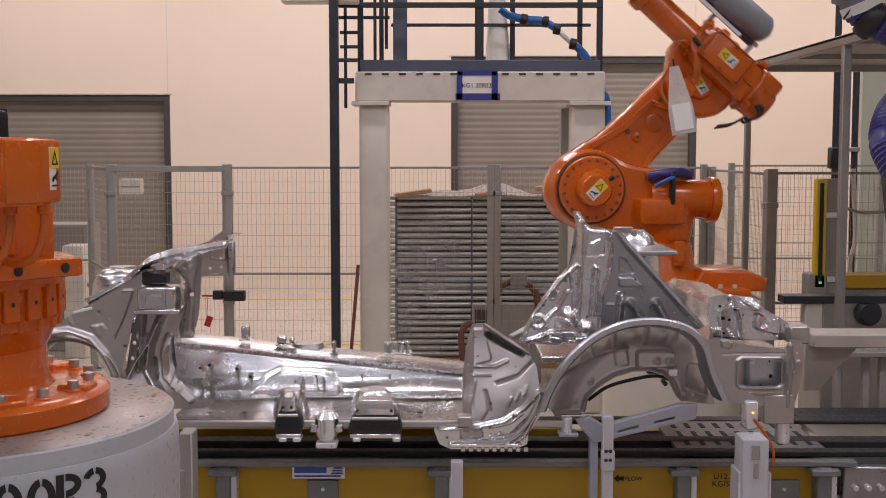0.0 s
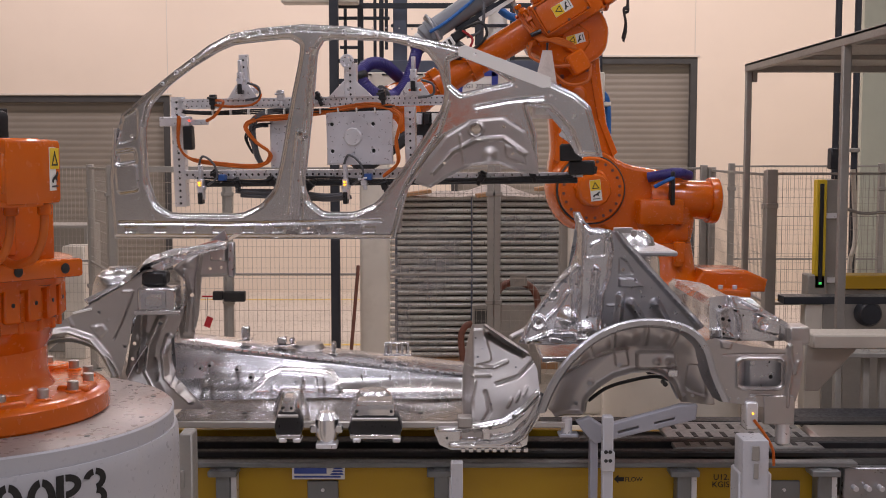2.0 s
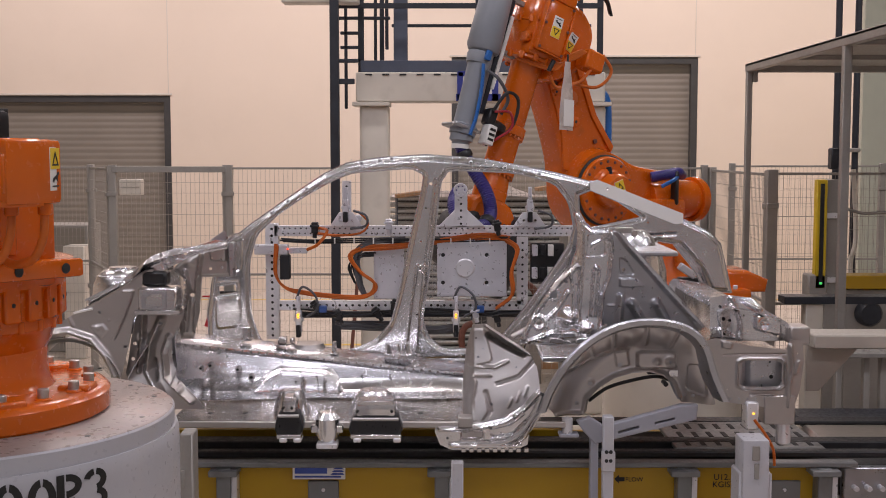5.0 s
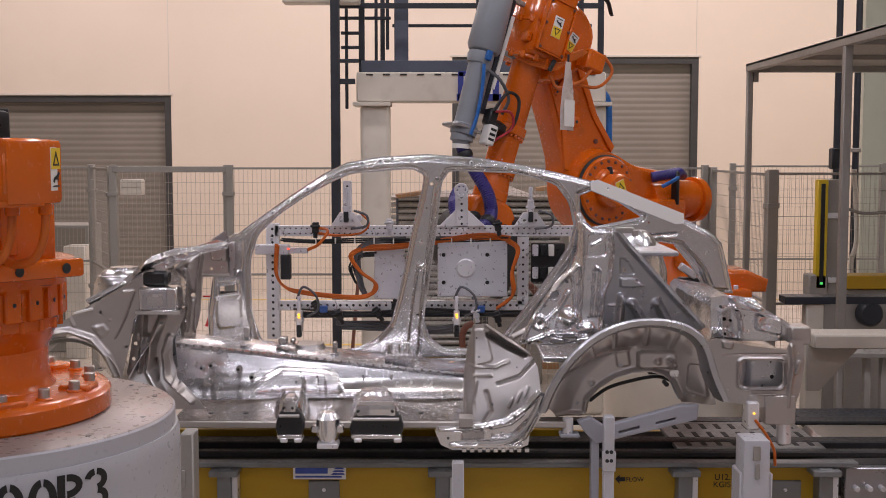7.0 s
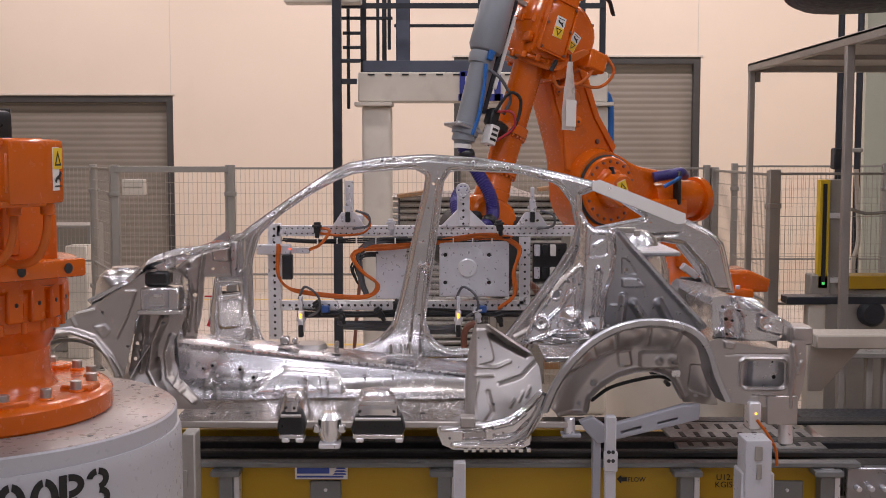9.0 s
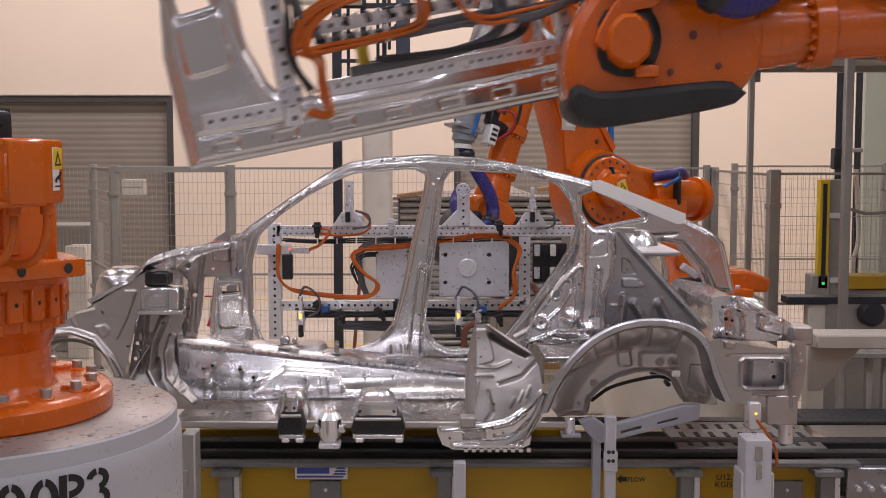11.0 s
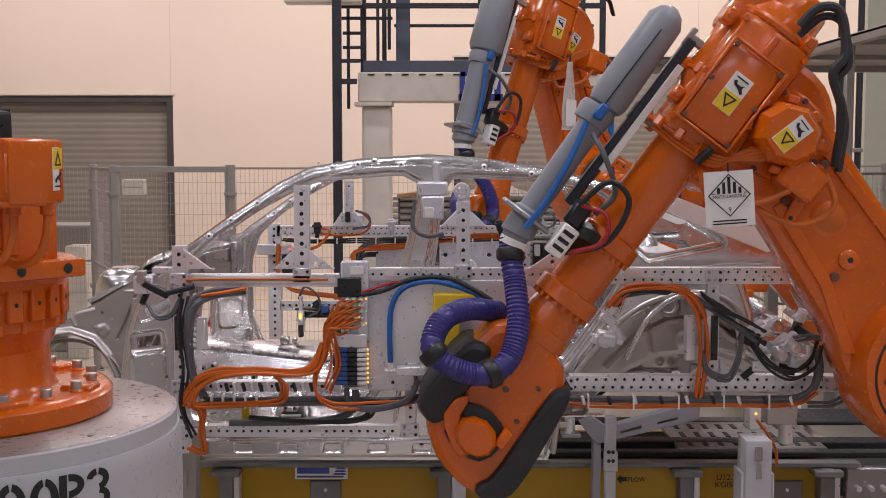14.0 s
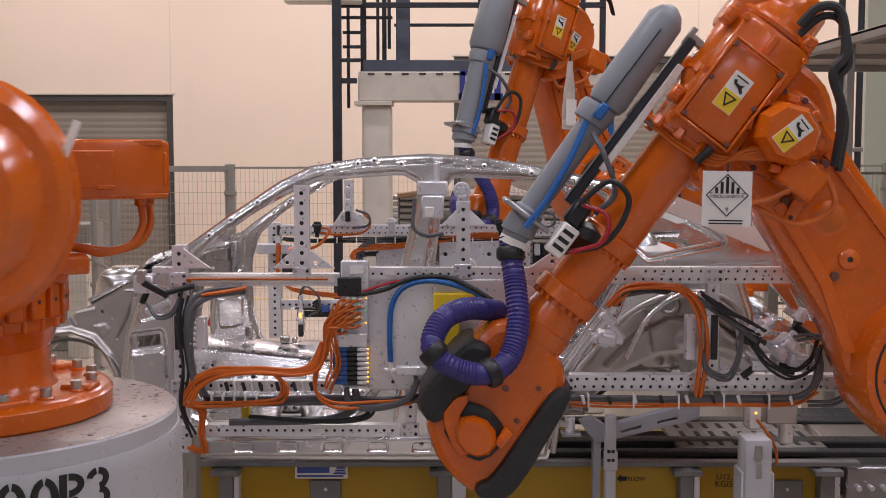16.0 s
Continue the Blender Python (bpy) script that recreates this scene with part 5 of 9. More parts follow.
    part("rocker_end", pressing(rock((770, 766), (772, 757), (845, 752), (890, 742), (925, 720), (952, 690), (966, 698), (958, 740), (938, 772), (936, 790), (915, 799), (800, 799), (780, 790)), (), 4.70,
                                [("pad", rock((816, 766), (858, 764), (858, 780), (816, 782)), 0.006, -0.012), ("ridge", rock((780, 762), (850, 758), (896, 748), (930, 724), (956, 696)), 0.014, 0.018), ("ridge", rock((800, 791), (905, 791), (930, 776), (950, 738)), 0.012, 0.014), ("ridge", rock((870, 760), (905, 752), (928, 734)), 0.008, 0.008), ("ridge", rock((872, 776), (910, 770), (934, 746)), 0.006, -0.008)], None, 0.0045, 0.003, SHEET, None, False,
                                [(*side(u, v), r) for u, v, r in ((912, 738, 0.009), (870, 757, 0.007), (872, 772, 0.007), (793, 778, 0.006), (888, 768, 0.005), (842, 772, 0.006))]), SHEET, car, "stamped rocker end plate")
    part("rocker_rail", hose([(side(u, v)[0], 4.685, side(u, v)[1]) for u, v in ((845, 786), (890, 784), (920, 768), (945, 735), (960, 700))], 0.010, 8), SHEET, car)
    part("rocker_rail", box((side(798, 0)[0], 4.68, side(0, 794)[1]), (side(926, 0)[0], 4.70, side(0, 788)[1]), 0.003), CAST, car)
    part("rocker_flap", box((side(812, 0)[0], 4.67, side(0, 756)[1]), (side(838, 0)[0], 4.74, side(0, 738)[1]), 0.004), SHEET_DULL, car)
    for i in range(9):
        part("rocker_tooth", box((side(818 + i * 14, 0)[0], 4.69, side(0, 803)[1]), (side(826 + i * 14, 0)[0], 4.71, side(0, 796)[1]), 0.002), SHEET, car)
    part("rocker_box", box((side(800, 0)[0], 4.71, side(0, 790)[1]), (side(940, 0)[0], 4.86, side(0, 755)[1]), 0.012), SHEET_DULL, car)
    # near wheelhouse: lip and stamped inner wall
    dp = lambda u, v: ((u - 784) / 429.0, 2.3 - (v - 270) / 429.0)
    sp = lambda *ps: [dp(*q) for q in ps]
    lip = smooth_path([(*side(u, v), 0) for u, v in ((956, 728), (972, 686), (1000, 640), (1040, 600), (1085, 575), (1135, 564), (1185, 567), (1225, 582), (1250, 612), (1266, 660), (1287, 708))], 6)
    hub = Vector((*side(1128, 700), 0))
    rows = []
    for q in lip:
        inward = (hub - q).normalized()
        at = lambda s, yy: (q.x + inward.x * s, yy, q.y + inward.y * s)
        rows.append([at(-0.004, 4.672), at(-0.004, 4.652), at(0.0, 4.648), at(0.016, 4.652), at(0.025, 4.668), at(0.032, 4.71), at(0.040, 4.75)])
    wh = part("rear_wheelhouse", lofted(rows), GREY_METAL, car, "galvanised rear wheelhouse")
    rim = [(q.x + (hub - q).normalized().x * 0.038, q.y + (hub - q).normalized().y * 0.038) for q in lip]
    cut = sp((1264, 712), (1208, 712), (1201, 700), (1190, 676), (1172, 662), (1150, 656), (1118, 658), (1088, 667), (1060, 685), (1044, 702), (1040, 728), (1030, 736), (984, 736), (978, 726))

    def hollow(X, Z):
        near = line_distance(X, Z, rim)
        return 0.035 - 0.075 * ease(near / 0.11)
    presses = [("ridge", sp((962, 680), (1000, 655), (1040, 634), (1080, 620), (1112, 616)), 0.010, 0.016), ("ridge", sp((1082, 575), (1086, 612)), 0.012, 0.012), ("ridge", sp((1140, 568), (1142, 606)), 0.014, 0.014), ("ridge", sp((1196, 578), (1186, 612)), 0.012, 0.012),
               ("ridge", sp((1040, 602), (1050, 628)), 0.010, 0.009), ("dome", dp(1116, 592), 0.045, 0.02), ("dome", dp(1166, 592), 0.045, 0.02), ("dome", dp(1024, 628), 0.04, 0.014), ("dome", dp(1070, 608), 0.035, 0.012), ("dome", dp(1222, 606), 0.05, 0.016),
               ("pad", sp((1126, 618), (1196, 618), (1200, 652), (1126, 652)), 0.012, 0.03), ("dome", dp(1162, 637), 0.022, 0.018), ("dome", dp(1184, 637), 0.026, 0.022), ("pad", sp((1213, 638), (1238, 638), (1252, 700), (1213, 690)), 0.008, -0.014),
               ("pad", sp((1086, 612), (1112, 612), (1118, 648), (1090, 650)), 0.01, 0.012), ("ridge", sp((1042, 704), (1062, 684), (1090, 666), (1120, 657), (1150, 655), (1174, 662), (1192, 678), (1202, 702)), 0.02, 0.028), ("ridge", sp((986, 732), (1034, 732), (1038, 708)), 0.014, 0.016), ("dome", dp(1048, 677), 0.02, 0.012)]
    holes_at = [(*dp(u, v), r) for u, v, r in ((1098, 645, 0.010), (1046, 678, 0.009), (1023, 714, 0.009), (1213, 698, 0.009), (1227, 698, 0.008), (1184, 637, 0.006), (1078, 690, 0.004))]
    part("wheel_dish", pressing(rim + cut, (), 4.775, presses, hollow, 0.0045, 0.003, SHEET_DULL, None, False, holes_at), SHEET, wh, "stamped wheelhouse wall with beads and bores")
    part("dish_backing", sheet(rim + cut, [], y=4.88, thick=0.006, bevel=0.001, mat=GREY_METAL), GREY_METAL, wh)
    for k in range(22):
        q = lip[4 + k * (len(lip) - 8) // 21]
        inward = (hub - q).normalized()
        part("weld_spot", rod((q.x + inward.x * 0.008, 4.645, q.y + inward.y * 0.008), (q.x + inward.x * 0.008, 4.652, q.y + inward.y * 0.008), 0.003, 8), GREY_METAL, wh)
    part("arch_gasket", hose([(0.618, 4.91, 1.254), (0.697, 4.91, 1.31), (0.804, 4.9, 1.345), (0.899, 4.9, 1.36), (0.957, 4.9, 1.345)], 0.008, 8), BLACK_PLASTIC, wh, "black rubber gasket strip")
    part("spring_mount", join(box((side(1160, 0)[0], 4.86, side(0, 677)[1]), (side(1184, 0)[0], 4.9, side(0, 668)[1]), 0.006), rod((side(1190, 0)[0], 4.80, side(0, 690)[1]), (side(1190, 0)[0], 4.86, side(0, 690)[1]), 0.010, 12)), BLACK_PLASTIC, wh)
    part("mount_clip", box((side(1194, 0)[0], 4.79, side(0, 676)[1]), (side(1212, 0)[0], 4.83, side(0, 662)[1]), 0.004), CAST, wh)
    C, R = (0.756, 1.316), 0.345
    # C-pillar inner tower
    tw = lambda u, v: ((u - 784) / 412.0, 2.3 - (v - 270) / 412.0)
    tp = lambda *ps: [tw(*q) for q in ps]
    presses = [("ridge", tp((1028, 394), (1029, 450), (1026, 520), (1022, 575)), 0.014, 0.028), ("ridge", tp((1050, 478), (1054, 470), (1060, 478), (1054, 556)), 0.008, 0.018), ("ridge", tp((1050, 478), (1045, 556)), 0.008, 0.016),
               ("ridge", tp((1074, 402), (1082, 450), (1078, 488), (1066, 520), (1062, 580)), 0.014, 0.03), ("ridge", tp((1020, 470), (994, 496), (966, 530), (944, 560), (926, 600)), 0.014, 0.022), ("ridge", tp((1006, 516), (990, 545), (968, 566), (966, 590)), 0.012, 0.012),
               ("pad", tp((1038, 412), (1070, 412), (1072, 452), (1036, 456)), 0.006, -0.012), ("ridge", tp((1046, 432), (1062, 424)), 0.007, 0.009), ("dome", tw(1007, 560), 0.05, 0.022), ("pad", tp((985, 562), (1014, 564), (1010, 582), (982, 580)), 0.006, 0.02),
               ("ring", tw(955, 570), 0.026, 0.012, 0.012), ("ring", tw(981, 521), 0.022, 0.010, 0.010), ("ridge", tp((935, 604), (980, 588), (1018, 592)), 0.012, 0.016), ("dome", tw(1036, 580), 0.04, 0.02), ("ridge", tp((1010, 480), (1016, 530), (1014, 560)), 0.009, 0.012)]
    part("pillar_inner", pressing(tp((1014, 374), (1026, 374), (1036, 392), (1046, 402), (1076, 404), (1094, 410), (1098, 450), (1090, 520), (1078, 600), (985, 612), (920, 608), (926, 588), (944, 556), (966, 524), (990, 492), (1010, 470), (1020, 440), (1022, 410)), (), 5.05, presses,
                                  lambda X, Z: 0.03 * ease((X - tw(985, 0)[0]) / 0.12) + 0.02 * ease((tw(0, 540)[1] - Z) / 0.15), 0.0042, 0.003, CAST, (0.006, 0.012, 0.010), False,
                                  [(*tw(u, v), r) for u, v, r in ((1003, 498, 0.007), (964, 541, 0.007), (981, 521, 0.016), (955, 570, 0.012), (1034, 396, 0.006), (1042, 424, 0.004), (1046, 436, 0.004), (1052, 440, 0.004), (1034, 448, 0.004), (1020, 502, 0.005), (1046, 510, 0.004), (1040, 560, 0.005))]), CAST, car, "bright stamped pillar reinforcement")
    part("pillar_backing", sheet(tp((1024, 400), (1088, 412), (1078, 590), (930, 604), (985, 506), (1012, 474)), [], y=5.12, thick=0.006, bevel=0.001, mat=GREY_METAL), GREY_METAL, car)
    for k in range(18):
        u, v = 1100 + 7.4 * k, 424 + 8.4 * k
        part("weld_spot", rod((tw(u, v)[0], 4.962, tw(u, v)[1]), (tw(u, v)[0], 4.99, tw(u, v)[1]), 0.0025, 6), GREY_METAL, car)
    for u0, v0, u1, v1, yy in ((1092, 404, 1126, 414, 5.1), (1122, 408, 1132, 420, 5.08)):
        part("pillar_tab", box((*(tw(u0, 0)[0], yy), tw(0, v1)[1]), (tw(u1, 0)[0], yy + 0.03, tw(0, v0)[1]), 0.003), SHEET_DULL, car)
    part("shelf_plate", sheet([tw(1040, 452), tw(1098, 448), tw(1098, 462), tw(1040, 466)], [circle(*tw(1060, 458), 0.006), circle(*tw(1082, 456), 0.006)], y=5.03, thick=0.02, bevel=0.004, mat=SHEET), SHEET, car)
    for u, v, a in ((1005, 590, 0), (985, 600, 8), (1030, 600, -6)):
        part("seat_latch", moved(box((-0.03, -0.03, -0.014), (0.03, 0.03, 0.014), 0.006), pose(tw(u, v)[0], 5.0, tw(u, v)[1], 0, a, 0)), SHEET, car)
    presses = [("pad", tp((1094, 452), (1108, 458), (1124, 484), (1094, 486)), 0.005, -0.010), ("pad", tp((1094, 488), (1122, 490), (1142, 506), (1094, 507)), 0.006, 0.014), ("ridge", tp((1098, 522), (1094, 566)), 0.022, 0.034), ("ridge", tp((1116, 534), (1136, 566)), 0.024, 0.034),
               ("ridge", tp((1160, 534), (1178, 566)), 0.024, 0.034), ("ridge", tp((1090, 408), (1108, 432), (1132, 458), (1182, 514), (1240, 576)), 0.018, 0.026), ("dome", tw(1114, 535), 0.022, 0.018), ("dome", tw(1158, 534), 0.022, 0.018), ("ridge", tp((1076, 538), (1086, 538)), 0.006, 0.006)]
    part("quarter_inner", pressing(tp((1082, 406), (1096, 408), (1114, 430), (1136, 454), (1186, 508), (1246, 574), (1236, 582), (1066, 580), (1070, 520), (1082, 480), (1086, 440)), (), 5.0, presses, None, 0.0042, 0.003, GREY_METAL, None, False, [(*tw(1103, 476), 0.008)]), GREY_METAL, car, "dull grey stamped quarter panel reinforcement")
    shelf = part("rear_shelf", box((tw(1100, 0)[0], 5.08, tw(0, 455)[1]), (tw(1205, 0)[0], 5.9, tw(0, 446)[1]), 0.006), GREY_METAL, car)
    dome = part("strut_dome", join(lathe(((0, 0.13), (0.6, 0.12), (0.9, 0.09), (1, 0.05)), (tw(1150, 0)[0], 5.45, tw(0, 560)[1]), (tw(1150, 0)[0], 5.45, tw(0, 418)[1]), 28)), CAST, car, "bright strut dome")
    part("far_wheelhouse", lofted([[(C[0] + 0.02 + (R * 0.98) * math.cos(t), 5.85, C[1] + R * 1.02 * math.sin(t)), (C[0] + 0.02 + (R * 0.97) * math.cos(t), 6.05, C[1] + R * 1.0 * math.sin(t))] for t in [math.pi * i / 20 for i in range(21)]]), SHEET_DULL, car)
    part("cross_tube", rod((tw(905, 596)[0], 5.0, tw(905, 596)[1]), (tw(962, 572)[0], 5.1, tw(962, 572)[1]), 0.012, 12), SHEET_DULL, car)
    part("boot_floor", box((tw(960, 0)[0], 4.98, FZ + 0.2), (tw(1400, 0)[0], 5.95, FZ + 0.225), 0.006), SHEET, car)
    # rear end
    re = lambda u, v: ((u - 784) / 435.0, 2.3 - (v - 270) / 435.0)
    rp = lambda *ps: [re(*q) for q in ps]
    win = rp((1312, 638), (1387, 638), (1387, 685), (1312, 685))
    part("rear_side_plate", pressing(rp((1246, 604), (1268, 598), (1330, 612), (1392, 618), (1400, 600), (1422, 604), (1425, 640), (1419, 690), (1409, 722), (1394, 726), (1290, 713), (1284, 700), (1264, 640)), [rounded_loop(win, 2)], 4.75,
                                     [("pad", rp((1304, 630), (1394, 630), (1394, 692), (1304, 692)), 0.006, 0.012), ("pad", rp((1308, 634), (1391, 634), (1391, 689), (1308, 689)), 0.005, -0.016), ("ridge", rp((1332, 699), (1372, 699)), 0.007, 0.010), ("ridge", rp((1400, 612), (1404, 650), (1398, 690), (1398, 720)), 0.014, 0.018),
                                      ("ridge", rp((1416, 640), (1410, 660)), 0.010, 0.010), ("pad", rp((1276, 600), (1300, 604), (1296, 618), (1278, 616)), 0.006, 0.012), ("ridge", rp((1282, 628), (1310, 626), (1392, 626)), 0.006, -0.005)], None, 0.0045, 0.004, SHEET_DULL, None, False,
                                     [(*re(u, v), r) for u, v, r in ((1296, 640, 0.003), (1290, 690, 0.004), (1388, 700, 0.004), (1414, 625, 0.004))]), SHEET_DULL, car, "stamped rear corner plate with a window")
    part("rear_recess", pressing(rp((1306, 632), (1394, 632), (1394, 692), (1306, 692)), (), 4.81, [("ridge", rp((1330, 636), (1330, 690)), 0.02, -0.02)], None, 0.006, 0.003, GREY_METAL, None, False, [(*re(1375, 672), 0.009), (*re(1380, 648), 0.004), (*re(1335, 640), 0.004), (*re(1372, 645), 0.005)]), GREY_METAL, car)
    # black sheet painted as the shade deep in the window recess
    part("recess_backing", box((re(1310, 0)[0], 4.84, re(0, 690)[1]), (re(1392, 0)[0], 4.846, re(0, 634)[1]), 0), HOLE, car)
    rows = []
    for i in range(21):
        a = i / 20
        w = 0.012 * noise.noise(Vector((a * 6, 2, 7)))
        rows.append([(re(1285, 0)[0] + w, 4.8 + 1.1 * a, re(0, 602)[1]), (re(1280, 0)[0] + w, 4.8 + 1.1 * a, re(0, 555)[1]), (re(1290, 0)[0], 4.8 + 1.1 * a, re(0, 545)[1] + w), (re(1350, 0)[0], 4.8 + 1.1 * a, re(0, 555)[1] + w), (re(1385, 0)[0], 4.8 + 1.1 * a, re(0, 575)[1] + w * 2), (re(1428, 0)[0], 4.8 + 1.1 * a, re(0, 592)[1]), (re(1432, 0)[0], 4.8 + 1.1 * a, re(0, 612)[1])])
    part("rear_cross_panel", lofted(rows), CAST, car, "bright pressed rear cross panel")
    part("rear_end_cap", pressing(rp((1268, 532), (1300, 526), (1340, 530), (1364, 552), (1400, 572), (1426, 592), (1426, 608), (1270, 608)), (), 4.83,
                                  [("pad", rp((1342, 556), (1392, 566), (1392, 600), (1342, 588)), 0.01, 0.03), ("ridge", rp((1302, 530), (1318, 570), (1320, 604)), 0.012, 0.02), ("ridge", rp((1322, 532), (1352, 548)), 0.02, 0.02), ("pad", rp((1270, 586), (1300, 588), (1316, 606), (1270, 606)), 0.008, 0.016), ("dome", re(1360, 575), 0.03, -0.015)],
                                  lambda X, Z: -0.04 * ease((re(1320, 0)[0] - X) / 0.1), 0.0045, 0.003, CAST, None, False, [(*re(u, v), r) for u, v, r in ((1286, 548, 0.006), (1311, 551, 0.008), (1325, 562, 0.005), (1292, 570, 0.008), (1302, 572, 0.006), (1333, 590, 0.005), (1292, 596, 0.006), (1388, 600, 0.005))]), CAST, car, "bright stamped rear end")
    # black sheet that darkens the bores of the rear end like shade
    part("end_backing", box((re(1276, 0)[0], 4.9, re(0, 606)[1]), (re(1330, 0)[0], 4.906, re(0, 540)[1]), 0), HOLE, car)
    for k in range(8):
        part("weld_spot", rod((re(1296 + 15 * k, 0)[0], 4.745, re(0, 706)[1]), (re(1296 + 15 * k, 0)[0], 4.755, re(0, 706)[1]), 0.005, 6), GREY_METAL, car)
    part("bumper_stub", box((re(1405, 0)[0], 4.78, re(0, 612)[1]), (re(1440, 0)[0], 4.9, re(0, 580)[1]), 0.006), SHEET_DULL, car)
    # front apron and firewall
    fr = lambda u, v: ((u - 784) / 428.0, 2.3 - (v - 270) / 428.0)
    fp = lambda *ps: [fr(*q) for q in ps]
    part("front_apron", pressing(fp((60, 600), (108, 570), (150, 545), (215, 508), (262, 476), (280, 474), (256, 496), (250, 550), (238, 565), (230, 610), (216, 664), (198, 662), (180, 628), (160, 604), (125, 590), (70, 612)), (), 4.82,
                                 [("ridge", fp((130, 553), (165, 545)), 0.007, 0.010), ("ridge", fp((205, 598), (224, 560), (240, 516)), 0.005, -0.010), ("ridge", fp((222, 514), (238, 513)), 0.006, 0.008), ("ridge", fp((90, 590), (125, 584), (165, 598), (190, 628), (206, 664)), 0.02, 0.03), ("ridge", fp((125, 560), (132, 575)), 0.010, 0.008),
                                  ("pad", fp((160, 575), (186, 570), (196, 584), (180, 600)), 0.008, 0.008), ("ridge", fp((150, 540), (215, 503), (266, 472)), 0.014, 0.018), ("dome", fr(175, 579), 0.015, 0.006), ("dome", fr(196, 565), 0.008, 0.005)], None, 0.0045, 0.003, SHEET_DULL, None, False,
                                 [(*fr(u, v), r) for u, v, r in ((155, 535, 0.009), (178, 528, 0.008), (180, 551, 0.007), (224, 612, 0.007), (226, 640, 0.009))]), SHEET_DULL, car, "stamped front apron")
    part("apron_backing", sheet(fp((120, 575), (215, 515), (245, 505), (228, 600), (212, 640)), [], y=4.86, thick=0.006, bevel=0.001, mat=GREY_METAL), GREY_METAL, car)
    part("apron_rail", pressing(fp((150, 530), (215, 498), (246, 472), (272, 452), (308, 440), (345, 436), (384, 424), (402, 430), (402, 440), (354, 448), (322, 462), (300, 474), (262, 484), (222, 508), (160, 540)), (), 4.84,
                                [("ridge", fp((240, 490), (262, 466), (300, 452), (350, 442), (396, 434)), 0.014, 0.03), ("dome", fr(262, 466), 0.035, 0.02), ("dome", fr(300, 462), 0.03, -0.02), ("pad", fp((318, 444), (344, 440), (346, 448), (322, 456)), 0.006, 0.014), ("ridge", fp((286, 450), (296, 472)), 0.008, -0.014), ("ridge", fp((160, 534), (220, 502)), 0.014, 0.018)],
                                lambda X, Z: -0.03 * ease((Z - fr(0, 460)[1]) / 0.05), 0.004, 0.003, CAST, None, False, [(*fr(u, v), r) for u, v, r in ((280, 460, 0.005), (332, 448, 0.006), (366, 440, 0.004), (252, 478, 0.004))]), CAST, car, "bright stamped upper apron rail")
    part("rail_fin", sheet(fp((366, 428), (392, 410), (400, 428)), [], y=4.95, thick=0.004, bevel=0.001, mat=GREY_METAL), GREY_METAL, car)
    part("front_wheelhouse", lofted([[(fr(120 + 100 * math.cos(t), 0)[0], 4.8, fr(0, 690 - 95 * math.sin(t))[1]), (fr(120 + 92 * math.cos(t), 0)[0], 4.82, fr(0, 690 - 88 * math.sin(t))[1]), (fr(120 + 86 * math.cos(t), 0)[0], 5.05, fr(0, 690 - 84 * math.sin(t))[1])] for t in [math.pi * (1 - i / 20) for i in range(21)]]), SHEET_DULL, car)
    part("apron_strip", moved(box((-0.04, -0.003, -0.005), (0.04, 0.003, 0.005), 0.002), pose(*(-1.475, 4.8, 1.651), 0, -13, 0)), PAPER, car)
    part("foot_flange", box((fr(402, 0)[0], 4.9, fr(0, 492)[1]), (fr(412, 0)[0], 4.95, fr(0, 430)[1]), 0.004), GREY_METAL, car)
    for k in range(9):
        part("weld_spot", rod((fr(322, 0)[0], 4.905, fr(0, 480 + 9 * k)[1]), (fr(322, 0)[0], 4.92, fr(0, 480 + 9 * k)[1]), 0.005, 6), GREY_METAL, car)
    part("apron_box", join(box((fr(250, 0)[0], 4.79, fr(0, 548)[1]), (fr(318, 0)[0], 4.9, fr(0, 506)[1]), 0.008), box((fr(244, 0)[0], 4.785, fr(0, 554)[1]), (fr(324, 0)[0], 4.92, fr(0, 546)[1]), 0.003)), SHEET, car, "pressed bracket box")
    part("apron_box_recess", sheet([fr(258, 542), fr(258, 520), fr(272, 512), fr(300, 512), fr(300, 542)], [[fr(264, 538), fr(264, 523), fr(276, 517), fr(294, 517), fr(294, 538)]], y=4.786, thick=0.006, bevel=0.001, mat=GREY_METAL), GREY_METAL, car)
    part("plug_block", box((fr(255, 0)[0], 4.81, fr(0, 505)[1]), (fr(299, 0)[0], 4.9, fr(0, 478)[1]), 0.012), BLACK_PLASTIC, car, "black plastic connector block")
    part("strut_tower", join(lathe(((0, 0.14), (0.5, 0.135), (0.75, 0.125), (0.88, 0.108), (0.95, 0.085), (0.97, 0.06), (1, 0.058)), (fr(190, 0)[0], 5.1, fr(0, 600)[1]), (fr(190, 0)[0], 5.1, fr(0, 482)[1]), 32), lathe(((0, 0.10), (0.5, 0.112), (1, 0.10)), (fr(190, 0)[0], 5.1, fr(0, 500)[1]), (fr(190, 0)[0], 5.1, fr(0, 494)[1]), 32)), CAST, car, "bright cast strut tower")
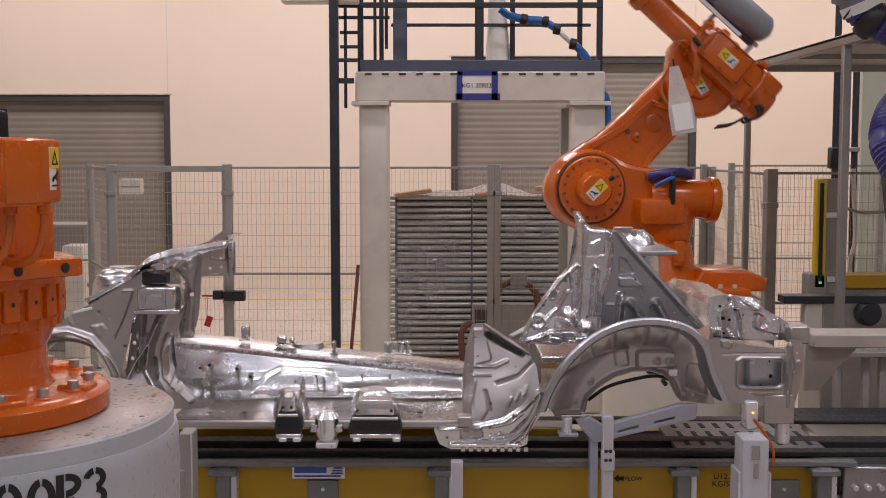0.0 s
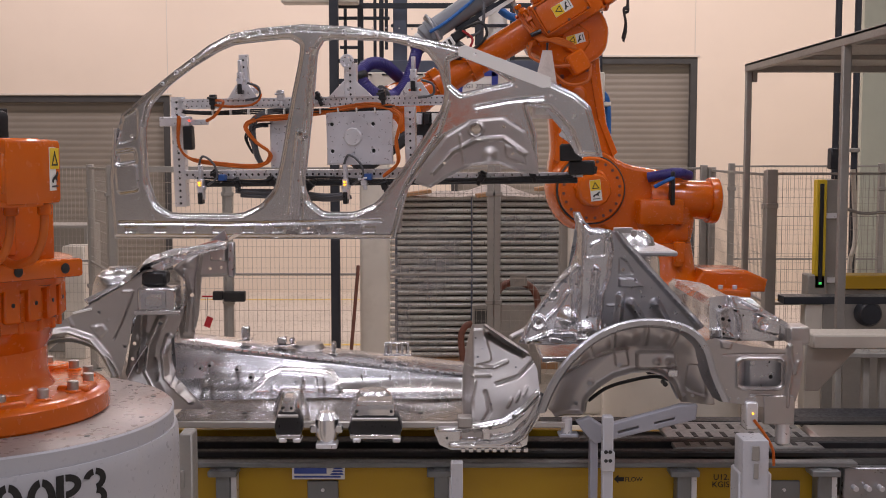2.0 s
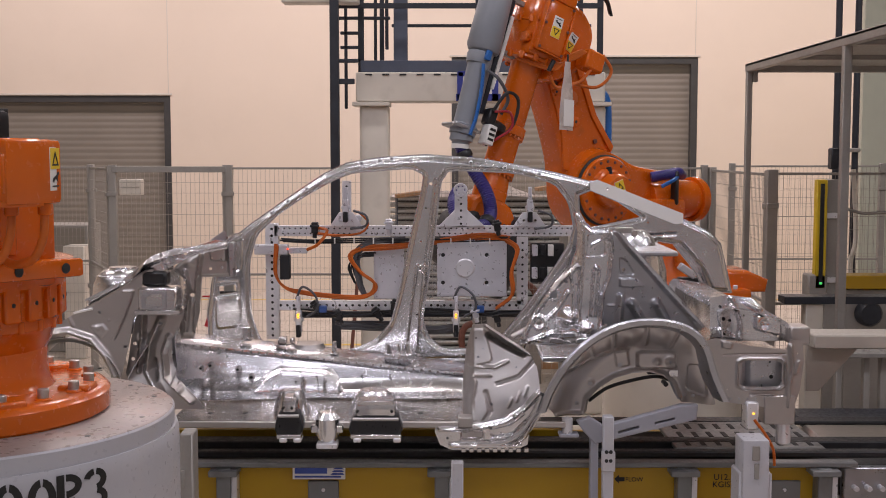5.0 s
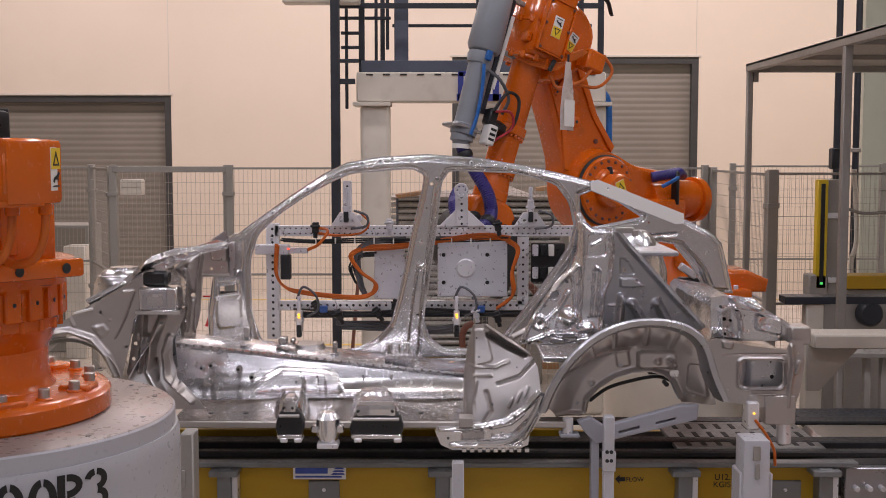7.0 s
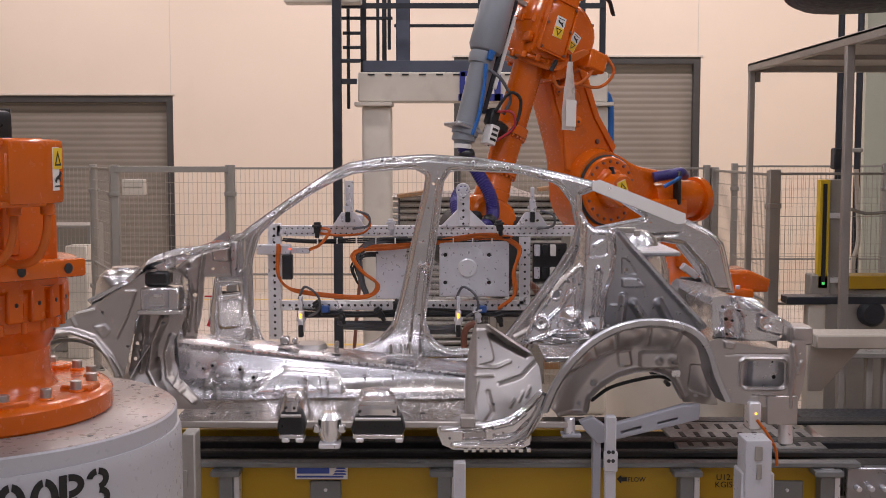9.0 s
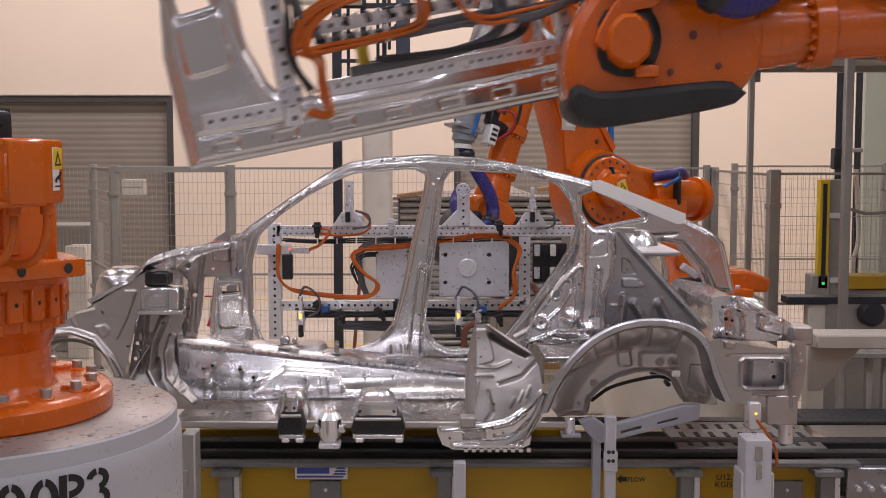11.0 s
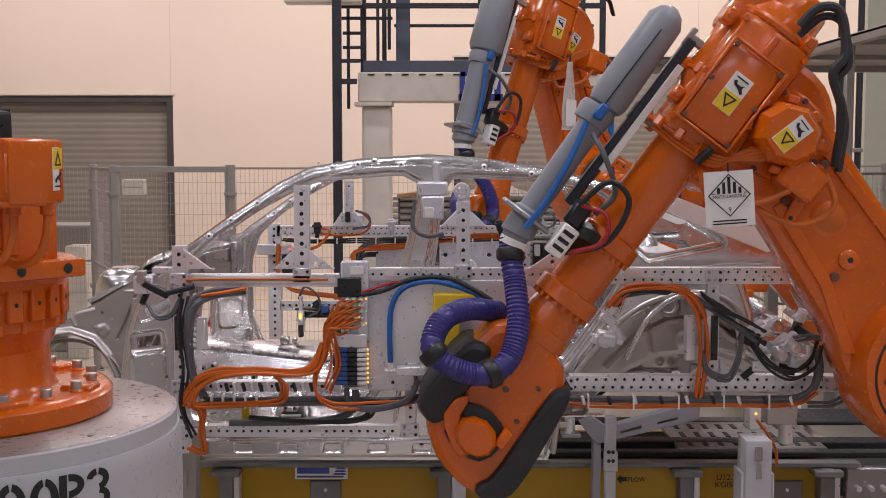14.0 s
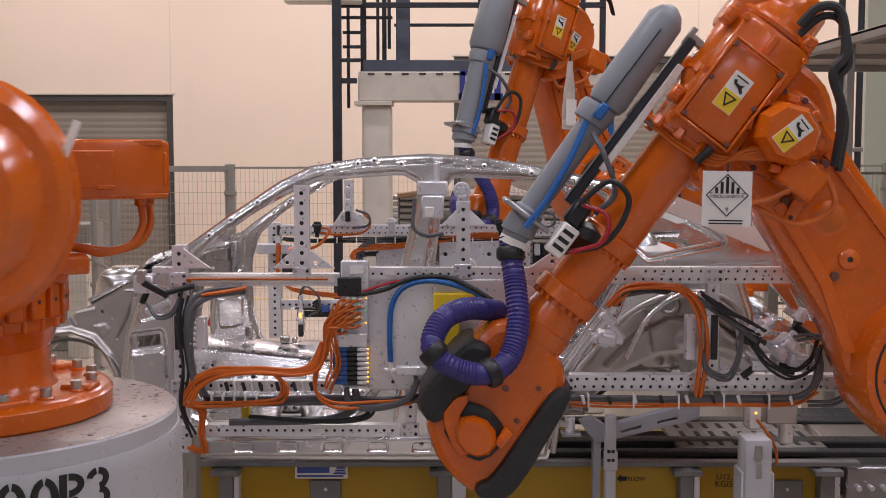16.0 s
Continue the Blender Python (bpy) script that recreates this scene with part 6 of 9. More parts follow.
    part("a_pillar_foot", pressing(fp((300, 478), (318, 462), (352, 446), (402, 432), (404, 492), (352, 494), (346, 560), (336, 606), (312, 606), (306, 560), (318, 548), (322, 500)), (), 4.93,
                                   [("ridge", fp((352, 452), (344, 500), (338, 590)), 0.012, 0.022), ("pad", fp((366, 442), (398, 438), (398, 466), (368, 464)), 0.006, 0.012), ("ridge", fp((322, 482), (330, 520), (322, 590)), 0.012, 0.016), ("dome", fr(334, 526), 0.03, -0.014), ("dome", fr(330, 468), 0.03, 0.014)], None, 0.0045, 0.003, SHEET_DULL, (0.004, 0.01, 0.008), False,
                                   [(*fr(u, v), r) for u, v, r in ((368, 478, 0.007), (388, 460, 0.005), (388, 476, 0.006), (334, 526, 0.008), (372, 458, 0.004), (322, 572, 0.006))]), SHEET_DULL, car, "stamped pillar foot")
    part("toe_board", pressing(fp((226, 600), (236, 562), (252, 556), (322, 556), (312, 580), (298, 606), (298, 640), (310, 672), (345, 706), (360, 726), (300, 728), (262, 700), (232, 690), (216, 664)), (), 4.9,
                               [("ridge", fp((282, 566), (262, 610), (256, 660), (280, 696)), 0.024, 0.045), ("ridge", fp((250, 562), (246, 600), (240, 660)), 0.016, 0.03), ("ridge", fp((294, 600), (284, 630), (290, 670), (336, 712)), 0.018, 0.04), ("dome", fr(248, 600), 0.03, -0.02), ("ridge", fp((268, 640), (274, 676)), 0.009, -0.02),
                                ("pad", fp((306, 660), (318, 668), (312, 690), (300, 684)), 0.006, 0.016), ("dome", fr(316, 690), 0.022, 0.02)], lambda X, Z: 0.05 * ease((fr(0, 640)[1] - Z) / 0.15), 0.0042, 0.003, SHEET_DULL, None, False,
                               [(*fr(u, v), r) for u, v, r in ((232, 612, 0.008), (282, 574, 0.007), (250, 650, 0.005), (228, 640, 0.008), (238, 624, 0.005))]), SHEET_DULL, car, "bright folded toe board")
    part("toe_backing", sheet(fp((234, 600), (250, 566), (306, 566), (296, 610), (300, 660), (262, 690), (236, 680)), [], y=4.97, thick=0.006, bevel=0.001, mat=GREY_METAL), GREY_METAL, car)
    part("cowl", lofted([[(fr(300 + 14 * k, 0)[0], 4.95 + 0.09 * j, fr(0, 470 - 7 * k + 3 * math.sin(j * 1.3))[1]) for k in range(7)] for j in range(7)]), CAST, car, "bright cowl panel")
    part("firewall", lofted([[(fr(225 + 10 * math.sin(k), 0)[0] + 0.01 * math.sin(j * 2), 4.95 + 0.09 * j, FZ + 0.02 + 0.1 * k) for k in range(6)] for j in range(13)]), SHEET, car, "pressed firewall")
    for u, v, w, h, m in ((512, 690, 34, 30, SHEET), (660, 690, 46, 34, CAST)):
        x, z = fr(u, v)
        part("seat_mount", lathe(((0, w / 430), (0.3, w / 470), (0.8, w / 600), (1, w / 800)), (x, 4.9, FZ), (x, 4.9, FZ + 0.1), 20), m, car, "pressed seat mount")


car_floor()


def floor_clamps():
    k = 449.0
    x = lambda u: (u - 784) / k
    z = lambda v: 2.3 - (v - 270) / k
    for u0, u1, va, vb, kind in ((490, 530, 708, 786, 0), (622, 708, 714, 786, 0), (548, 606, 736, 800, 1)):
        c = thing("floor_clamp", "black plastic and bright metal clamp on the sill edge" if kind == 0 else "bright cast metal clamp on the sill edge", "clamp", group="clamps along the sill")
        mid = (u0 + u1) / 2
        if kind == 0:
            part("body", sheet([(x(u0 + 6), z(vb - 6)), (x(u0), z(vb - 22)), (x(u0), z(va + 46)), (x(u0 + 8), z(va + 24)), (x(u1 - 8), z(va + 24)), (x(u1), z(va + 46)), (x(u1 - 2), z(vb - 20)), (x(u1 - 8), z(vb - 6))], y=4.65, thick=0.08, bevel=0.012, mat=BLACK_PLASTIC, rounded=1), BLACK_PLASTIC, c)
            part("top_plate", join(box((x(u0 + 8), 4.61, z(va + 27)), (x(u1 - 8), 4.7, z(va + 2)), 0.010, 2), box((x(u0 + 12), 4.60, z(va + 4)), (x(u1 - 12), 4.69, z(va - 4)), 0.003)), SHEET, c, "bright folded clamp jaw")
            part("hinge_pin", rod((x(u0 + 2), 4.606, z(va + 30)), (x(u1 - 2), 4.606, z(va + 30)), 0.007, 10), SHEET_DULL, c)
            for uu in (u0 + 10, u1 - 14):
                part("jaw_screw", rod((x(uu), 4.603, z(va + 16)), (x(uu), 4.612, z(va + 16)), 0.006, 8), HOLE, c)
            part("cross_bar", box((x(u0 - 2), 4.605, z(vb - 6)), (x(u1 + 2), 4.66, z(vb - 14)), 0.003), SHEET, c)
            for uu in (u0 + 3, u1 - 12):
                part("foot", box((x(uu), 4.6, z(vb)), (x(uu + 14), 4.68, z(vb - 8)), 0.004), PROFILE, c)
            part("side_bolt", rod((x(u0 - 4), 4.65, z(va + 52)), (x(u1 + 4), 4.65, z(va + 52)), 0.01, 10), PROFILE, c)
        else:
            part("body", lathe(((0, 0.03), (0.3, 0.05), (0.8, 0.05), (1, 0.03)), (x(mid), 4.66, z(vb - 8)), (x(mid), 4.66, z(va)), 20), CAST, c)
            part("plate", box((x(u0), 4.63, z(va + 36)), (x(u1), 4.66, z(va + 22)), 0.004), SHEET, c)
            part("foot", box((x(u0 + 10), 4.62, z(vb)), (x(u1 - 10), 4.7, z(vb - 10)), 0.004), PROFILE, c)


floor_clamps()

# ---- body sides ----
def body_side(name, label, y, out, at):
    """A pressed body side in the plane y; out: +1 where its outer face looks along +y. at: the place of the thing's own centre."""
    b = thing(name, label, "car body side", at)
    o = Vector(at)
    w = lambda u, v: (((u + 194) - 784) / 339.7 - o.x, 2.3 - ((v + 228) - 270) / 339.7 - o.z)
    yy = y - o.y
    front_door = [w(*p) for p in ((262, 188), (300, 152), (350, 118), (400, 91), (432, 79), (535, 71), (556, 82), (552, 110), (535, 180), (512, 290), (497, 345), (470, 375), (430, 393), (292, 392), (266, 376), (250, 330), (248, 235))]
    rear_door = [w(*p) for p in ((602, 74), (720, 79), (788, 98), (812, 130), (822, 172), (815, 202), (790, 242), (742, 310), (692, 372), (650, 390), (592, 390), (566, 370), (556, 338), (566, 270), (580, 170), (588, 95))]
    quarter = [w(*p) for p in ((832, 118), (852, 110), (900, 130), (940, 156), (900, 164), (852, 174), (834, 158))]
    outer = [w(*p) for p in ((174, 441), (171, 330), (180, 268), (202, 205), (250, 168), (312, 124), (380, 79), (420, 60), (480, 50), (560, 45), (650, 51), (740, 66), (800, 79), (850, 92), (900, 112), (960, 134), (1010, 155), (1060, 180), (1084, 202),
                             (1098, 258), (1106, 292), (1064, 290), (1046, 246), (1010, 206), (972, 200), (988, 250), (990, 306), (970, 308), (962, 250), (930, 228), (872, 232), (824, 256), (786, 298), (752, 346), (736, 400), (724, 441))]
    holes = [rounded_loop(front_door, 1), rounded_loop(rear_door, 1), quarter]
    holes.append([w(*p) for p in ((192, 280), (222, 276), (224, 290), (194, 294))])
    presses = [("ridge", [w(*q) for q in ((548, 400), (552, 320), (562, 230), (574, 130), (579, 90))], 0.012, -0.010), ("ridge", [w(*q) for q in ((526, 392), (534, 320), (546, 240))], 0.007, 0.007), ("ridge", [w(*q) for q in ((190, 410), (400, 412), (700, 406))], 0.012, -0.008),
               ("pad", [w(*q) for q in ((186, 300), (232, 296), (234, 350), (188, 356))], 0.008, 0.008), ("pad", [w(*q) for q in ((200, 214), (238, 190), (236, 250), (196, 262))], 0.008, -0.008), ("ridge", [w(*q) for q in ((830, 190), (812, 246), (764, 310), (730, 380))], 0.010, -0.008),
               ("ridge", [w(*q) for q in ((880, 200), (940, 190), (1000, 186))], 0.016, -0.008), ("pad", [w(*q) for q in ((556, 236), (566, 246), (556, 258), (546, 246))], 0.004, 0.007), ("ridge", [w(*q) for q in ((300, 150), (400, 82), (480, 60), (560, 56), (700, 66), (800, 88))], 0.006, -0.006)]
    presses += [("pad", [w(*q) for q in ((u, 417), (u + 26, 417), (u + 26, 430), (u, 430))], 0.005, -0.010) for u in range(200, 720, 58)]
    bores = [(*w(*q), r) for q, r in (((570, 97), 0.009), ((553, 245), 0.010), ((545, 330), 0.008), ((222, 245), 0.010), ((560, 420), 0.010), ((561, 140), 0.005), ((552, 199), 0.006), ((536, 297), 0.006), ((222, 190), 0.007), ((232, 330), 0.006), ((836, 190), 0.005), ((806, 252), 0.007), ((770, 304), 0.005), ((953, 165), 0.006))]
    part("panel", pressing(outer, holes, yy, presses, None, 0.0052, 0.012, SHEET, (0.008, 0.020, 0.020), True, bores), SHEET, b, "stamped aluminium side frame")
    # box-section stiffness: pressed ribs along pillars, roof rail and sill
    inner = -out

    def rib(pts, r, dy=0.0, mat=SHEET):
        bm = hose([(*(w(*p)[0], yy + dy), w(*p)[1]) for p in pts], r, 10, 6)
        part("rib", bm, mat, b)
    rib(((730, 430), (744, 350), (786, 292), (824, 250), (872, 226), (930, 222), (966, 246), (980, 306)), 0.011, 0.03 * out, SHEET_DULL)
    rib(((850, 96), (900, 118), (960, 142), (1010, 164), (1056, 186), (1078, 208), (1090, 260), (1096, 288)), 0.018, 0.0, CAST)
    rib(((242, 200), (238, 260), (242, 340), (260, 384), (290, 398)), 0.010, 0.016 * inner)
    rib(((190, 230), (184, 300), (188, 380)), 0.012, 0.014 * inner)
    for u in range(430, 790, 24):
        vr = 52 + 0.00018 * (u - 570) ** 2
        part("weld_spot", rod((w(u, vr)[0], yy - 0.036, w(u, vr)[1]), (w(u, vr)[0], yy - 0.02, w(u, vr)[1]), 0.004, 6), GREY_METAL, b)
    for u, v in ((448, 61), (480, 57), (501, 53), (535, 57), (640, 60), (700, 69), (760, 80), (318, 128), (352, 106), (290, 148)):
        nut = part("weld_nut", lathe(((0, 0.006), (0.3, 0.011), (1, 0.012)), (w(u, v)[0], yy - 0.040, w(u, v)[1]), (w(u, v)[0], yy - 0.026, w(u, v)[1]), 10), PROFILE, b)
        part("bore", rod((w(u, v)[0], yy - 0.0405, w(u, v)[1]), (w(u, v)[0], yy - 0.036, w(u, v)[1]), 0.005, 8), HOLE, nut)
    # wheelhouse web behind the arch
    wp = lambda *ps: [w(*q) for q in ps]
    part("wheel_web", pressing(wp((764, 336), (786, 296), (824, 250), (872, 222), (930, 218), (970, 244), (990, 300), (992, 322), (960, 318), (918, 302), (870, 306), (830, 324), (794, 346)), (), yy - 0.03 * out,
                               [("ridge", wp((800, 318), (836, 280), (880, 258), (930, 256), (968, 284)), 0.016, 0.02), ("dome", w(905, 285), 0.05, 0.02), ("ring", w(880, 240), 0.035, 0.012, 0.014), ("pad", wp((930, 264), (968, 280), (972, 306), (934, 294)), 0.008, 0.012), ("ridge", wp((850, 250), (858, 300)), 0.010, 0.010)],
                               None, 0.006, 0.004, SHEET_DULL, (0.004, 0.012, 0.008), False, [(*w(880, 240), 0.024), (*w(930, 236), 0.009), (*w(946, 284), 0.008), (*w(822, 300), 0.007)]), SHEET_DULL, b, "stamped wheelhouse web")
    rib(((822, 306), (852, 250), (900, 222), (950, 246)), 0.012, 0.05 * out, SHEET)
    part("tail_frame", sheet([w(*p) for p in ((995, 196), (1040, 186), (1072, 206), (1090, 288), (1062, 292), (1040, 250))], [[w(*p) for p in ((1025, 208), (1052, 206), (1068, 262), (1050, 256))]], yy + 0.03 * out, 0.02, 0.006, CAST, 1), CAST, b)
    part("belt_plate", sheet([w(*p) for p in ((850, 94), (862, 90), (1014, 150), (1014, 166), (1000, 168), (850, 108))], [circle(*w(880, 106), 0.008)], yy - 0.035, 0.006, 0.001, PAPER), PAPER, b, "pale protective film strip")
    return b


SIDE_AT = (0.2, 6.3, 1.7)
NEAR_SIDE_AT = (-0.1, 4.3, 1.7)
far_side = body_side("body_side", "bare aluminium car body side showing its inner face", 6.14, 1, SIDE_AT)
near_side = body_side("body_side", "bare aluminium car body side showing its outer face", 4.44, -1, NEAR_SIDE_AT)


# ---- grippers ----
def perforated(parent, a, b, depth=0.05, rows=1, pitch=0.032, r=0.0075, mat=None, label=""):
    """Aluminium profile with bored holes in its front face; a, b: corners (x, y, z) of the front face, b with the same y."""
    (x0, y, z0), (x1, _, z1) = (min(a[0], b[0]), a[1], min(a[2], b[2])), (max(a[0], b[0]), a[1], max(a[2], b[2]))
    w, h = x1 - x0, z1 - z0
    along, across = (w, h) if w > h else (h, w)
    n = max(1, int(along / pitch))
    holes = []
    for i in range(n):
        for j in range(rows):
            s, q = along * (i + 0.5 + (0.25 if j % 2 else 0)) / (n + 0.3), across * (j + 0.5) / rows
            holes.append(circle(x0 + (s if w > h else q), z0 + (q if w > h else s), r, 8))
    beam = part("beam", join(as_bm(sheet([(x0, z0), (x1, z0), (x1, z1), (x0, z1)], holes, y + 0.004, 0.008, 0.001)), box((x0, y + 0.012, z0), (x1, y + depth, z1), 0.002),
                             box((x0, y + 0.0082, z0), (x1, y + 0.012, z0 + 0.003), 0), box((x0, y + 0.0082, z1 - 0.003), (x1, y + 0.012, z1), 0)), mat or PROFILE, parent, label)
    # black strip inside the profile stands in for shade in the bores
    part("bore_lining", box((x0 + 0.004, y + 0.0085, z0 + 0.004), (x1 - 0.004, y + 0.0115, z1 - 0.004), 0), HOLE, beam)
    return beam


def bundle(parent, pts, n, r, spread, mat, name="cable", seed=1):
    rnd = random.Random(seed)
    for i in range(n):
        off = Vector((rnd.uniform(-1, 1), rnd.uniform(-0.6, 0.6), rnd.uniform(-1, 1))) * spread
        part(name, hose([Vector(p) + off + Vector((rnd.uniform(-1, 1), 0, rnd.uniform(-1, 1))) * spread * 0.35 for p in pts], r, 6, 5), mat, parent)


def clamp_unit(parent, x, y, z, h=0.1, lamp=None, m=None):
    c = part("clamp", join(box((x - 0.016, y - 0.02, z - h * 0.5), (x + 0.016, y + 0.03, z + h * 0.1), 0.004), box((x - 0.010, y - 0.015, z + h * 0.1), (x + 0.010, y + 0.02, z + h * 0.5), 0.003), box((x - 0.024, y - 0.01, z - h * 0.2), (x + 0.024, y + 0.03, z - h * 0.1), 0.003)), PLATE, parent, "small steel clamp")
    part("clamp_body", box((x - 0.013, y - 0.03, z - h * 0.62), (x + 0.013, y + 0.02, z - h * 0.28), 0.004), BLACK_PLASTIC, c)
    if lamp:
        part("indicator", box((x - 0.006, y - 0.034, z - h * 0.02), (x + 0.006, y - 0.028, z + h * 0.03), 0.001), lamp, c)
        part("indicator", box((x - 0.006, y - 0.034, z - h * 0.09), (x + 0.006, y - 0.028, z - h * 0.05), 0.001), LED_AMBER, c)
    return c


def far_gripper():
    g = thing("robot_gripper", "aluminium profile gripper frame with clamps and orange cables", "gripper", SIDE_AT)
    o = Vector(SIDE_AT)
    y = 6.42 - o.y
    X = lambda u: (u - 784) / 325.0 - o.x
    Z = lambda v: 2.3 - (v - 270) / 325.0 - o.z
    q = lambda u, v, dy=0.0: (X(u), y + dy, Z(v))
    perforated(g, q(486, 418), q(1022, 400), 0.07, 2, 0.03, 0.006)
    perforated(g, q(490, 550), q(925, 534), 0.06, 1, 0.036, 0.009)
    perforated(g, q(470, 602), q(492, 396), 0.06, 1, 0.036, 0.009)
    perforated(g, q(925, 550), q(1240, 542, 0.02), 0.05, 1, 0.05, 0.006)
    perforated(g, q(917, 540), q(936, 420), 0.05, 1, 0.04, 0.008)
    perforated(g, q(806, 402), q(828, 340), 0.05, 1, 0.034, 0.008)
    perforated(g, q(607, 400), q(622, 320, 0.02), 0.04, 1, 0.036, 0.008)
    plate = part("mount_plate", sheet([(X(776), Z(520)), (X(896), Z(520)), (X(896), Z(428)), (X(776), Z(428))], [circle(X(783 + dx), Z(450 + dz), 0.015) for dx in (2, 79) for dz in (0, 49)] + [circle(X(826), Z(446), 0.008), circle(X(826), Z(502), 0.008)], y - 0.05, 0.025, 0.004, PLATE), PLATE, g, "milled aluminium mounting plate")
    part("plate_back", box(q(780, 516, -0.035), q(892, 432, 0.02), 0.004), PLATE, plate)
    for dx in (2, 79):
        for dz in (0, 49):
            part("hole", rod(q(783 + dx, 450 + dz, -0.052), q(783 + dx, 450 + dz, -0.04), 0.0145, 14), HOLE, plate)
    part("centre_disc", lathe(((0, 0.045), (0.5, 0.052), (1, 0.052)), q(824, 473, -0.072), q(824, 473, -0.06), 28), PROFILE, plate)
    part("frame_edge", box(q(774, 524, -0.06), q(898, 518, 0.0), 0.003), PLATE, plate)
    part("frame_edge", box(q(774, 430, -0.06), q(898, 425, 0.0), 0.003), PLATE, plate)
    part("side_plate", box(q(662, 530, -0.01), q(716, 434, 0.02), 0.004), PLATE, g, "grey aluminium valve plate")
    part("side_plate", box(q(598, 392, -0.02), q(640, 380, 0.03), 0.004), PLATE, g)
    for u in (614, 938):
        part("gusset", sheet([(X(u - 28), Z(400)), (X(u + 28), Z(400)), (X(u + 12), Z(376)), (X(u - 12), Z(376))], [circle(X(u - 10), Z(390), 0.01), circle(X(u + 10), Z(390), 0.01)], y - 0.02, 0.012, 0.002, PROFILE), PROFILE, g)
        clamp_unit(g, X(u), y - 0.05, Z(358), 0.17)
        part("cable", hose([q(u + 14, 372, -0.06), q(u + 36, 380, -0.08), q(u + 36, 398, -0.07), q(u + 8, 404, -0.05)], 0.007, 6), GREY_CABLE, g)
    part("gusset", sheet([(X(778), Z(400)), (X(806), Z(400)), (X(806), Z(372))], [], y - 0.01, 0.012, 0.002, PROFILE), PROFILE, g)
    part("gusset", sheet([(X(828), Z(400)), (X(858), Z(400)), (X(828), Z(372))], [], y - 0.01, 0.012, 0.002, PROFILE), PROFILE, g)
    wheel = part("spoked_disc", sheet(circle(X(816), Z(336), 0.036, 20), [circle(X(816) + 0.022 * math.cos(k * 1.047), Z(336) + 0.022 * math.sin(k * 1.047), 0.008, 8) for k in range(6)], y - 0.05, 0.02, 0.003, PLATE), PLATE, g)
    for u, v, c in ((530, 555, LED_AMBER), (808, 555, LED_AMBER)):
        clamp_unit(g, X(u), y - 0.06, Z(v), 0.2, c)
        part("cable", hose([q(u - 4, 528, -0.06), q(u + 8, 506, -0.08), q(u + 30, 520, -0.09), q(u + 34, 545, -0.08), q(u + 14, 560, -0.06)], 0.007, 6), GREY_CABLE, g)
        part("valve", box(q(u + 36, 552, -0.08), q(u + 50, 540, -0.04), 0.004), BLUE_MODULE, g)
    part("pillar_clamp", join(box(q(452, 450, -0.05), q(512, 432, 0.0), 0.005), box(q(512, 448, -0.04), q(545, 438, -0.01), 0.003)), PLATE, g)
    part("indicator", box(q(510, 441, -0.056), q(513, 438, -0.05), 0.001), LED_RED, g)
    part("sensor_box", box(q(497, 494, -0.05), q(515, 450, 0.0), 0.005), BLACK_PLASTIC, g)
    bundle(g, [q(900, 422, -0.06), q(850, 416, -0.07), q(760, 428, -0.06), q(690, 436, -0.06), q(640, 438, -0.06)], 7, 0.006, 0.013, ORANGE_DARK, seed=2)
    bundle(g, [q(640, 438, -0.06), q(622, 450, -0.07), q(640, 480, -0.06), q(665, 500, -0.05), q(655, 520, -0.05), q(620, 524, -0.05), q(540, 516, -0.05), q(505, 505, -0.06), q(490, 480, -0.06), q(492, 430, -0.05)], 4, 0.0062, 0.010, ORANGE_DARK, seed=3)
    bundle(g, [q(720, 424, -0.03), q(660, 428, -0.05), q(634, 450, -0.05), q(640, 500, -0.04), q(648, 524, -0.03)], 6, 0.006, 0.014, GREY_CABLE, seed=4)
    bundle(g, [q(898, 424, -0.07), q(916, 440, -0.08), q(906, 480, -0.08), q(908, 520, -0.07), q(880, 545, -0.06)], 3, 0.008, 0.008, ORANGE_DARK, seed=5)
    bundle(g, [q(545, 440, -0.06), q(565, 430, -0.09), q(580, 406, -0.08), q(560, 402, -0.06)], 2, 0.008, 0.008, ORANGE_DARK, seed=6)
    bundle(g, [q(600, 575, -0.02), q(700, 580, 0.0), q(770, 585, -0.02), q(810, 580, 0.0)], 3, 0.012, 0.02, GREY_CABLE, seed=7)
    bundle(g, [q(500, 424, -0.05), q(560, 426, -0.06), q(640, 424, -0.05), q(760, 424, -0.06), q(900, 420, -0.06)], 3, 0.005, 0.010, RUBBER, seed=11)
    bundle(g, [q(560, 412, -0.06), q(600, 416, -0.08), q(640, 412, -0.08), q(654, 394, -0.07), q(636, 374, -0.06)], 2, 0.005, 0.006, ORANGE_DARK, seed=12)
    bundle(g, [q(630, 500, -0.03), q(622, 470, -0.05), q(640, 452, -0.05), q(664, 450, -0.03)], 4, 0.005, 0.012, RUBBER, seed=13)
    part("conduit", rod(q(520, 560, 0.03), q(1230, 556, 0.03), 0.018, 12), BLACK_STEEL, g, "dark conduit along the lower beam")
    bundle(g, [q(520, 548, -0.03), q(640, 554, -0.05), q(760, 548, -0.04), q(900, 556, -0.05), q(1060, 552, -0.04), q(1220, 548, -0.04)], 4, 0.005, 0.010, RUBBER, seed=14)
    rnd = random.Random(15)
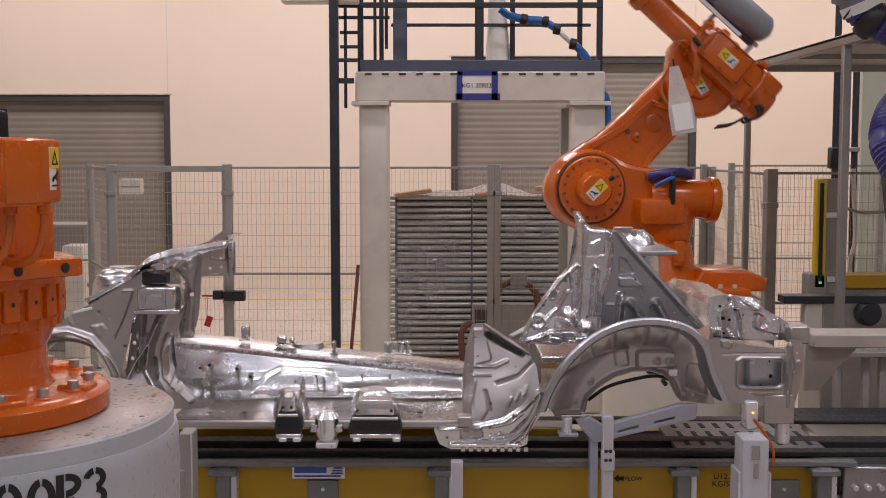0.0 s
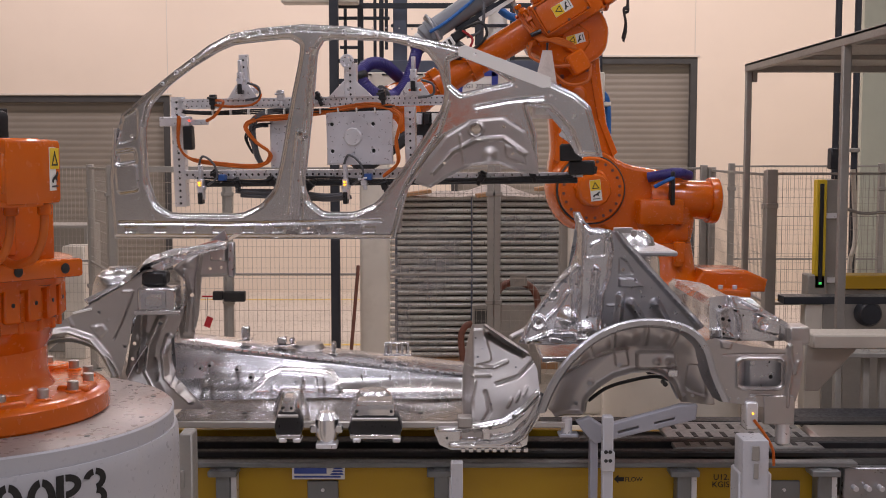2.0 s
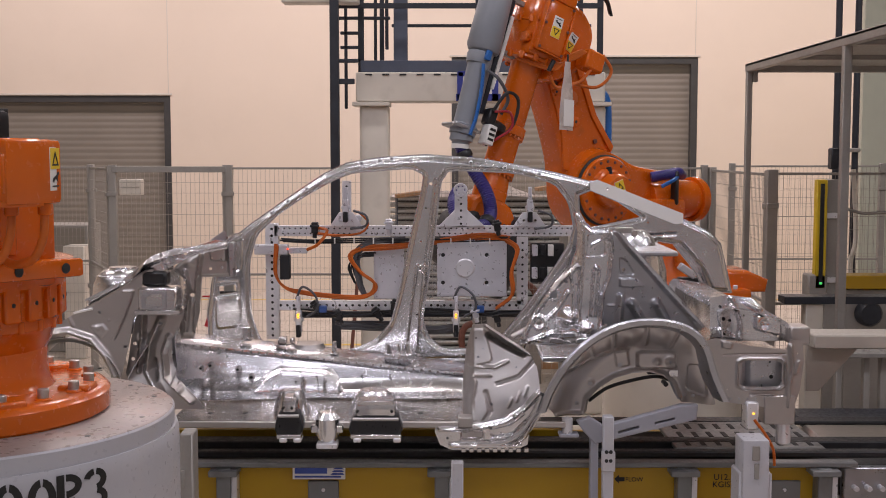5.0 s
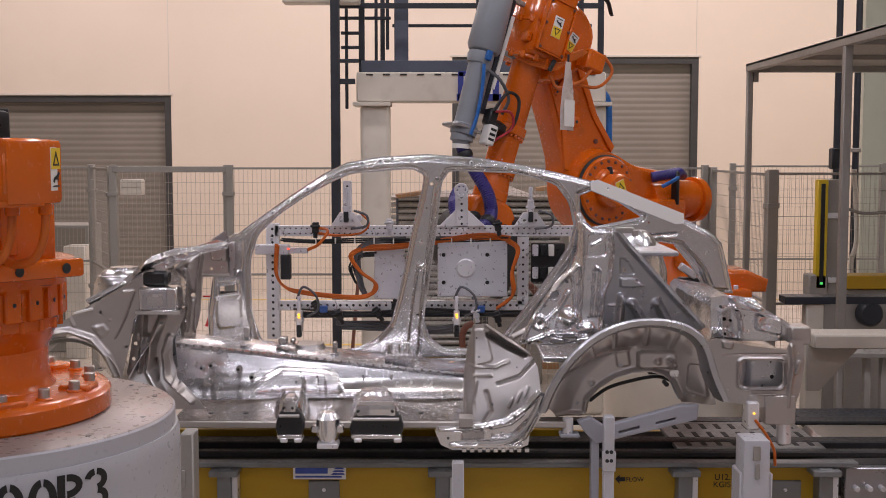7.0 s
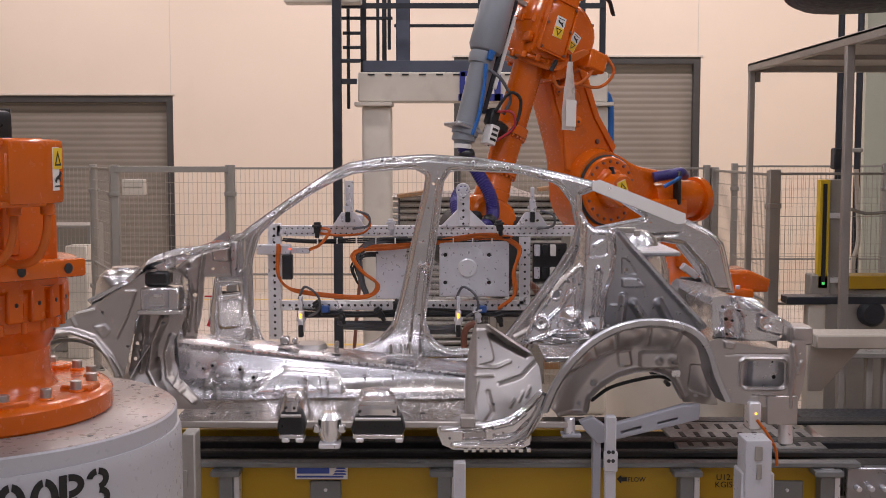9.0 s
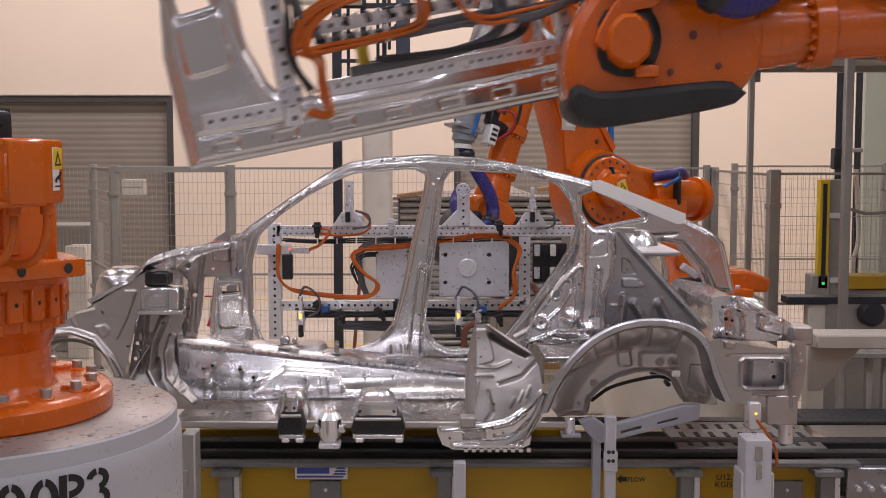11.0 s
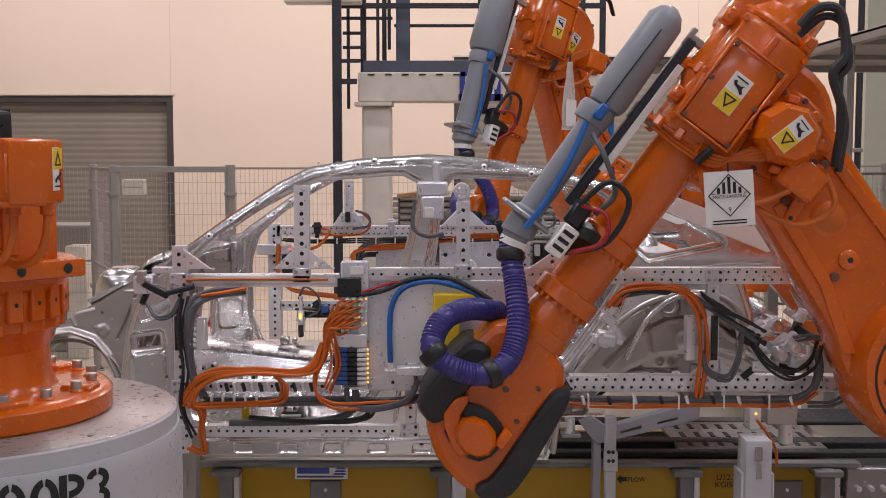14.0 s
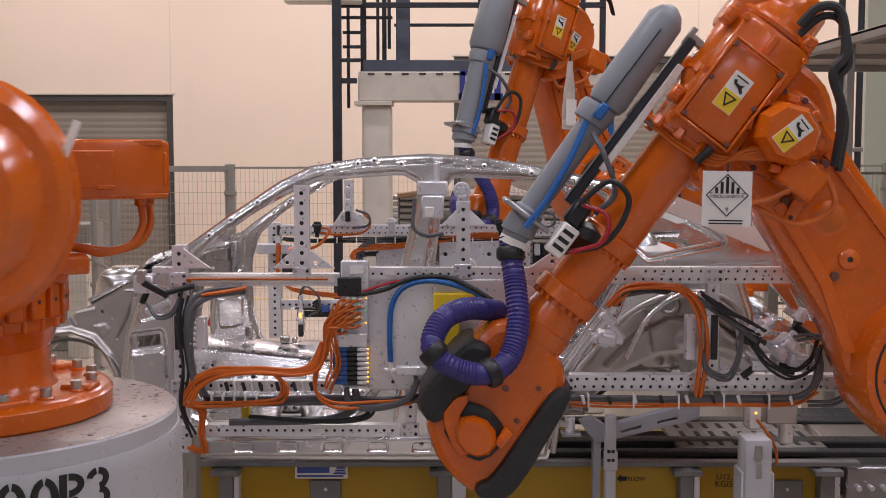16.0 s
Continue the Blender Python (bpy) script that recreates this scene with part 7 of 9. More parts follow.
    for u, v in ((560, 540), (600, 556), (668, 552), (700, 538), (742, 560), (842, 552), (880, 560), (960, 540), (1060, 546), (1150, 540), (560, 402), (690, 396), (760, 400), (880, 398)):
        c = part("clamp", join(box((-0.018, -0.02, -0.03), (0.018, 0.02, 0.03), 0.004), rod((0, -0.01, -0.055), (0, -0.01, -0.03), 0.012, 10), rod((-0.026, -0.022, 0.01), (0.026, -0.022, 0.01), 0.007, 8)), (BLACK_PLASTIC, PLATE)[rnd.random() < 0.4], g, at=pose(X(u), y - 0.055, Z(v), 0, rnd.uniform(-35, 35), 0))
        part("clamp_screw", rod((0, -0.026, 0.01), (0, -0.018, 0.01), 0.006, 8), PROFILE, c)
    for u in range(560, 900, 34):
        part("cable_tie", box(q(u, 430, -0.085), q(u + 2, 420, -0.05), 0.001), PAPER, g)
    for u in range(500, 1010, 46):
        part("t_slot_nut", rod(q(u, 409, -0.004), q(u, 409, 0.004), 0.009, 8), PROFILE, g)
    for k in range(6):
        part("terminal", box(q(942 + 14 * (k % 3), 452 + 40 * (k // 3), -0.06), q(952 + 14 * (k % 3), 432 + 40 * (k // 3), -0.01), 0.003), (PLATE, BLACK_PLASTIC, PAPER)[k % 3], g)
    part("valve_rack", box(q(940, 500, -0.03), q(1000, 430, 0.02), 0.006), BLACK_PLASTIC, g)
    part("tail_clamp", join(box(q(1200, 520, -0.08), q(1240, 490, 0.0), 0.008), box(q(1215, 545, -0.06), q(1262, 520, 0.0), 0.008)), BLACK_PLASTIC, g)
    part("tail_clamp", moved(box((-0.05, -0.03, -0.02), (0.05, 0.03, 0.02), 0.005), pose(X(1215), y - 0.06, Z(478), 0, 35, 0)), PLATE, g)
    part("clamp_arm", rod((-0.08 - o.x, 6.16 - o.y, 1.872 - o.z), (-0.08 - o.x, 6.45 - o.y, 1.872 - o.z), 0.014, 12), PLATE, g)
    part("wrist_mount", lathe(((0, 0.1), (0.7, 0.12), (1, 0.12)), q(850, 470, 0.4), q(845, 472, 0.0), 24), PLATE, g)
    return g


def near_gripper():
    g = thing("robot_gripper", "aluminium profile gripper frame with valve block and orange cables", "gripper", NEAR_SIDE_AT)
    o = Vector(NEAR_SIDE_AT)
    y = 4.18 - o.y
    X = lambda u: (u - 3 - 784) / 499.0 - o.x
    Z = lambda v: 2.3 - (v - 270) / 499.0 - o.z
    q = lambda u, v, dy=0.0: (X(u), y + dy, Z(v))
    perforated(g, q(303, 810), q(325, 436), 0.06, 1, 0.036, 0.009)
    perforated(g, q(330, 508), q(598, 487), 0.06, 1, 0.042, 0.006)
    perforated(g, q(652, 497), q(985, 476, 0), 0.06, 1, 0.03, 0.006)
    perforated(g, q(985, 503), q(1432, 475, 0), 0.06, 2, 0.032, 0.006)
    perforated(g, q(358, 697), q(600, 680, -0.005), 0.05, 1, 0.036, 0.008)
    perforated(g, q(1012, 697), q(1492, 669, 0), 0.06, 2, 0.034, 0.007)
    perforated(g, q(358, 780), q(705, 760, 0.02), 0.05, 1, 0.03, 0.007)
    perforated(g, q(520, 476), q(546, 329, -0.005), 0.05, 1, 0.034, 0.009)
    perforated(g, q(808, 470), q(832, 358, 0.02), 0.05, 1, 0.034, 0.008)
    perforated(g, q(994, 475), q(1013, 395, 0.01), 0.05, 1, 0.034, 0.008)
    perforated(g, q(1256, 660), q(1276, 503, 0.01), 0.05, 1, 0.034, 0.007)
    perforated(g, q(716, 770), q(734, 696, 0.02), 0.05, 1, 0.034, 0.007)
    perforated(g, q(195, 795), q(300, 775, 0.03), 0.05, 1, 0.034, 0.007)
    for u0, u1, va in ((485, 520, 1), (546, 590, -1), (325, 370, -1)):
        part("gusset", sheet([(X(u0), Z(475)), (X(u1), Z(475)), (X(u1 if va > 0 else u0), Z(442))], [circle(X((u0 * (1 if va < 0 else 0.35) + u1 * (0 if va < 0 else 0.65)) + (12 if va < 0 else 0)), Z(466), 0.009)], y - 0.01, 0.012, 0.002, PROFILE), PROFILE, g)
    part("gusset", sheet([(X(940), Z(474)), (X(992), Z(474)), (X(992), Z(438))], [circle(X(978), Z(464), 0.009)], y + 0.0, 0.012, 0.002, PROFILE), PROFILE, g)
    for u in (1225, 1280):
        part("gusset", sheet([(X(u), Z(668)), (X(u + 30), Z(668)), (X(u + (30 if u < 1250 else 0)), Z(640))], [], y + 0.0, 0.012, 0.002, PLATE), PLATE, g)
    base = part("base_plate", sheet([(X(652), Z(695)), (X(985), Z(695)), (X(985), Z(490)), (X(652), Z(490))], [[(X(700), Z(560)), (X(712), Z(560)), (X(712), Z(530)), (X(700), Z(530))], [(X(700), Z(645)), (X(712), Z(645)), (X(712), Z(620)), (X(700), Z(620))]], y + 0.02, 0.02, 0.003, PLATE), PLATE, g, "milled aluminium base plate")
    part("front_plate", sheet([(X(690), Z(694)), (X(760), Z(694)), (X(900), Z(690)), (X(960), Z(600)), (X(960), Z(498)), (X(700), Z(498)), (X(690), Z(520))], [circle(X(730), Z(545), 0.005), circle(X(715), Z(600), 0.005)], y - 0.0, 0.016, 0.003, PROFILE, 1), PROFILE, base)
    for k in range(9):
        for u in (694, 980):
            part("screw", rod(q(u, 505 + 22 * k, 0.006), q(u, 505 + 22 * k, -0.004 if u < 700 else 0.008), 0.006, 8), HOLE, base)
    part("yellow_bracket", sheet([(X(768), Z(690)), (X(800), Z(690)), (X(812), Z(560)), (X(850), Z(545)), (X(850), Z(520)), (X(770), Z(520))], [circle(X(812), Z(548), 0.02)], y - 0.05, 0.05, 0.006, YELLOW_SIGN), YELLOW_SIGN, g, "yellow painted tool changer bracket")
    part("tool_flange", lathe(((0, 0.11), (0.8, 0.12), (1, 0.12)), q(860, 640, -0.16), q(860, 640, 0.0), 28), PLATE, g)
    # valve block
    vb = part("valve_block", box(q(603, 690, -0.03), q(652, 462, 0.02), 0.004), PLATE, g, "grey valve terminal with blue modules")
    for k in range(8):
        z = 614 + 8.4 * k
        part("module", box(q(590, z + 7.4, -0.06), q(616, z, -0.03), 0.002), BLUE_MODULE, vb)
        part("module_end", box(q(616, z + 7.4, -0.062), q(632, z, -0.03), 0.002), BLACK_PLASTIC, vb)
        part("module_cover", box(q(632, z + 7.0, -0.06), q(650, z + 0.6, -0.03), 0.002), PROFILE, vb)
        part("connector", box(q(578, z + 5, -0.05), q(590, z + 2, -0.035), 0.001), PROFILE, vb)
        part("indicator", box(q(650, z + 4.5, -0.05), q(652.5, z + 2.5, -0.04), 0.0005), LED_AMBER, vb)
    part("terminal_head", box(q(592, 614, -0.055), q(650, 590, -0.03), 0.003), PROFILE, vb)
    part("terminal_head", box(q(598, 524, -0.05), q(640, 490, -0.03), 0.004), BLACK_PLASTIC, vb)
    part("terminal_plate", box(q(604, 690, -0.045), q(650, 684, -0.03), 0.002), PROFILE, vb)
    rnd = random.Random(8)
    for k in range(16):
        u, v = 618 + 12 * (k % 3), 528 + 11 * (k // 3)
        part("plug", rod(q(u, v, -0.03), q(u - 3, v + 2, -0.07), 0.008, 8), PROFILE, vb)
        part("indicator", box(q(u + 5, v + 1, -0.034), q(u + 7, v - 1, -0.029), 0.0005), LED_GREEN if k % 4 == 0 else (LED_AMBER if k % 4 == 2 else PROFILE), vb)
        e = (rnd.uniform(578, 600), rnd.uniform(560, 590))
        part("cable", hose([q(u - 3, v + 2, -0.07), q(u - 16, v + 4, -0.1), q(*e, -0.09), q(572 + 8 * rnd.random(), 625, -0.06), q(548 + 16 * rnd.random(), 658, -0.06)], 0.005, 6, 5), ORANGE_DARK, g)
    bundle(g, [q(575, 610, -0.06), q(560, 645, -0.06), q(520, 660, -0.07), q(450, 655, -0.07), q(385, 660, -0.07), q(345, 684, -0.06), q(326, 715, -0.05)], 9, 0.006, 0.016, ORANGE_DARK, seed=21)
    bundle(g, [q(345, 684, -0.06), q(342, 712, -0.06), q(380, 715, -0.06), q(450, 712, -0.06), q(496, 705, -0.07), q(505, 680, -0.08), q(490, 662, -0.07)], 4, 0.006, 0.010, ORANGE_DARK, seed=22)
    bundle(g, [q(330, 715, -0.05), q(356, 730, -0.05), q(354, 770, -0.05), q(358, 805, -0.04), q(330, 795, -0.04)], 3, 0.006, 0.010, ORANGE_DARK, seed=23)
    bundle(g, [q(430, 512, -0.04), q(375, 520, -0.05), q(345, 540, -0.06), q(334, 590, -0.06), q(340, 660, -0.05), q(360, 700, -0.05)], 4, 0.009, 0.010, GREY_CABLE, seed=24)
    bundle(g, [q(440, 510, -0.05), q(400, 516, -0.06), q(360, 522, -0.06)], 2, 0.006, 0.006, ORANGE_DARK, seed=25)
    bundle(g, [q(360, 712, -0.03), q(480, 714, -0.04), q(600, 712, -0.04), q(700, 714, -0.03), q(745, 708, -0.02)], 5, 0.008, 0.012, GREY_CABLE, seed=26)
    bundle(g, [q(560, 640, -0.05), q(556, 690, -0.07), q(590, 716, -0.07), q(660, 716, -0.06), q(725, 712, -0.05)], 2, 0.006, 0.008, ORANGE_DARK, seed=27)
    bundle(g, [q(615, 690, -0.04), q(620, 715, -0.05), q(660, 724, -0.06), q(720, 710, -0.05), q(742, 675, -0.05)], 2, 0.010, 0.006, GREY_CABLE, seed=28)
    part("conduit", hose([q(628, 690, -0.03), q(628, 720, -0.03), q(600, 742, -0.02), q(540, 752, 0.0), q(400, 754, 0.0)], 0.014, 10), GREY_CABLE, g)
    bundle(g, [q(1010, 708, -0.03), q(1120, 710, -0.04), q(1260, 710, -0.04), q(1380, 710, -0.04), q(1430, 698, -0.05), q(1450, 660, -0.05), q(1446, 620, -0.04)], 6, 0.009, 0.014, GREY_CABLE, seed=29)
    bundle(g, [q(1010, 716, -0.04), q(1120, 718, -0.05), q(1260, 716, -0.05), q(1400, 716, -0.05), q(1446, 690, -0.06)], 2, 0.005, 0.006, ORANGE_DARK, seed=30)
    bundle(g, [q(1080, 540, -0.04), q(1110, 512, -0.05), q(1160, 506, -0.05), q(1205, 514, -0.05), q(1236, 550, -0.06), q(1244, 620, -0.06), q(1236, 700, -0.05)], 6, 0.006, 0.012, ORANGE_DARK, seed=31)
    bundle(g, [q(1100, 520, -0.03), q(1160, 510, -0.04), q(1210, 512, -0.04), q(1290, 560, -0.05), q(1340, 600, -0.06)], 3, 0.007, 0.010, GREY_CABLE, seed=32)
    bundle(g, [q(1240, 620, -0.06), q(1250, 655, -0.07), q(1285, 665, -0.07), q(1305, 630, -0.06), q(1310, 590, -0.06)], 3, 0.007, 0.008, GREY_CABLE, seed=33)
    bundle(g, [q(1400, 600, -0.05), q(1440, 595, -0.06), q(1500, 620, -0.05), q(1510, 680, -0.04), q(1480, 712, -0.04), q(1430, 716, -0.04)], 2, 0.006, 0.008, GREY_CABLE, seed=34)
    part("air_tube", hose([q(691, 640, -0.05), q(690, 590, -0.05), q(694, 540, -0.05), q(715, 508, -0.05), q(760, 496, -0.05), q(820, 508, -0.06), q(865, 532, -0.08)], 0.010, 10), BLUE_TUBE, g, "blue air tube")
    part("air_tube", hose([q(640, 520, -0.05), q(680, 512, -0.05), q(730, 492, -0.05), q(790, 490, -0.05), q(830, 505, -0.07), q(870, 528, -0.09)], 0.009, 10), RUBBER, g)
    part("air_tube", hose([q(640, 516, -0.05), q(690, 500, -0.05), q(725, 494, -0.05)], 0.005, 8), RED_TUBE, g)
    part("tray_cable", hose([q(335, 500, -0.01), q(350, 495, -0.012), q(580, 495, -0.012)], 0.004, 6), ORANGE_DARK, g)
    part("cable_tray", box(q(340, 502, -0.008), q(592, 488, -0.001), 0.002), PAPER, g)
    part("elbow_fitting", join(rod(q(691, 640, -0.05), q(691, 655, -0.05), 0.008, 8), rod(q(691, 655, -0.05), q(705, 656, -0.05), 0.008, 8)), PAPER, g)
    cyl = part("air_cylinder", join(box(q(700, 664, -0.06), q(756, 648, -0.02), 0.004), rod(q(680, 656, -0.04), q(700, 656, -0.04), 0.008, 8)), PROFILE, g)
    for u in (735, 752):
        part("cable", hose([q(u, 664, -0.04), q(u, 690, -0.05), q(u - 16, 712, -0.05)], 0.007, 6), GREY_CABLE, g)
    # top clamp on the roof rail
    tc = part("roof_clamp", join(box(q(738, 346, -0.05), q(792, 322, 0.06), 0.005), box(q(746, 388, -0.06), q(786, 346, 0.04), 0.006), rod(q(772, 322, 0.02), q(772, 290, 0.02), 0.012, 12)), PLATE, g, "steel clamp on the roof rail")
    part("clamp_plate", box(q(752, 384, -0.066), q(768, 366, -0.058), 0.002), PAPER, tc)
    part("cable", hose([q(735, 352, -0.06), q(732, 400, -0.07), q(755, 416, -0.07), q(785, 412, -0.06)], 0.007, 6), GREY_CABLE, g)
    part("spoked_disc", sheet(circle(X(817), Z(338), 0.027, 20), [circle(X(817) + 0.016 * math.cos(k * 1.047), Z(338) + 0.016 * math.sin(k * 1.047), 0.006, 8) for k in range(6)], y + 0.0, 0.02, 0.003, PLATE), PLATE, g)
    # pillar clamp beside the left upright
    pc = part("pillar_clamp", join(box(q(236, 520, -0.03), q(270, 488, 0.05), 0.005), box(q(266, 486, 0), q(303, 474, 0.04), 0.003)), PLATE, g)
    part("clamp_lever", moved(box((-0.05, -0.02, -0.012), (0.05, 0.02, 0.012), 0.004), pose(X(276), y - 0.02, Z(512), 0, 28, 0)), BLACK_PLASTIC, pc)
    part("clamp_cylinder", rod(q(256, 556, 0.0), q(296, 534, 0.0), 0.018, 14), PROFILE, pc)
    part("clamp_cylinder", rod(q(246, 540, 0.01), q(262, 505, 0.01), 0.012, 12), BLACK_PLASTIC, pc)
    part("clamp_jaw", box(q(244, 500, -0.045), q(258, 478, 0.0), 0.003), SHEET_DULL, pc)
    bundle(g, [q(262, 540, -0.03), q(280, 560, -0.05), q(306, 556, -0.05), q(322, 530, -0.05)], 3, 0.005, 0.008, GREY_CABLE, seed=41)
    part("sensor", rod(q(290, 520, -0.03), q(345, 506, -0.04), 0.010, 10), BLACK_PLASTIC, g)
    part("sensor_strip", box(q(306, 622, -0.02), q(320, 560, 0.0), 0.003), BLACK_PLASTIC, g)
    part("manifold", box(q(348, 620, -0.05), q(364, 562, 0.0), 0.003), PROFILE, g)
    for k in range(5):
        part("plug", rod(q(348, 572 + 10 * k, -0.04), q(336, 566 + 10 * k, -0.06), 0.006, 8), PROFILE, g)
    # clamps round the rear lamp
    for u, v, a in ((1075, 600, 12), (1345, 585, -35), (1330, 600, 20), (1390, 610, -40), (1415, 640, 10)):
        part("rear_clamp", moved(join(box((-0.035, -0.03, -0.025), (0.035, 0.03, 0.025), 0.006), box((0.03, -0.02, -0.012), (0.06, 0.02, 0.012), 0.004), rod((-0.02, -0.04, 0.01), (0.02, -0.04, 0.01), 0.008, 8)), pose(X(u), y - 0.01, Z(v), 0, a, 0)), PLATE if a != 20 else BLACK_PLASTIC, g)
    rnd = random.Random(51)
    for k in range(22):
        u, v = rnd.uniform(1310, 1440), rnd.uniform(556, 662)
        turn = pose(X(u), y + rnd.uniform(-0.03, 0.03), Z(v), 0, rnd.choice((-40, 35, 10, -75)), 0)
        if k % 3 == 0:
            bm = join(rod((-0.035, 0, 0), (0.035, 0, 0), 0.013, 12), rod((0.035, 0, 0), (0.055, 0, 0), 0.006, 8))
        elif k % 3 == 1:
            bm = join(box((-0.025, -0.02, -0.012), (0.025, 0.02, 0.012), 0.003), rod((0.01, -0.026, 0), (0.01, -0.018, 0), 0.006, 8))
        else:
            bm = join(box((-0.03, -0.006, -0.018), (0.03, 0.006, 0.018), 0.002), rod((-0.018, -0.012, 0), (-0.018, 0.0, 0), 0.006, 8), rod((0.018, -0.012, 0), (0.018, 0.0, 0), 0.006, 8))
        part("clamp_piece", moved(bm, turn), (PROFILE, BLACK_PLASTIC, PLATE, SHEET_DULL)[k % 4], g)
    bundle(g, [q(1330, 600, -0.04), q(1360, 640, -0.06), q(1400, 660, -0.06), q(1440, 640, -0.05), q(1452, 600, -0.04)], 4, 0.005, 0.02, RUBBER, seed=42)
    bundle(g, [q(1236, 520, -0.04), q(1270, 545, -0.06), q(1310, 566, -0.06), q(1350, 588, -0.05)], 4, 0.005, 0.012, RUBBER, seed=43)
    bundle(g, [q(1090, 540, -0.03), q(1098, 520, -0.05), q(1130, 512, -0.05), q(1180, 516, -0.05)], 3, 0.005, 0.010, RUBBER, seed=44)
    for u, v in ((1078, 566), (1092, 590), (1064, 606)):
        part("pinch_clamp", moved(join(box((-0.03, -0.02, -0.014), (0.03, 0.02, 0.014), 0.004), rod((-0.04, 0, 0.012), (0.04, 0, 0.012), 0.006, 8)), pose(X(u), y - 0.01, Z(v), 0, u - 1040, 0)), (PLATE, BLACK_PLASTIC)[v % 2], g)
    for u, v in ((1395, 606), (1372, 620)):
        part("round_plug", lathe(((0, 0.02), (0.8, 0.022), (1, 0.016)), q(u, v, -0.03), q(u + 10, v + 8, -0.08), 12), PROFILE, g)
    part("sensor_strip", box(q(1262, 640, -0.012), q(1274, 560, 0.008), 0.003), BLACK_PLASTIC, g)
    part("manifold", box(q(1216, 640, -0.02), q(1234, 560, 0.02), 0.003), PLATE, g)
    part("manifold", box(q(1335, 660, -0.02), q(1372, 640, 0.03), 0.004), PLATE, g)
    for k in range(10):
        u = 372 + k * 20 if k < 5 else 1040 + (k - 5) * 80
        part("cable_tie", box(q(u, 722 if k < 5 else 724, -0.06), q(u + 3, 698, -0.02), 0.001), PAPER, g)
    part("clamp_arm", rod((-0.09 - o.x, 4.2 - o.y, 1.845 - o.z), (-0.09 - o.x, 4.432 - o.y, 1.845 - o.z), 0.014, 12), PLATE, g)
    for u, v in ((314, 497), (314, 690), (314, 770), (533, 488), (820, 482), (1003, 489), (1003, 684), (1266, 489), (1266, 683), (725, 768), (1420, 489), (1480, 683)):
        j = part("joint_plate", box(q(u - 16, v + 13, -0.008), q(u + 16, v - 13, -0.001), 0.002), PLATE, g)
        for du in (-10, 10):
            for dv in (-7, 7):
                part("joint_bolt", rod(q(u + du, v + dv, -0.014), q(u + du, v + dv, -0.006), 0.006, 8), (GALV, HOLE)[du > 0], j)
    for u, v, a, b in ((632, 478, 12, 7), (620, 602, 18, 5), (690, 484, 10, 5), (1120, 484, 14, 5), (420, 690, 12, 4), (905, 520, 10, 8), (560, 770, 12, 4)):
        part("sticker", box(q(u - a, v + b, -0.034 if u < 650 and v > 450 and u > 600 else -0.003), q(u + a, v - b, -0.0015), 0.0005), PAPER, g)
    for k in range(12):
        u = 384 + 15 * k
        part("cable_plug", rod(q(u, 676, -0.055), q(u + 4, 692, -0.05), 0.007, 8), (PROFILE, BLACK_PLASTIC)[k % 2], g)
    for k in range(9):
        u = 1030 + 46 * k
        part("cable_plug", rod(q(u, 700, -0.055), q(u + 5, 716, -0.05), 0.007, 8), (PROFILE, BLACK_PLASTIC)[k % 2], g)
    bundle(g, [q(330, 520, -0.05), q(322, 580, -0.06), q(330, 650, -0.06), q(322, 720, -0.05), q(340, 770, -0.05)], 4, 0.005, 0.012, RUBBER, seed=45)
    bundle(g, [q(600, 540, -0.06), q(586, 580, -0.07), q(596, 640, -0.07), q(580, 690, -0.06)], 4, 0.004, 0.014, ORANGE_DARK, seed=46)
    bundle(g, [q(660, 720, -0.03), q(640, 744, -0.03), q(560, 748, -0.03), q(440, 742, -0.02)], 3, 0.006, 0.012, RUBBER, seed=47)
    part("yellow_stop", box(q(420, 752, 0.02), q(434, 716, 0.06), 0.003), YELLOW_SIGN, g)
    return g


far_grip = far_gripper()
near_grip = near_gripper()

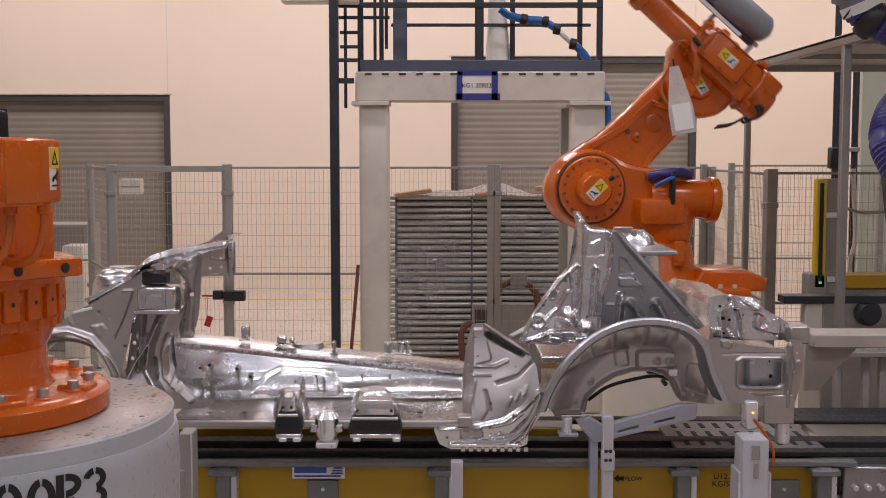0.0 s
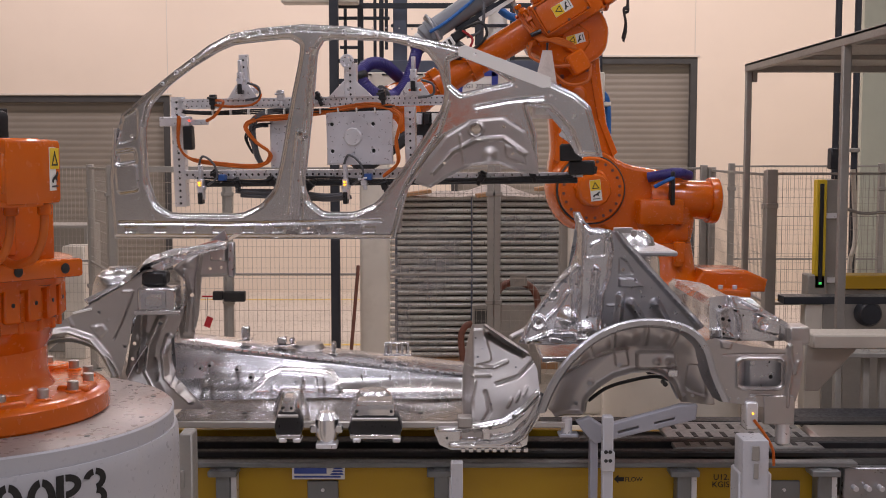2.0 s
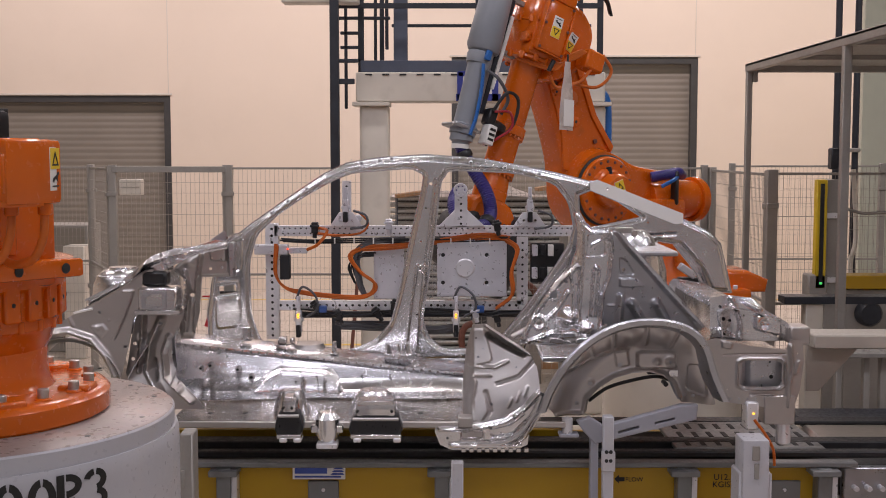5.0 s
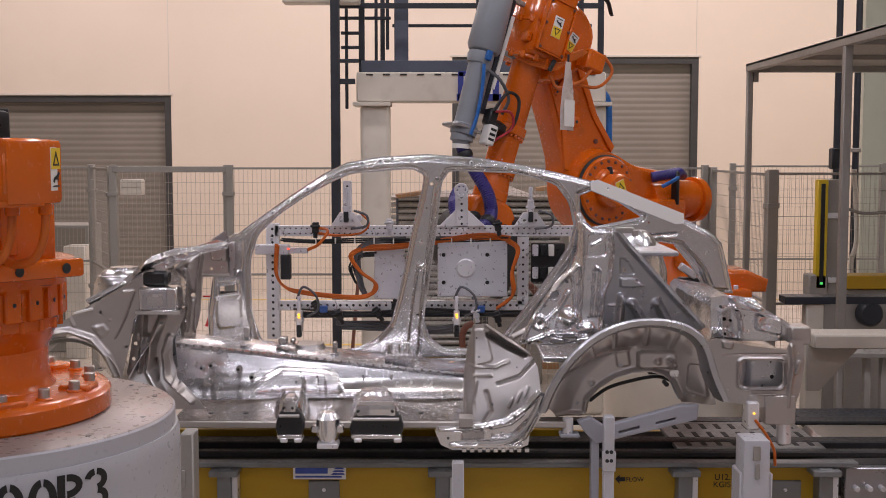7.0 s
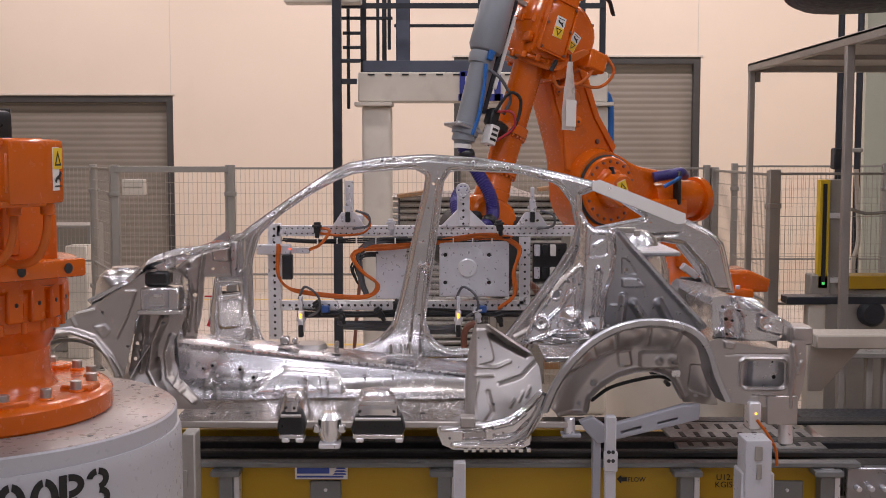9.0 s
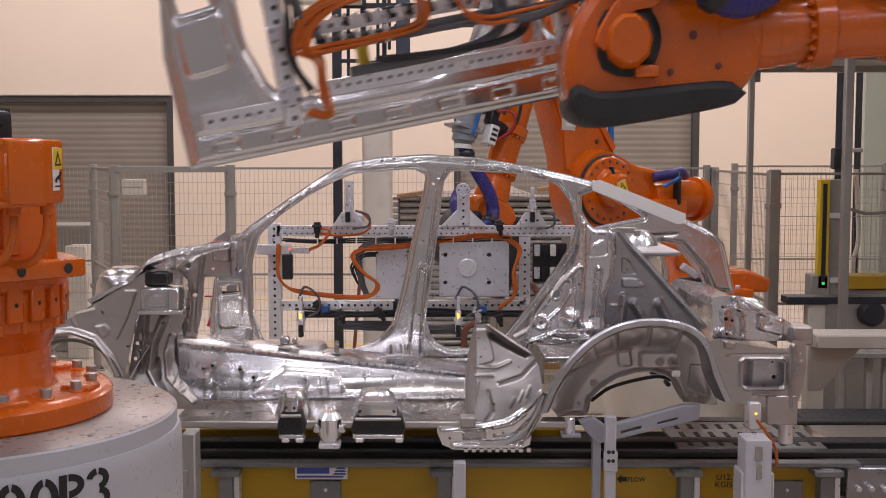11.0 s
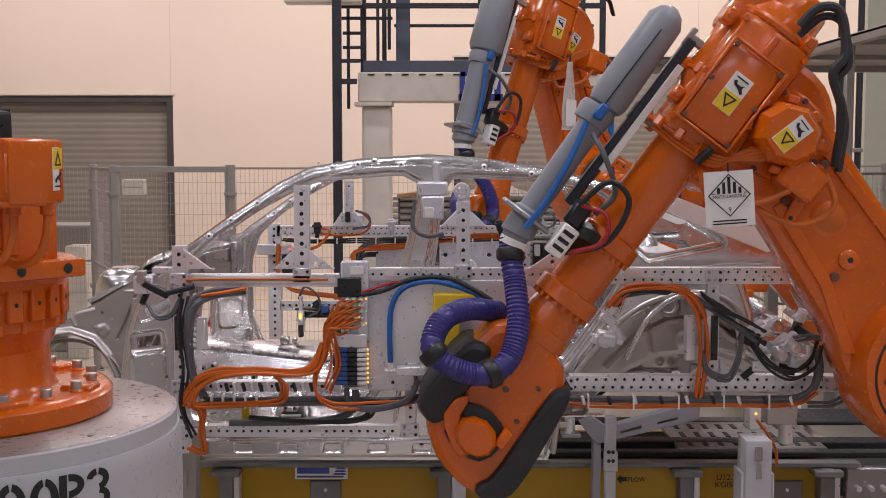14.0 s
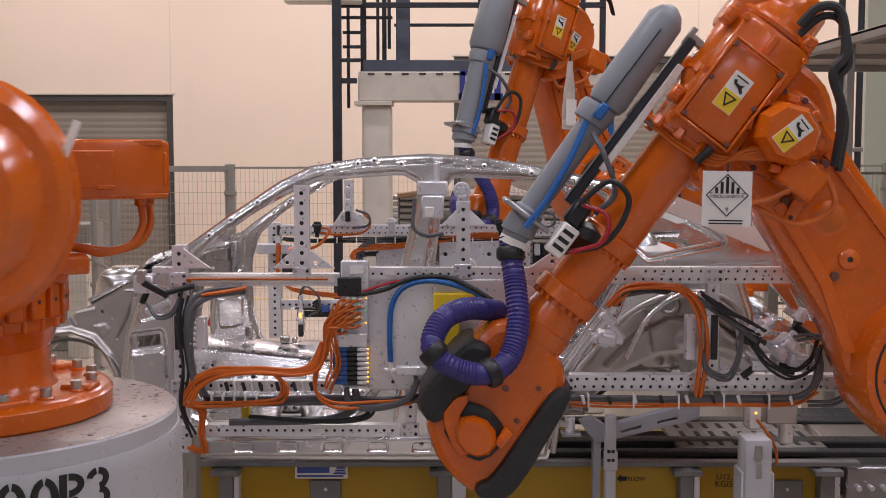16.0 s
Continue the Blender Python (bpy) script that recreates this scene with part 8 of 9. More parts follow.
# ---- pedestal and robot beside the camera ----
def pedestal():
    cx, cy, R = -1.17, 2.847, 0.5
    zt = 1.668
    p = thing("robot_pedestal", "round white steel robot pedestal with black stencilled lettering", "pedestal")
    part("drum", lathe(((0, R + 0.012), (0.975, R + 0.012), (0.99, R + 0.011), (1, R + 0.006)), (cx, cy, 0), (cx, cy, zt - 0.045), 128), WHITE, p)
    part("rim", lathe(((0, R + 0.001), (0.9, R + 0.001), (1, R - 0.003)), (cx, cy, zt - 0.045), (cx, cy, zt - 0.003), 128), WHITE, p)
    top = part("top_plate", lathe(((0, R - 0.006), (0.5, R - 0.002), (1, R - 0.008)), (cx, cy, zt - 0.008), (cx, cy, zt), 128), WORN_STEEL, p, "worn grey top plate with rust stains")
    for a in (-62, -34, -8, 22, 45):
        part("bolt_hole", rod((cx + 0.455 * math.cos(radians(a)), cy + 0.455 * math.sin(radians(a)), zt - 0.001), (cx + 0.455 * math.cos(radians(a)), cy + 0.455 * math.sin(radians(a)), zt + 0.001), 0.007, 12), HOLE, top)
    # stencilled letters round the drum, each cut by bridges
    arc = lambda x, z, rx, rz, a0, a1, n=10: [(x + rx * math.cos(radians(a0 + (a1 - a0) * i / n)), z + rz * math.sin(radians(a0 + (a1 - a0) * i / n))) for i in range(n + 1)]
    ring = lambda x, z, rx, rz, w, a0, a1: arc(x, z, rx, rz, a0, a1) + arc(x, z, rx - w, rz - w, a1, a0)
    O = [ring(0, 0, 0.031, 0.046, 0.016, 98, 262), ring(0, 0, 0.031, 0.046, 0.016, -82, 82)]
    RR = [[(-0.03, -0.046), (-0.013, -0.046), (-0.013, 0.046), (-0.03, 0.046)], ring(-0.008, 0.020, 0.036, 0.026, 0.015, -90, 90), [(-0.006, -0.008), (0.010, -0.008), (0.031, -0.046), (0.013, -0.046)]]
    THREE = [ring(0, 0.021, 0.029, 0.025, 0.014, 100, 165), ring(0, 0.021, 0.029, 0.025, 0.014, -78, 80), ring(0, -0.021, 0.031, 0.025, 0.014, -80, 78), ring(0, -0.021, 0.031, 0.025, 0.014, 195, 260)]
    for strokes, deg in ((O, -59.0), (O, -51.2), (RR, -44.2), (THREE, -37.2)):
        a = radians(deg)
        m = Matrix.Translation((cx + (R + 0.0125) * math.cos(a), cy + (R + 0.0125) * math.sin(a), zt - 0.104)) @ Matrix.Rotation(a + math.pi / 2, 4, "Z")
        part("stencil_letter", join(*[as_bm(sheet(loop, [], y=0.0, thick=0.002, bevel=0.0002, mat=INK)) for loop in strokes]), INK, p, at=m)
    return cx, cy, zt


PCX, PCY, PZT = pedestal()


def guard_post():
    g = thing("guard_post", "beige steel guard post beside the pedestal", "post")
    part("tube", box((-0.978, 4.3, 0), (-0.927, 4.4, 1.26), 0.006), GALV, g)
    part("switch", box((-0.973, 4.29, 1.059), (-0.957, 4.3, 1.123), 0.002), GALV, g)


guard_post()


def left_robot():
    r = thing("industrial_robot", "orange six-axis robot on the white pedestal", "robot", (PCX, PCY, PZT))
    foot = part("foot", join(lathe(((0, 0.49), (0.1, 0.50), (0.75, 0.50), (0.92, 0.485), (1, 0.45)), (0, 0, 0), (0, 0, 0.08), 64),
                             lathe(((0, 0.315), (0.15, 0.295), (0.4, 0.287), (1, 0.285)), (0, 0, 0.075), (0, 0, 0.21), 56)), ORANGE, r, "orange cast foot flange")
    for i in range(18):
        a = 2 * math.pi * i / 18 + 0.12
        b = part("bolt", rod((0.43 * math.cos(a), 0.43 * math.sin(a), 0.07), (0.43 * math.cos(a), 0.43 * math.sin(a), 0.112), 0.019, 16, 0.1), SHEET_DULL, foot, "bright steel cap screw")
        part("washer", rod((0.43 * math.cos(a), 0.43 * math.sin(a), 0.07), (0.43 * math.cos(a), 0.43 * math.sin(a), 0.086), 0.028, 16), ORANGE, foot)
    for a0 in (-50, -5, 60):
        part("foot_pad", moved(box((0.36, -0.05, 0.07), (0.47, 0.05, 0.094), 0.008), Matrix.Rotation(radians(a0), 4, "Z")), ORANGE, foot)
    ring = part("bearing_ring", lathe(((0, 0.285), (0.1, 0.30), (0.25, 0.312), (0.3, 0.328), (0.8, 0.335), (0.85, 0.352), (1, 0.352)), (0, 0, 0.20), (0, 0, 0.433), 64), ORANGE, r)
    for i in range(24):
        m = Matrix.Rotation(2 * math.pi * i / 24 + 0.08, 4, "Z")
        part("ring_lug", moved(box((0.318, -0.030, 0.30), (0.352, 0.030, 0.41), 0.006), m), ORANGE, ring)
        part("lug_screw", moved(rod((0.352, 0, 0.355), (0.3545, 0, 0.355), 0.007, 10), m), HOLE, ring)
        part("ring_bolt", moved(rod((0.325, 0.04, 0.265), (0.325, 0.04, 0.30), 0.012, 10), m), ORANGE, ring)
    t = part("turret", join(lathe(((0, 0.36), (0.1, 0.38), (0.9, 0.38), (1, 0.36)), (0, 0, 0.435), (0, 0, 0.478), 64),
                            box((-0.1, -0.2, 0.4), (0.34, 0.18, 0.66), 0.02, 2), box((-0.3, -0.28, 0.4), (0.12, 0.2, 0.82), 0.05, 2)), ORANGE, r, "orange cast turret")
    part("flange_step", box((0.05, -0.23, 0.43), (0.41, 0.24, 0.485), 0.01, 2), ORANGE, t)
    for yy in (-0.17, 0.0, 0.17):
        part("step_hole", rod((0.411, yy, 0.458), (0.414, yy, 0.458), 0.016, 12), HOLE, t)
    m = part("gear_motor", join(moved(as_bm(sheet([(0.05, 0.20), (0.68, 0.20), (0.68, 0.055), (0.63, -0.025), (0.05, -0.025)], [], 0.7475, 0.175, 0.014, ORANGE, 1)), pose(0, 0, 0, 90, 0, 0)), box((0.05, -0.222, 0.69), (0.50, -0.19, 0.805), 0.004), box((0.44, -0.23, 0.685), (0.50, -0.2, 0.70), 0.003), box((0.10, -0.226, 0.80), (0.16, -0.2, 0.815), 0.003), box((0.67, -0.19, 0.69), (0.688, -0.07, 0.80), 0.006)), ORANGE, t, "orange boxed gear motor")
    part("motor_lip", box((0.04, -0.205, 0.655), (0.685, -0.055, 0.672), 0.004), ORANGE, m)
    part("motor_lip", box((0.04, -0.205, 0.818), (0.67, -0.055, 0.838), 0.004), ORANGE, m)
    for zz in (0.69, 0.80):
        part("cover_screw", rod((0.55, -0.206, zz), (0.55, -0.2, zz), 0.006, 8), HOLE, m)
    warning_label(m, Matrix.Translation((0.666, -0.009, 0.755)) @ Matrix.Rotation(radians(124.5), 4, "Z"), 0.078)
    for yy, run in ((-0.12, 0.60), (-0.03, 0.64)):
        part("connector", rod((run, yy, 0.665), (run, yy, 0.63), 0.022, 12), ORANGE, m)
        part("cable", hose([(run, yy, 0.64), (run + 0.004, yy - 0.01, 0.57), (run - 0.04, yy - 0.02, 0.51), (run - 0.14, yy - 0.03, 0.488), (0.40, yy - 0.02, 0.50), (0.33, yy, 0.51)], 0.013, 10), ORANGE_DARK, t)
    for xx in (0.1, 0.16):
        part("cable", hose([(xx, -0.21, 0.67), (xx + 0.01, -0.23, 0.6), (xx - 0.02, -0.24, 0.54), (xx - 0.08, -0.245, 0.49)], 0.013, 10), ORANGE_DARK, t)
    part("column_rib", box((0.335, -0.03, 0.50), (0.35, 0.03, 0.655), 0.005), ORANGE, t)
    part("type_plate", box((0.3405, -0.15, 0.57), (0.344, -0.11, 0.63), 0.001), PLATE, t)
    part("connector_box", box((0.2, -0.25, 0.48), (0.31, -0.12, 0.55), 0.008), ORANGE, t)
    part("type_plate", box((0.17, -0.203, 0.56), (0.20, -0.199, 0.61), 0.001), PLATE, t)
    part("black_motor", join(box((0.0, -0.12, 0.82), (0.2, 0.1, 0.925), 0.018, 2), *[box((0.02 + 0.035 * k, -0.128, 0.84), (0.03 + 0.035 * k, 0.108, 0.932), 0.003) for k in range(5)]), BLACK_PLASTIC, t, "black ribbed motor cap")
    # link arm behind the motor, on the far side of the turret
    arm = part("link_arm", join(lathe(((0, 0.29), (0.1, 0.325), (0.8, 0.335), (1, 0.31)), (0.0, -0.62, 0.67), (0.05, -0.24, 0.67), 48), lathe(((0, 0.17), (0.4, 0.21), (1, 0.25)), (-0.02, -0.70, 0.67), (0.0, -0.6, 0.67), 36),
                                box((-0.35, -0.56, 0.47), (0.30, -0.26, 0.8), 0.05, 2)), ORANGE, t, "orange cast shoulder housing")
    for i in range(20):
        q = 2 * math.pi * i / 20
        part("housing_bolt", rod((-0.02 + 0.27 * math.cos(q), -0.64, 0.67 + 0.27 * math.sin(q)), (-0.02 + 0.27 * math.cos(q), -0.615, 0.67 + 0.27 * math.sin(q)), 0.016, 8), ORANGE, arm)
    part("housing_rib", lathe(((0, 0.325), (0.5, 0.345), (1, 0.325)), (0.02, -0.46, 0.67), (0.03, -0.40, 0.67), 48), ORANGE, arm)
    part("tape_strip", moved(box((-0.012, -0.003, -0.16), (0.012, 0.003, 0.16), 0.002), pose(0.29, -0.53, 0.74, 0, 24, 0)), PAPER, arm)
    for ob in r.children_recursive:
        ob.data.transform(Matrix.Diagonal((0.69, 0.69, 0.79, 1)))
        ob.matrix_basis.translation *= Vector((0.69, 0.69, 0.79))
    return dict(robot=r, turret=t)


left = left_robot()
hanging = thing("hanging_bag", "milky plastic bag hanging from the robot arm", "bag", (-1.0, 3.0, 2.62))
part("bag_film", lathe(((0, 0.03), (0.15, 0.048), (0.7, 0.055), (1, 0.045)), (0, 0, 0.3), (0, 0, 0.0), 18), BAG, hanging)

# ---- things that hang from the robots ----
def placard():
    """Origin at its hanging hook."""
    p = thing("hazard_placard", "white printed placard with a black striped diamond hanging on the robot", "placard", (1.0, 3.62, 2.3))
    part("card", box((-0.076, -0.001, -0.175), (0.076, 0.001, -0.005), 0.0008), PAPER, p)
    part("diamond", sheet([(0, -0.145), (0.066, -0.079), (0, -0.013), (-0.066, -0.079)], [[(0, -0.141), (0.062, -0.079), (0, -0.017), (-0.062, -0.079)]], -0.0016, 0.001, 0.0002, INK), INK, p)
    for k in range(7):
        x = (k - 3) * 0.0165
        top = -0.022 - abs(x)
        part("stripe", box((x - 0.0045, -0.0026, -0.074), (x + 0.0045, -0.0012, top), 0.0002), INK, p)
    writing("MISCELLANEOUS", 0.0135, INK, p, pose(0, -0.0014, -0.083, 90, 0, 0))
    writing("9", 0.02, INK, p, pose(0, -0.0014, -0.124, 90, 0, 0))
    for z in (-0.157, -0.166):
        part("print_bar", box((-0.055, -0.0022, z - 0.002), (0.05, -0.0012, z + 0.002), 0.0002), INK, p)
    part("hook", rod((0, 0, -0.008), (0, 0.002, 0.02), 0.003, 6), BLACK_PLASTIC, p)
    return p


def pouch():
    p = thing("document_pouch", "clear plastic document pouch hanging on the robot's elbow", "pouch", (1.3, 6.35, 2.6))
    bm = bmesh.new()
    n = 10
    vs = []
    for j in range(n + 1):
        for i in range(7):
            a, b = i / 6 - 0.5, j / n
            w = 0.05 + 0.085 * min(1, b * 1.6)
            vs.append(bm.verts.new((a * w, -0.012 * math.cos(a * 3) + 0.006 * noise.noise(Vector((a * 4, b * 6, 2))), -0.36 * b)))
    for j in range(n):
        for i in range(6):
            k = j * 7 + i
            bm.faces.new((vs[k], vs[k + 1], vs[k + 8], vs[k + 7]))
    bmesh.ops.solidify(bm, geom=bm.faces[:], thickness=0.006)
    part("pouch_film", bm, BAG, p)
    part("pouch_tie", rod((0, 0, -0.01), (0, 0, 0.04), 0.006, 8), BLACK_PLASTIC, p)
    part("pouch_paper", box((-0.05, -0.016, -0.34), (0.05, -0.013, -0.2), 0.001), PAPER, p)
    return p


card = placard()
bag = pouch()


def robot_stands():
    for name, x, y, top, r in (("far", FAR_AT[0] + 0.1, FAR_AT[1], FAR_AT[2], 0.45), ("near", NEAR_AT[0], NEAR_AT[1], NEAR_AT[2], 0.5)):
        s = thing("robot_pedestal", "grey painted steel robot pedestal on the floor", "pedestal")
        part("drum", lathe(((0, r), (0.95, r), (1, r - 0.01)), (x + 0.1, y, 0), (x + 0.1, y, top - 0.03), 40), BEIGE, s)
        part("top_plate", box((x - 0.35, y - 0.4, top - 0.03), (x + 0.55, y + 0.4, top), 0.006), GALV, s)


robot_stands()

# ---- small things beside the fence and the line ----
def small_things():
    s = thing("fence_switch", "black safety switch on the fence post", "switch")
    part("body", box((-2.03, 10.88, 0.915), (-1.831, 10.96, 1.011), 0.008), BLACK_PLASTIC, s)
    part("actuator", box((-2.136, 10.9, 0.926), (-2.041, 10.96, 1.011), 0.008), BLACK_PLASTIC, s)
    part("bolt_bar", box((-2.241, 10.92, 0.953), (-2.125, 10.94, 0.968), 0.002), RED_TUBE, s)
    t = thing("safety_tag", "red and white lock tag hanging on a thin chain", "tag")
    part("chain", rod((-2.185, 10.93, 0.96), (-2.187, 10.88, 0.77), 0.004, 6), GALV, t)
    part("tag", moved(box((-0.03, -0.002, -0.05), (0.03, 0.002, 0.05), 0.002), pose(*(-2.172, 10.88, 0.727), 0, 20, 0)), RED_TUBE, t)
    b = thing("junction_box", "pale junction box behind the fence", "box")
    part("body", box((-3.342, 12.2, 1.857), (-3.12, 12.35, 2.021), 0.008), BEIGE, b)
    part("lid_seam", box((-3.33, 12.192, 1.939), (-3.132, 12.2, 1.945), 0.001), GALV, b)
    c = thing("control_cabinet", "grey control cabinet behind the fence", "cabinet")
    part("body", box((-4.699, 13.5, 0), (-4.063, 14.0, 1.473), 0.012), GALV, c)
    part("door", box((-4.66, 13.488, 0.1), (-4.102, 13.5, 1.434), 0.004), DOOR_GREY, c)
    d = thing("parts_box", "pale plastic box behind the fence", "box")
    part("body", box((-4.203, 13.0, 0), (-3.966, 13.3, 1.266), 0.01), BEIGE, d)
    r = thing("hose_reel", "rust-brown curved hose bracket behind the fence", "bracket")
    part("arch", hose([(0.538, 11.6, 0.68), (0.548, 11.6, 0.905), (0.649, 11.6, 1.007), (0.817, 11.6, 1.007), (0.929, 11.6, 0.905), (0.964, 11.6, 0.68)], 0.035, 10), RUST, r)
    part("plate", box((0.674, 11.5, 0.99), (0.84, 11.6, 1.102), 0.006), GALV, r)
    part("stand", box((0.303, 11.6, 0), (0.988, 11.7, 0.793), 0.01), GALV, r)
    part("stand_panel", box((0.325, 11.575, 0.3), (0.46, 11.598, 0.75), 0.006), DOOR_FRAME, r)
    part("lower_arch", hose([(0.195, 10.6, 0.405), (0.174, 10.6, 0.613), (0.205, 10.6, 0.716), (0.277, 10.6, 0.757)], 0.03, 10), RUST, r)
    l = thing("leaning_bar", "rust-brown bar leaning beside the gantry column", "bar")
    part("bar", rod((-0.785, 10.0, 0.512), (-0.723, 10.15, 1.326), 0.016, 8), RUST, l)
    # pipework and brackets beside the light curtain
    e = thing("valve_station", "grey valve boxes and thin pipes on the column", "pipework")
    part("box", box((2.577, 8.25, 1.242), (2.713, 8.4, 1.443), 0.01), GALV, e)
    part("pipe", hose([(2.885, 8.4, 1.898), (3.007, 8.4, 1.866), (3.16, 8.4, 1.874), (3.449, 8.4, 1.882)], 0.012, 8), GALV, e)
    part("pipe", hose([(3.343, 9.6, 2.163), (3.377, 9.6, 1.61), (3.338, 9.6, 1.379), (3.377, 9.6, 0.959)], 0.02, 8), BEIGE, e)
    part("clip", box((3.113, 9.45, 2.164), (3.204, 9.55, 2.336), 0.01), BLACK_STEEL, e)
    f = thing("plant_room_frame", "grey steel stand with a black roller beside the line", "stand")
    for u in (1480, 1530, 1560):
        part("leg", box((2.232 + (u - 1480) / 316.0, 6.6, 0), (2.232 + (u - 1480) / 316.0 + 0.035, 6.65, 1.185), 0.004), GALV, f)
    part("deck", box((2.193, 6.55, 1.146), (3.4, 6.9, 1.178), 0.005), GALV, f)
    part("tray", box((1.757, 5.4, 0.91), (3.0, 5.7, 0.97), 0.02), SHEET_DULL, f)
    for k in range(3):
        part("bolt", rod((1.745 + 0.055 * k, 4.86, 0.886), (1.745 + 0.055 * k, 4.90, 0.886), 0.012, 10), PROFILE, f)
    part("end_plate", box((1.703, 4.90, 0.4), (2.4, 4.95, 0.968), 0.006), GREY_METAL, f)


small_things()



def motions():
    # far robot: turret yaw, lower arm pitch, forearm pitch
    rows = [(0.0, 6.2, 136.1, 40.6), (0.3, 3.0, 121.0, 16.8), (0.6, -2.0, 106.0, -1.1), (1.0, -6.5, 91.5, -19.0), (1.5, -8.0, 83.9, -27.9), (2.0, 4.4, 83.0, -31.5), (2.3, 12.3, 83.0, -34.0), (2.5, 14.6, 81.7, -36.0), (3.0, 14.9, 57.5, -53.0), (3.3, 13.6, 50.0, -60.5), (3.5, 14.1, 48.8, -62.7), (4.0, 23.3, 60.1, -71.4), (4.2, 28.0, 66.0, -71.6), (4.6, 31.7, 70.2, -71.1), (16.0, 31.7, 70.2, -71.1)]
    for name, k in (("turret", 0), ("lower", 1), ("forearm", 2)):
        walk(far_robot[name], [(t, chain(0.688, a, b, c)[k]) for t, a, b, c in rows])
    # far body side and its gripper: offset and turn
    rows = [(0.0, 0.25, 0.75, 2.15, 2, 0, -25), (0.5, -0.277, 0.72, 1.623, 2, 0, -25), (0.7, -0.46, 0.6, 1.33, 2.5, 0, -25), (1.0, -0.608, 0.46, 0.993, 3, 0, -25), (1.2, -0.65, 0.5, 0.83, 3, 0, -25), (1.5, -0.671, 0.56, 0.718, 3, 0, -25), (2.0, -0.633, 0.273, 0.709, 3, -0.5, -9), (2.3, -0.595, 0.1, 0.715, 3, 0, 1),
            (2.5, -0.568, 0.038, 0.666, 3, 0.3, 4), (2.75, -0.60, 0.05, 0.42, 2.5, 0.4, 3.5), (3.0, -0.611, 0.078, 0.16, 2, 0.6, 2.5), (3.25, -0.60, 0.12, -0.02, 2, 0.4, 1.8), (3.5, -0.558, 0.13, -0.062, 1.8, 0.3, 1.1), (4.0, -0.161, 0.06, -0.07, 0.9, 0, 0), (4.2, -0.055, 0.02, -0.07, 0.4, 0, 0), (4.6, 0, 0, 0, 0, 0, 0), (16.0, 0, 0, 0, 0, 0, 0)]
    for ob in (far_side, far_grip):
        walk(ob, [(t, Matrix.Translation(Vector(SIDE_AT) + Vector((x, y, z))) @ pose(0, 0, 0, a, b, c)) for t, x, y, z, a, b, c in rows])
    # near robot: elbow place and forearm pitch; the shoulder stays near one place
    rows = [(0.0, 1.333, 2.9, 3.51, -100), (0.3, 1.345, 2.9, 3.51, -100), (0.6, 1.56, 2.9, 3.54, -100), (1.0, 1.95, 2.9, 3.6, -100), (4.2, 1.95, 2.9, 3.6, -100), (5.5, 1.6, 2.9, 3.6, -100), (6.3, 1.295, 2.9, 3.5, -100), (6.6, 1.34, 2.9, 3.51, -100), (6.9, 1.7, 2.9, 3.6, -98), (7.6, 2.5, 3.1, 3.45, -60), (8.5, 2.75, 3.4, 3.1, -12), (9.0, 2.53, 3.4, 2.64, 4), (9.2, 2.5, 3.4, 2.62, 5), (10.3, 2.15, 3.35, 2.53, 0), (11.3, 1.736, 3.3, 2.477, -9), (11.5, 1.643, 3.45, 2.512, -15.4),
            (12.0, 1.476, 3.75, 2.517, -29.5), (12.5, 1.193, 3.9, 2.429, -46.4), (12.8, 1.090, 3.94, 2.363, -52.2), (13.0, 1.078, 3.95, 2.356, -53.2), (16.0, 1.078, 3.95, 2.356, -53.2)]
    base = Vector(NEAR_AT)
    low, fore = [], []
    for t, x, y, z, p in rows:
        e = Vector((x, y, z))
        s = e + (Vector((1.59 + max(0.0, x - 1.193) * 0.8 if t > 11 else x + 0.6, y, 1.6)) - e).normalized() * 0.95
        low.append((t, link_pose(s - base, 0, math.degrees(math.atan2(e.z - s.z, s.x - e.x)))))
        fore.append((t, link_pose(e - base, 0, p)))
    walk(near_robot["lower"], low)
    walk(near_robot["forearm"], fore)
    walk(near_robot["turret"], [(t, Matrix.Translation(m.translation + Vector((0.5, 0, 0)))) for t, m in low])
    # near body side and its gripper
    rows = [(0.0, 4.4, -0.4, 1.0, 4, -12, 18), (8.0, 4.4, -0.6, 1.4, 4, -12, 18), (9.2, 3.4, -0.8, 1.7, 4, -12, 18), (10.3, 1.5, -0.85, 1.5, 4, -11.5, 18), (11.3, 0.128, -0.70, 1.165, 4, -10.5, 17), (11.5, 0.073, -0.539, 1.025, 4, -8.5, 15), (12.0, 0.013, -0.169, 0.654, 3, -5.5, 11), (12.5, 0.004, -0.051, 0.18, 1, -1.2, 4),
            (12.8, 0.0, -0.01, 0.02, 0.2, -0.2, 0.6), (13.0, 0, 0, 0, 0, 0, 0), (16.0, 0, 0, 0, 0, 0, 0)]
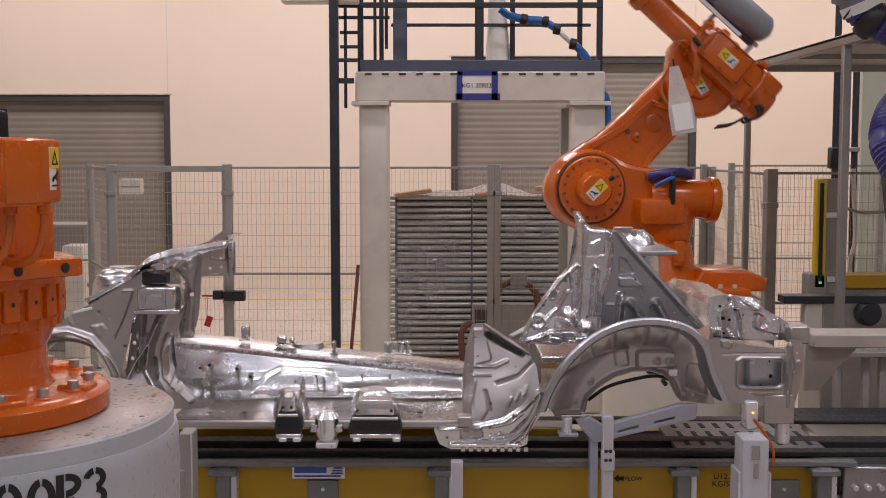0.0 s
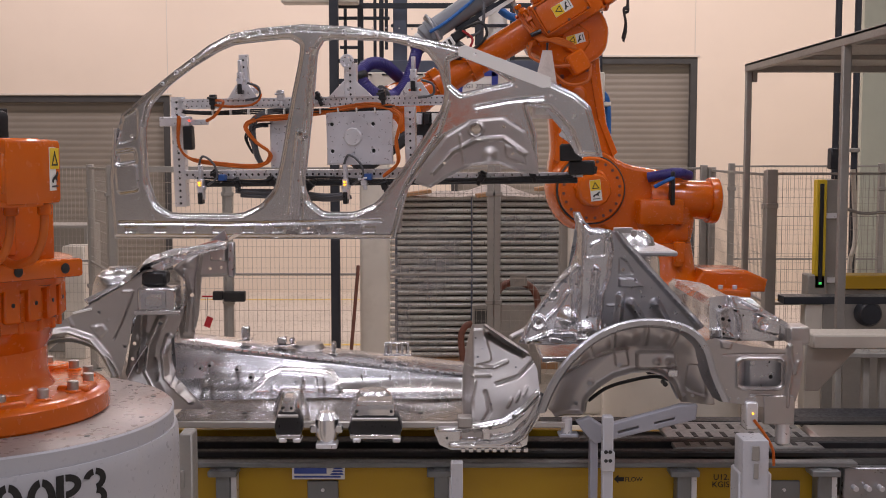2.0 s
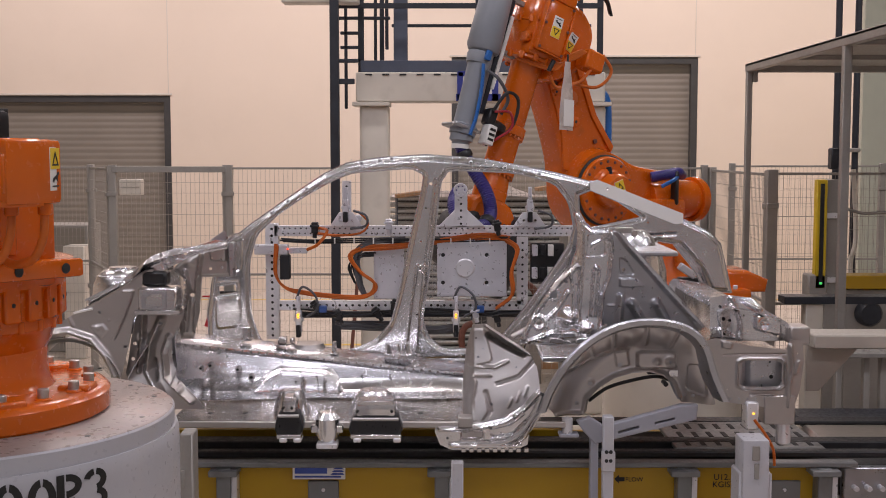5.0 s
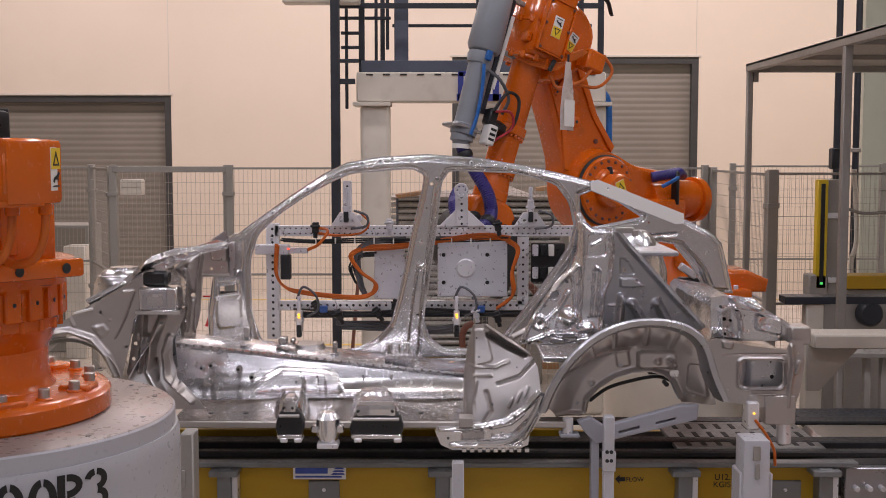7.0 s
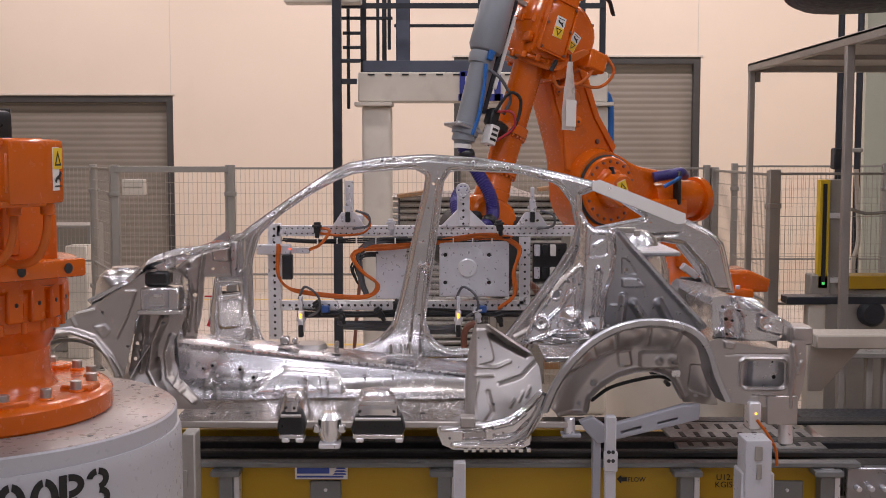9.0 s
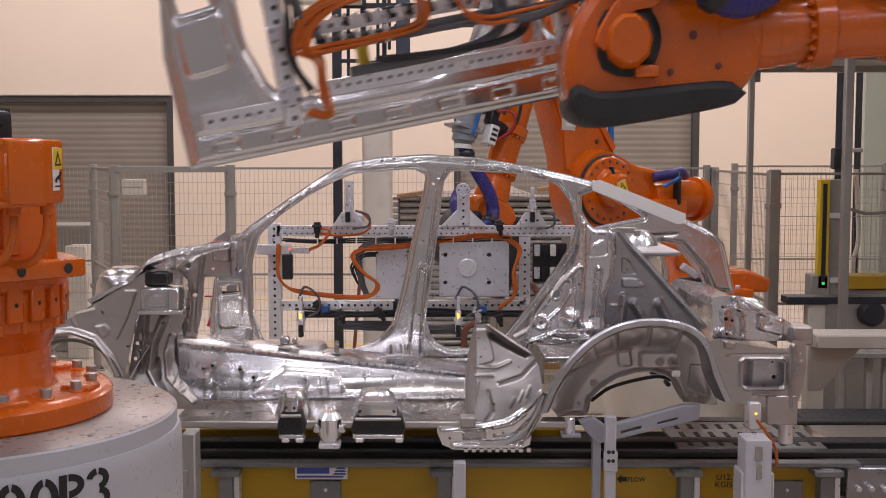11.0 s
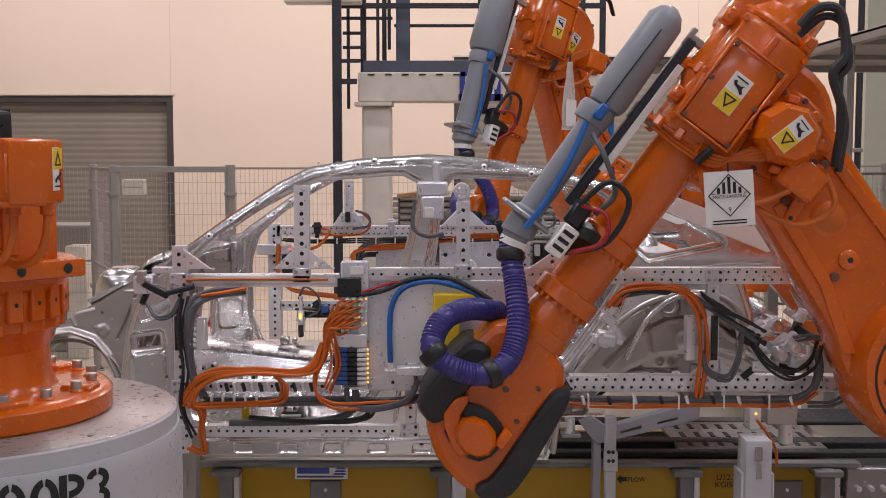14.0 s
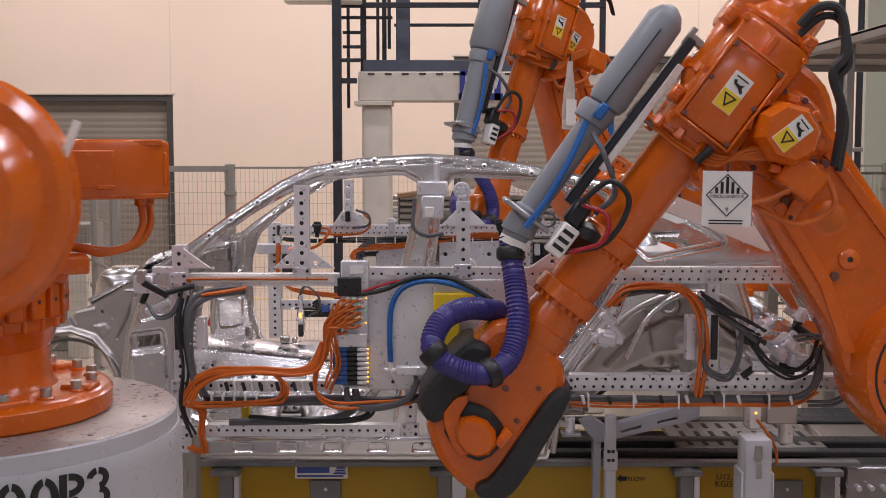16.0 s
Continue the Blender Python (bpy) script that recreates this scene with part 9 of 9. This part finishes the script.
    for ob in (near_side, near_grip):
        walk(ob, [(t, Matrix.Translation(Vector(NEAR_SIDE_AT) + Vector((x, y, z))) @ pose(0, 0, 0, a, b, c)) for t, x, y, z, a, b, c in rows])
    # turret of the robot on the white pedestal
    walk(left["turret"], [(t, pose(0, 0, 0, 0, 0, a)) for t, a in ((0.0, -42), (14.5, -42), (15.0, -44), (15.3, -42), (15.5, -36), (15.8, -2), (16.0, 22))])
    # hanging things
    walk(hanging, [(t, pose(x, 2.4, z)) for t, x, z in ((0.0, -1.4, 2.9), (14.6, -1.3, 2.8), (15.0, -0.88, 2.58), (15.5, -0.78, 2.507), (15.8, -0.868, 2.502), (16.0, -1.02, 2.56))])
    walk(card, [(t, pose(x, 3.62, z, 0, a, 0)) for t, x, z, a in ((0.0, 2.6, 3.0, 0), (9.2, 2.45, 2.5, 0), (11.3, 1.62, 2.45, 0), (11.7, 1.45, 2.50, 8), (12.0, 1.31, 2.502, -14), (12.3, 1.113, 2.417, -4), (12.5, 0.964, 2.338, -8), (12.8, 0.874, 2.255, 10), (13.2, 0.871, 2.248, -8), (13.6, 0.871, 2.248, 9), (14.0, 0.868, 2.248, -4), (14.5, 0.871, 2.246, 0), (15.0, 0.871, 2.248, -12), (15.5, 0.864, 2.25, 3), (15.8, 0.871, 2.25, -11), (16.0, 0.868, 2.246, 1))])
    walk(bag, [(t, pose(x, y, z, 0, a, 0 if t < 3.6 else 52)) for t, x, y, z, a in ((0.0, 1.23, 6.3, 2.751, -10), (0.3, 1.098, 6.3, 2.795, -15), (0.6, 0.922, 6.3, 2.847, -28), (1.0, 0.659, 6.3, 2.823, -5), (1.5, 0.557, 6.3, 2.829, 5), (2.0, 0.557, 6.3, 2.838, 2), (2.5, 0.624, 6.3, 2.829, -14), (3.0, 0.366, 6.3, 2.712, -4), (3.5, 0.258, 6.3, 2.605, 30), (4.0, 0.49, 6.3, 2.71, 8), (4.2, 0.607, 6.3, 2.76, -4), (5.0, 0.664, 6.3, 2.777, 2), (16.0, 0.664, 6.3, 2.777, 2))])


motions()
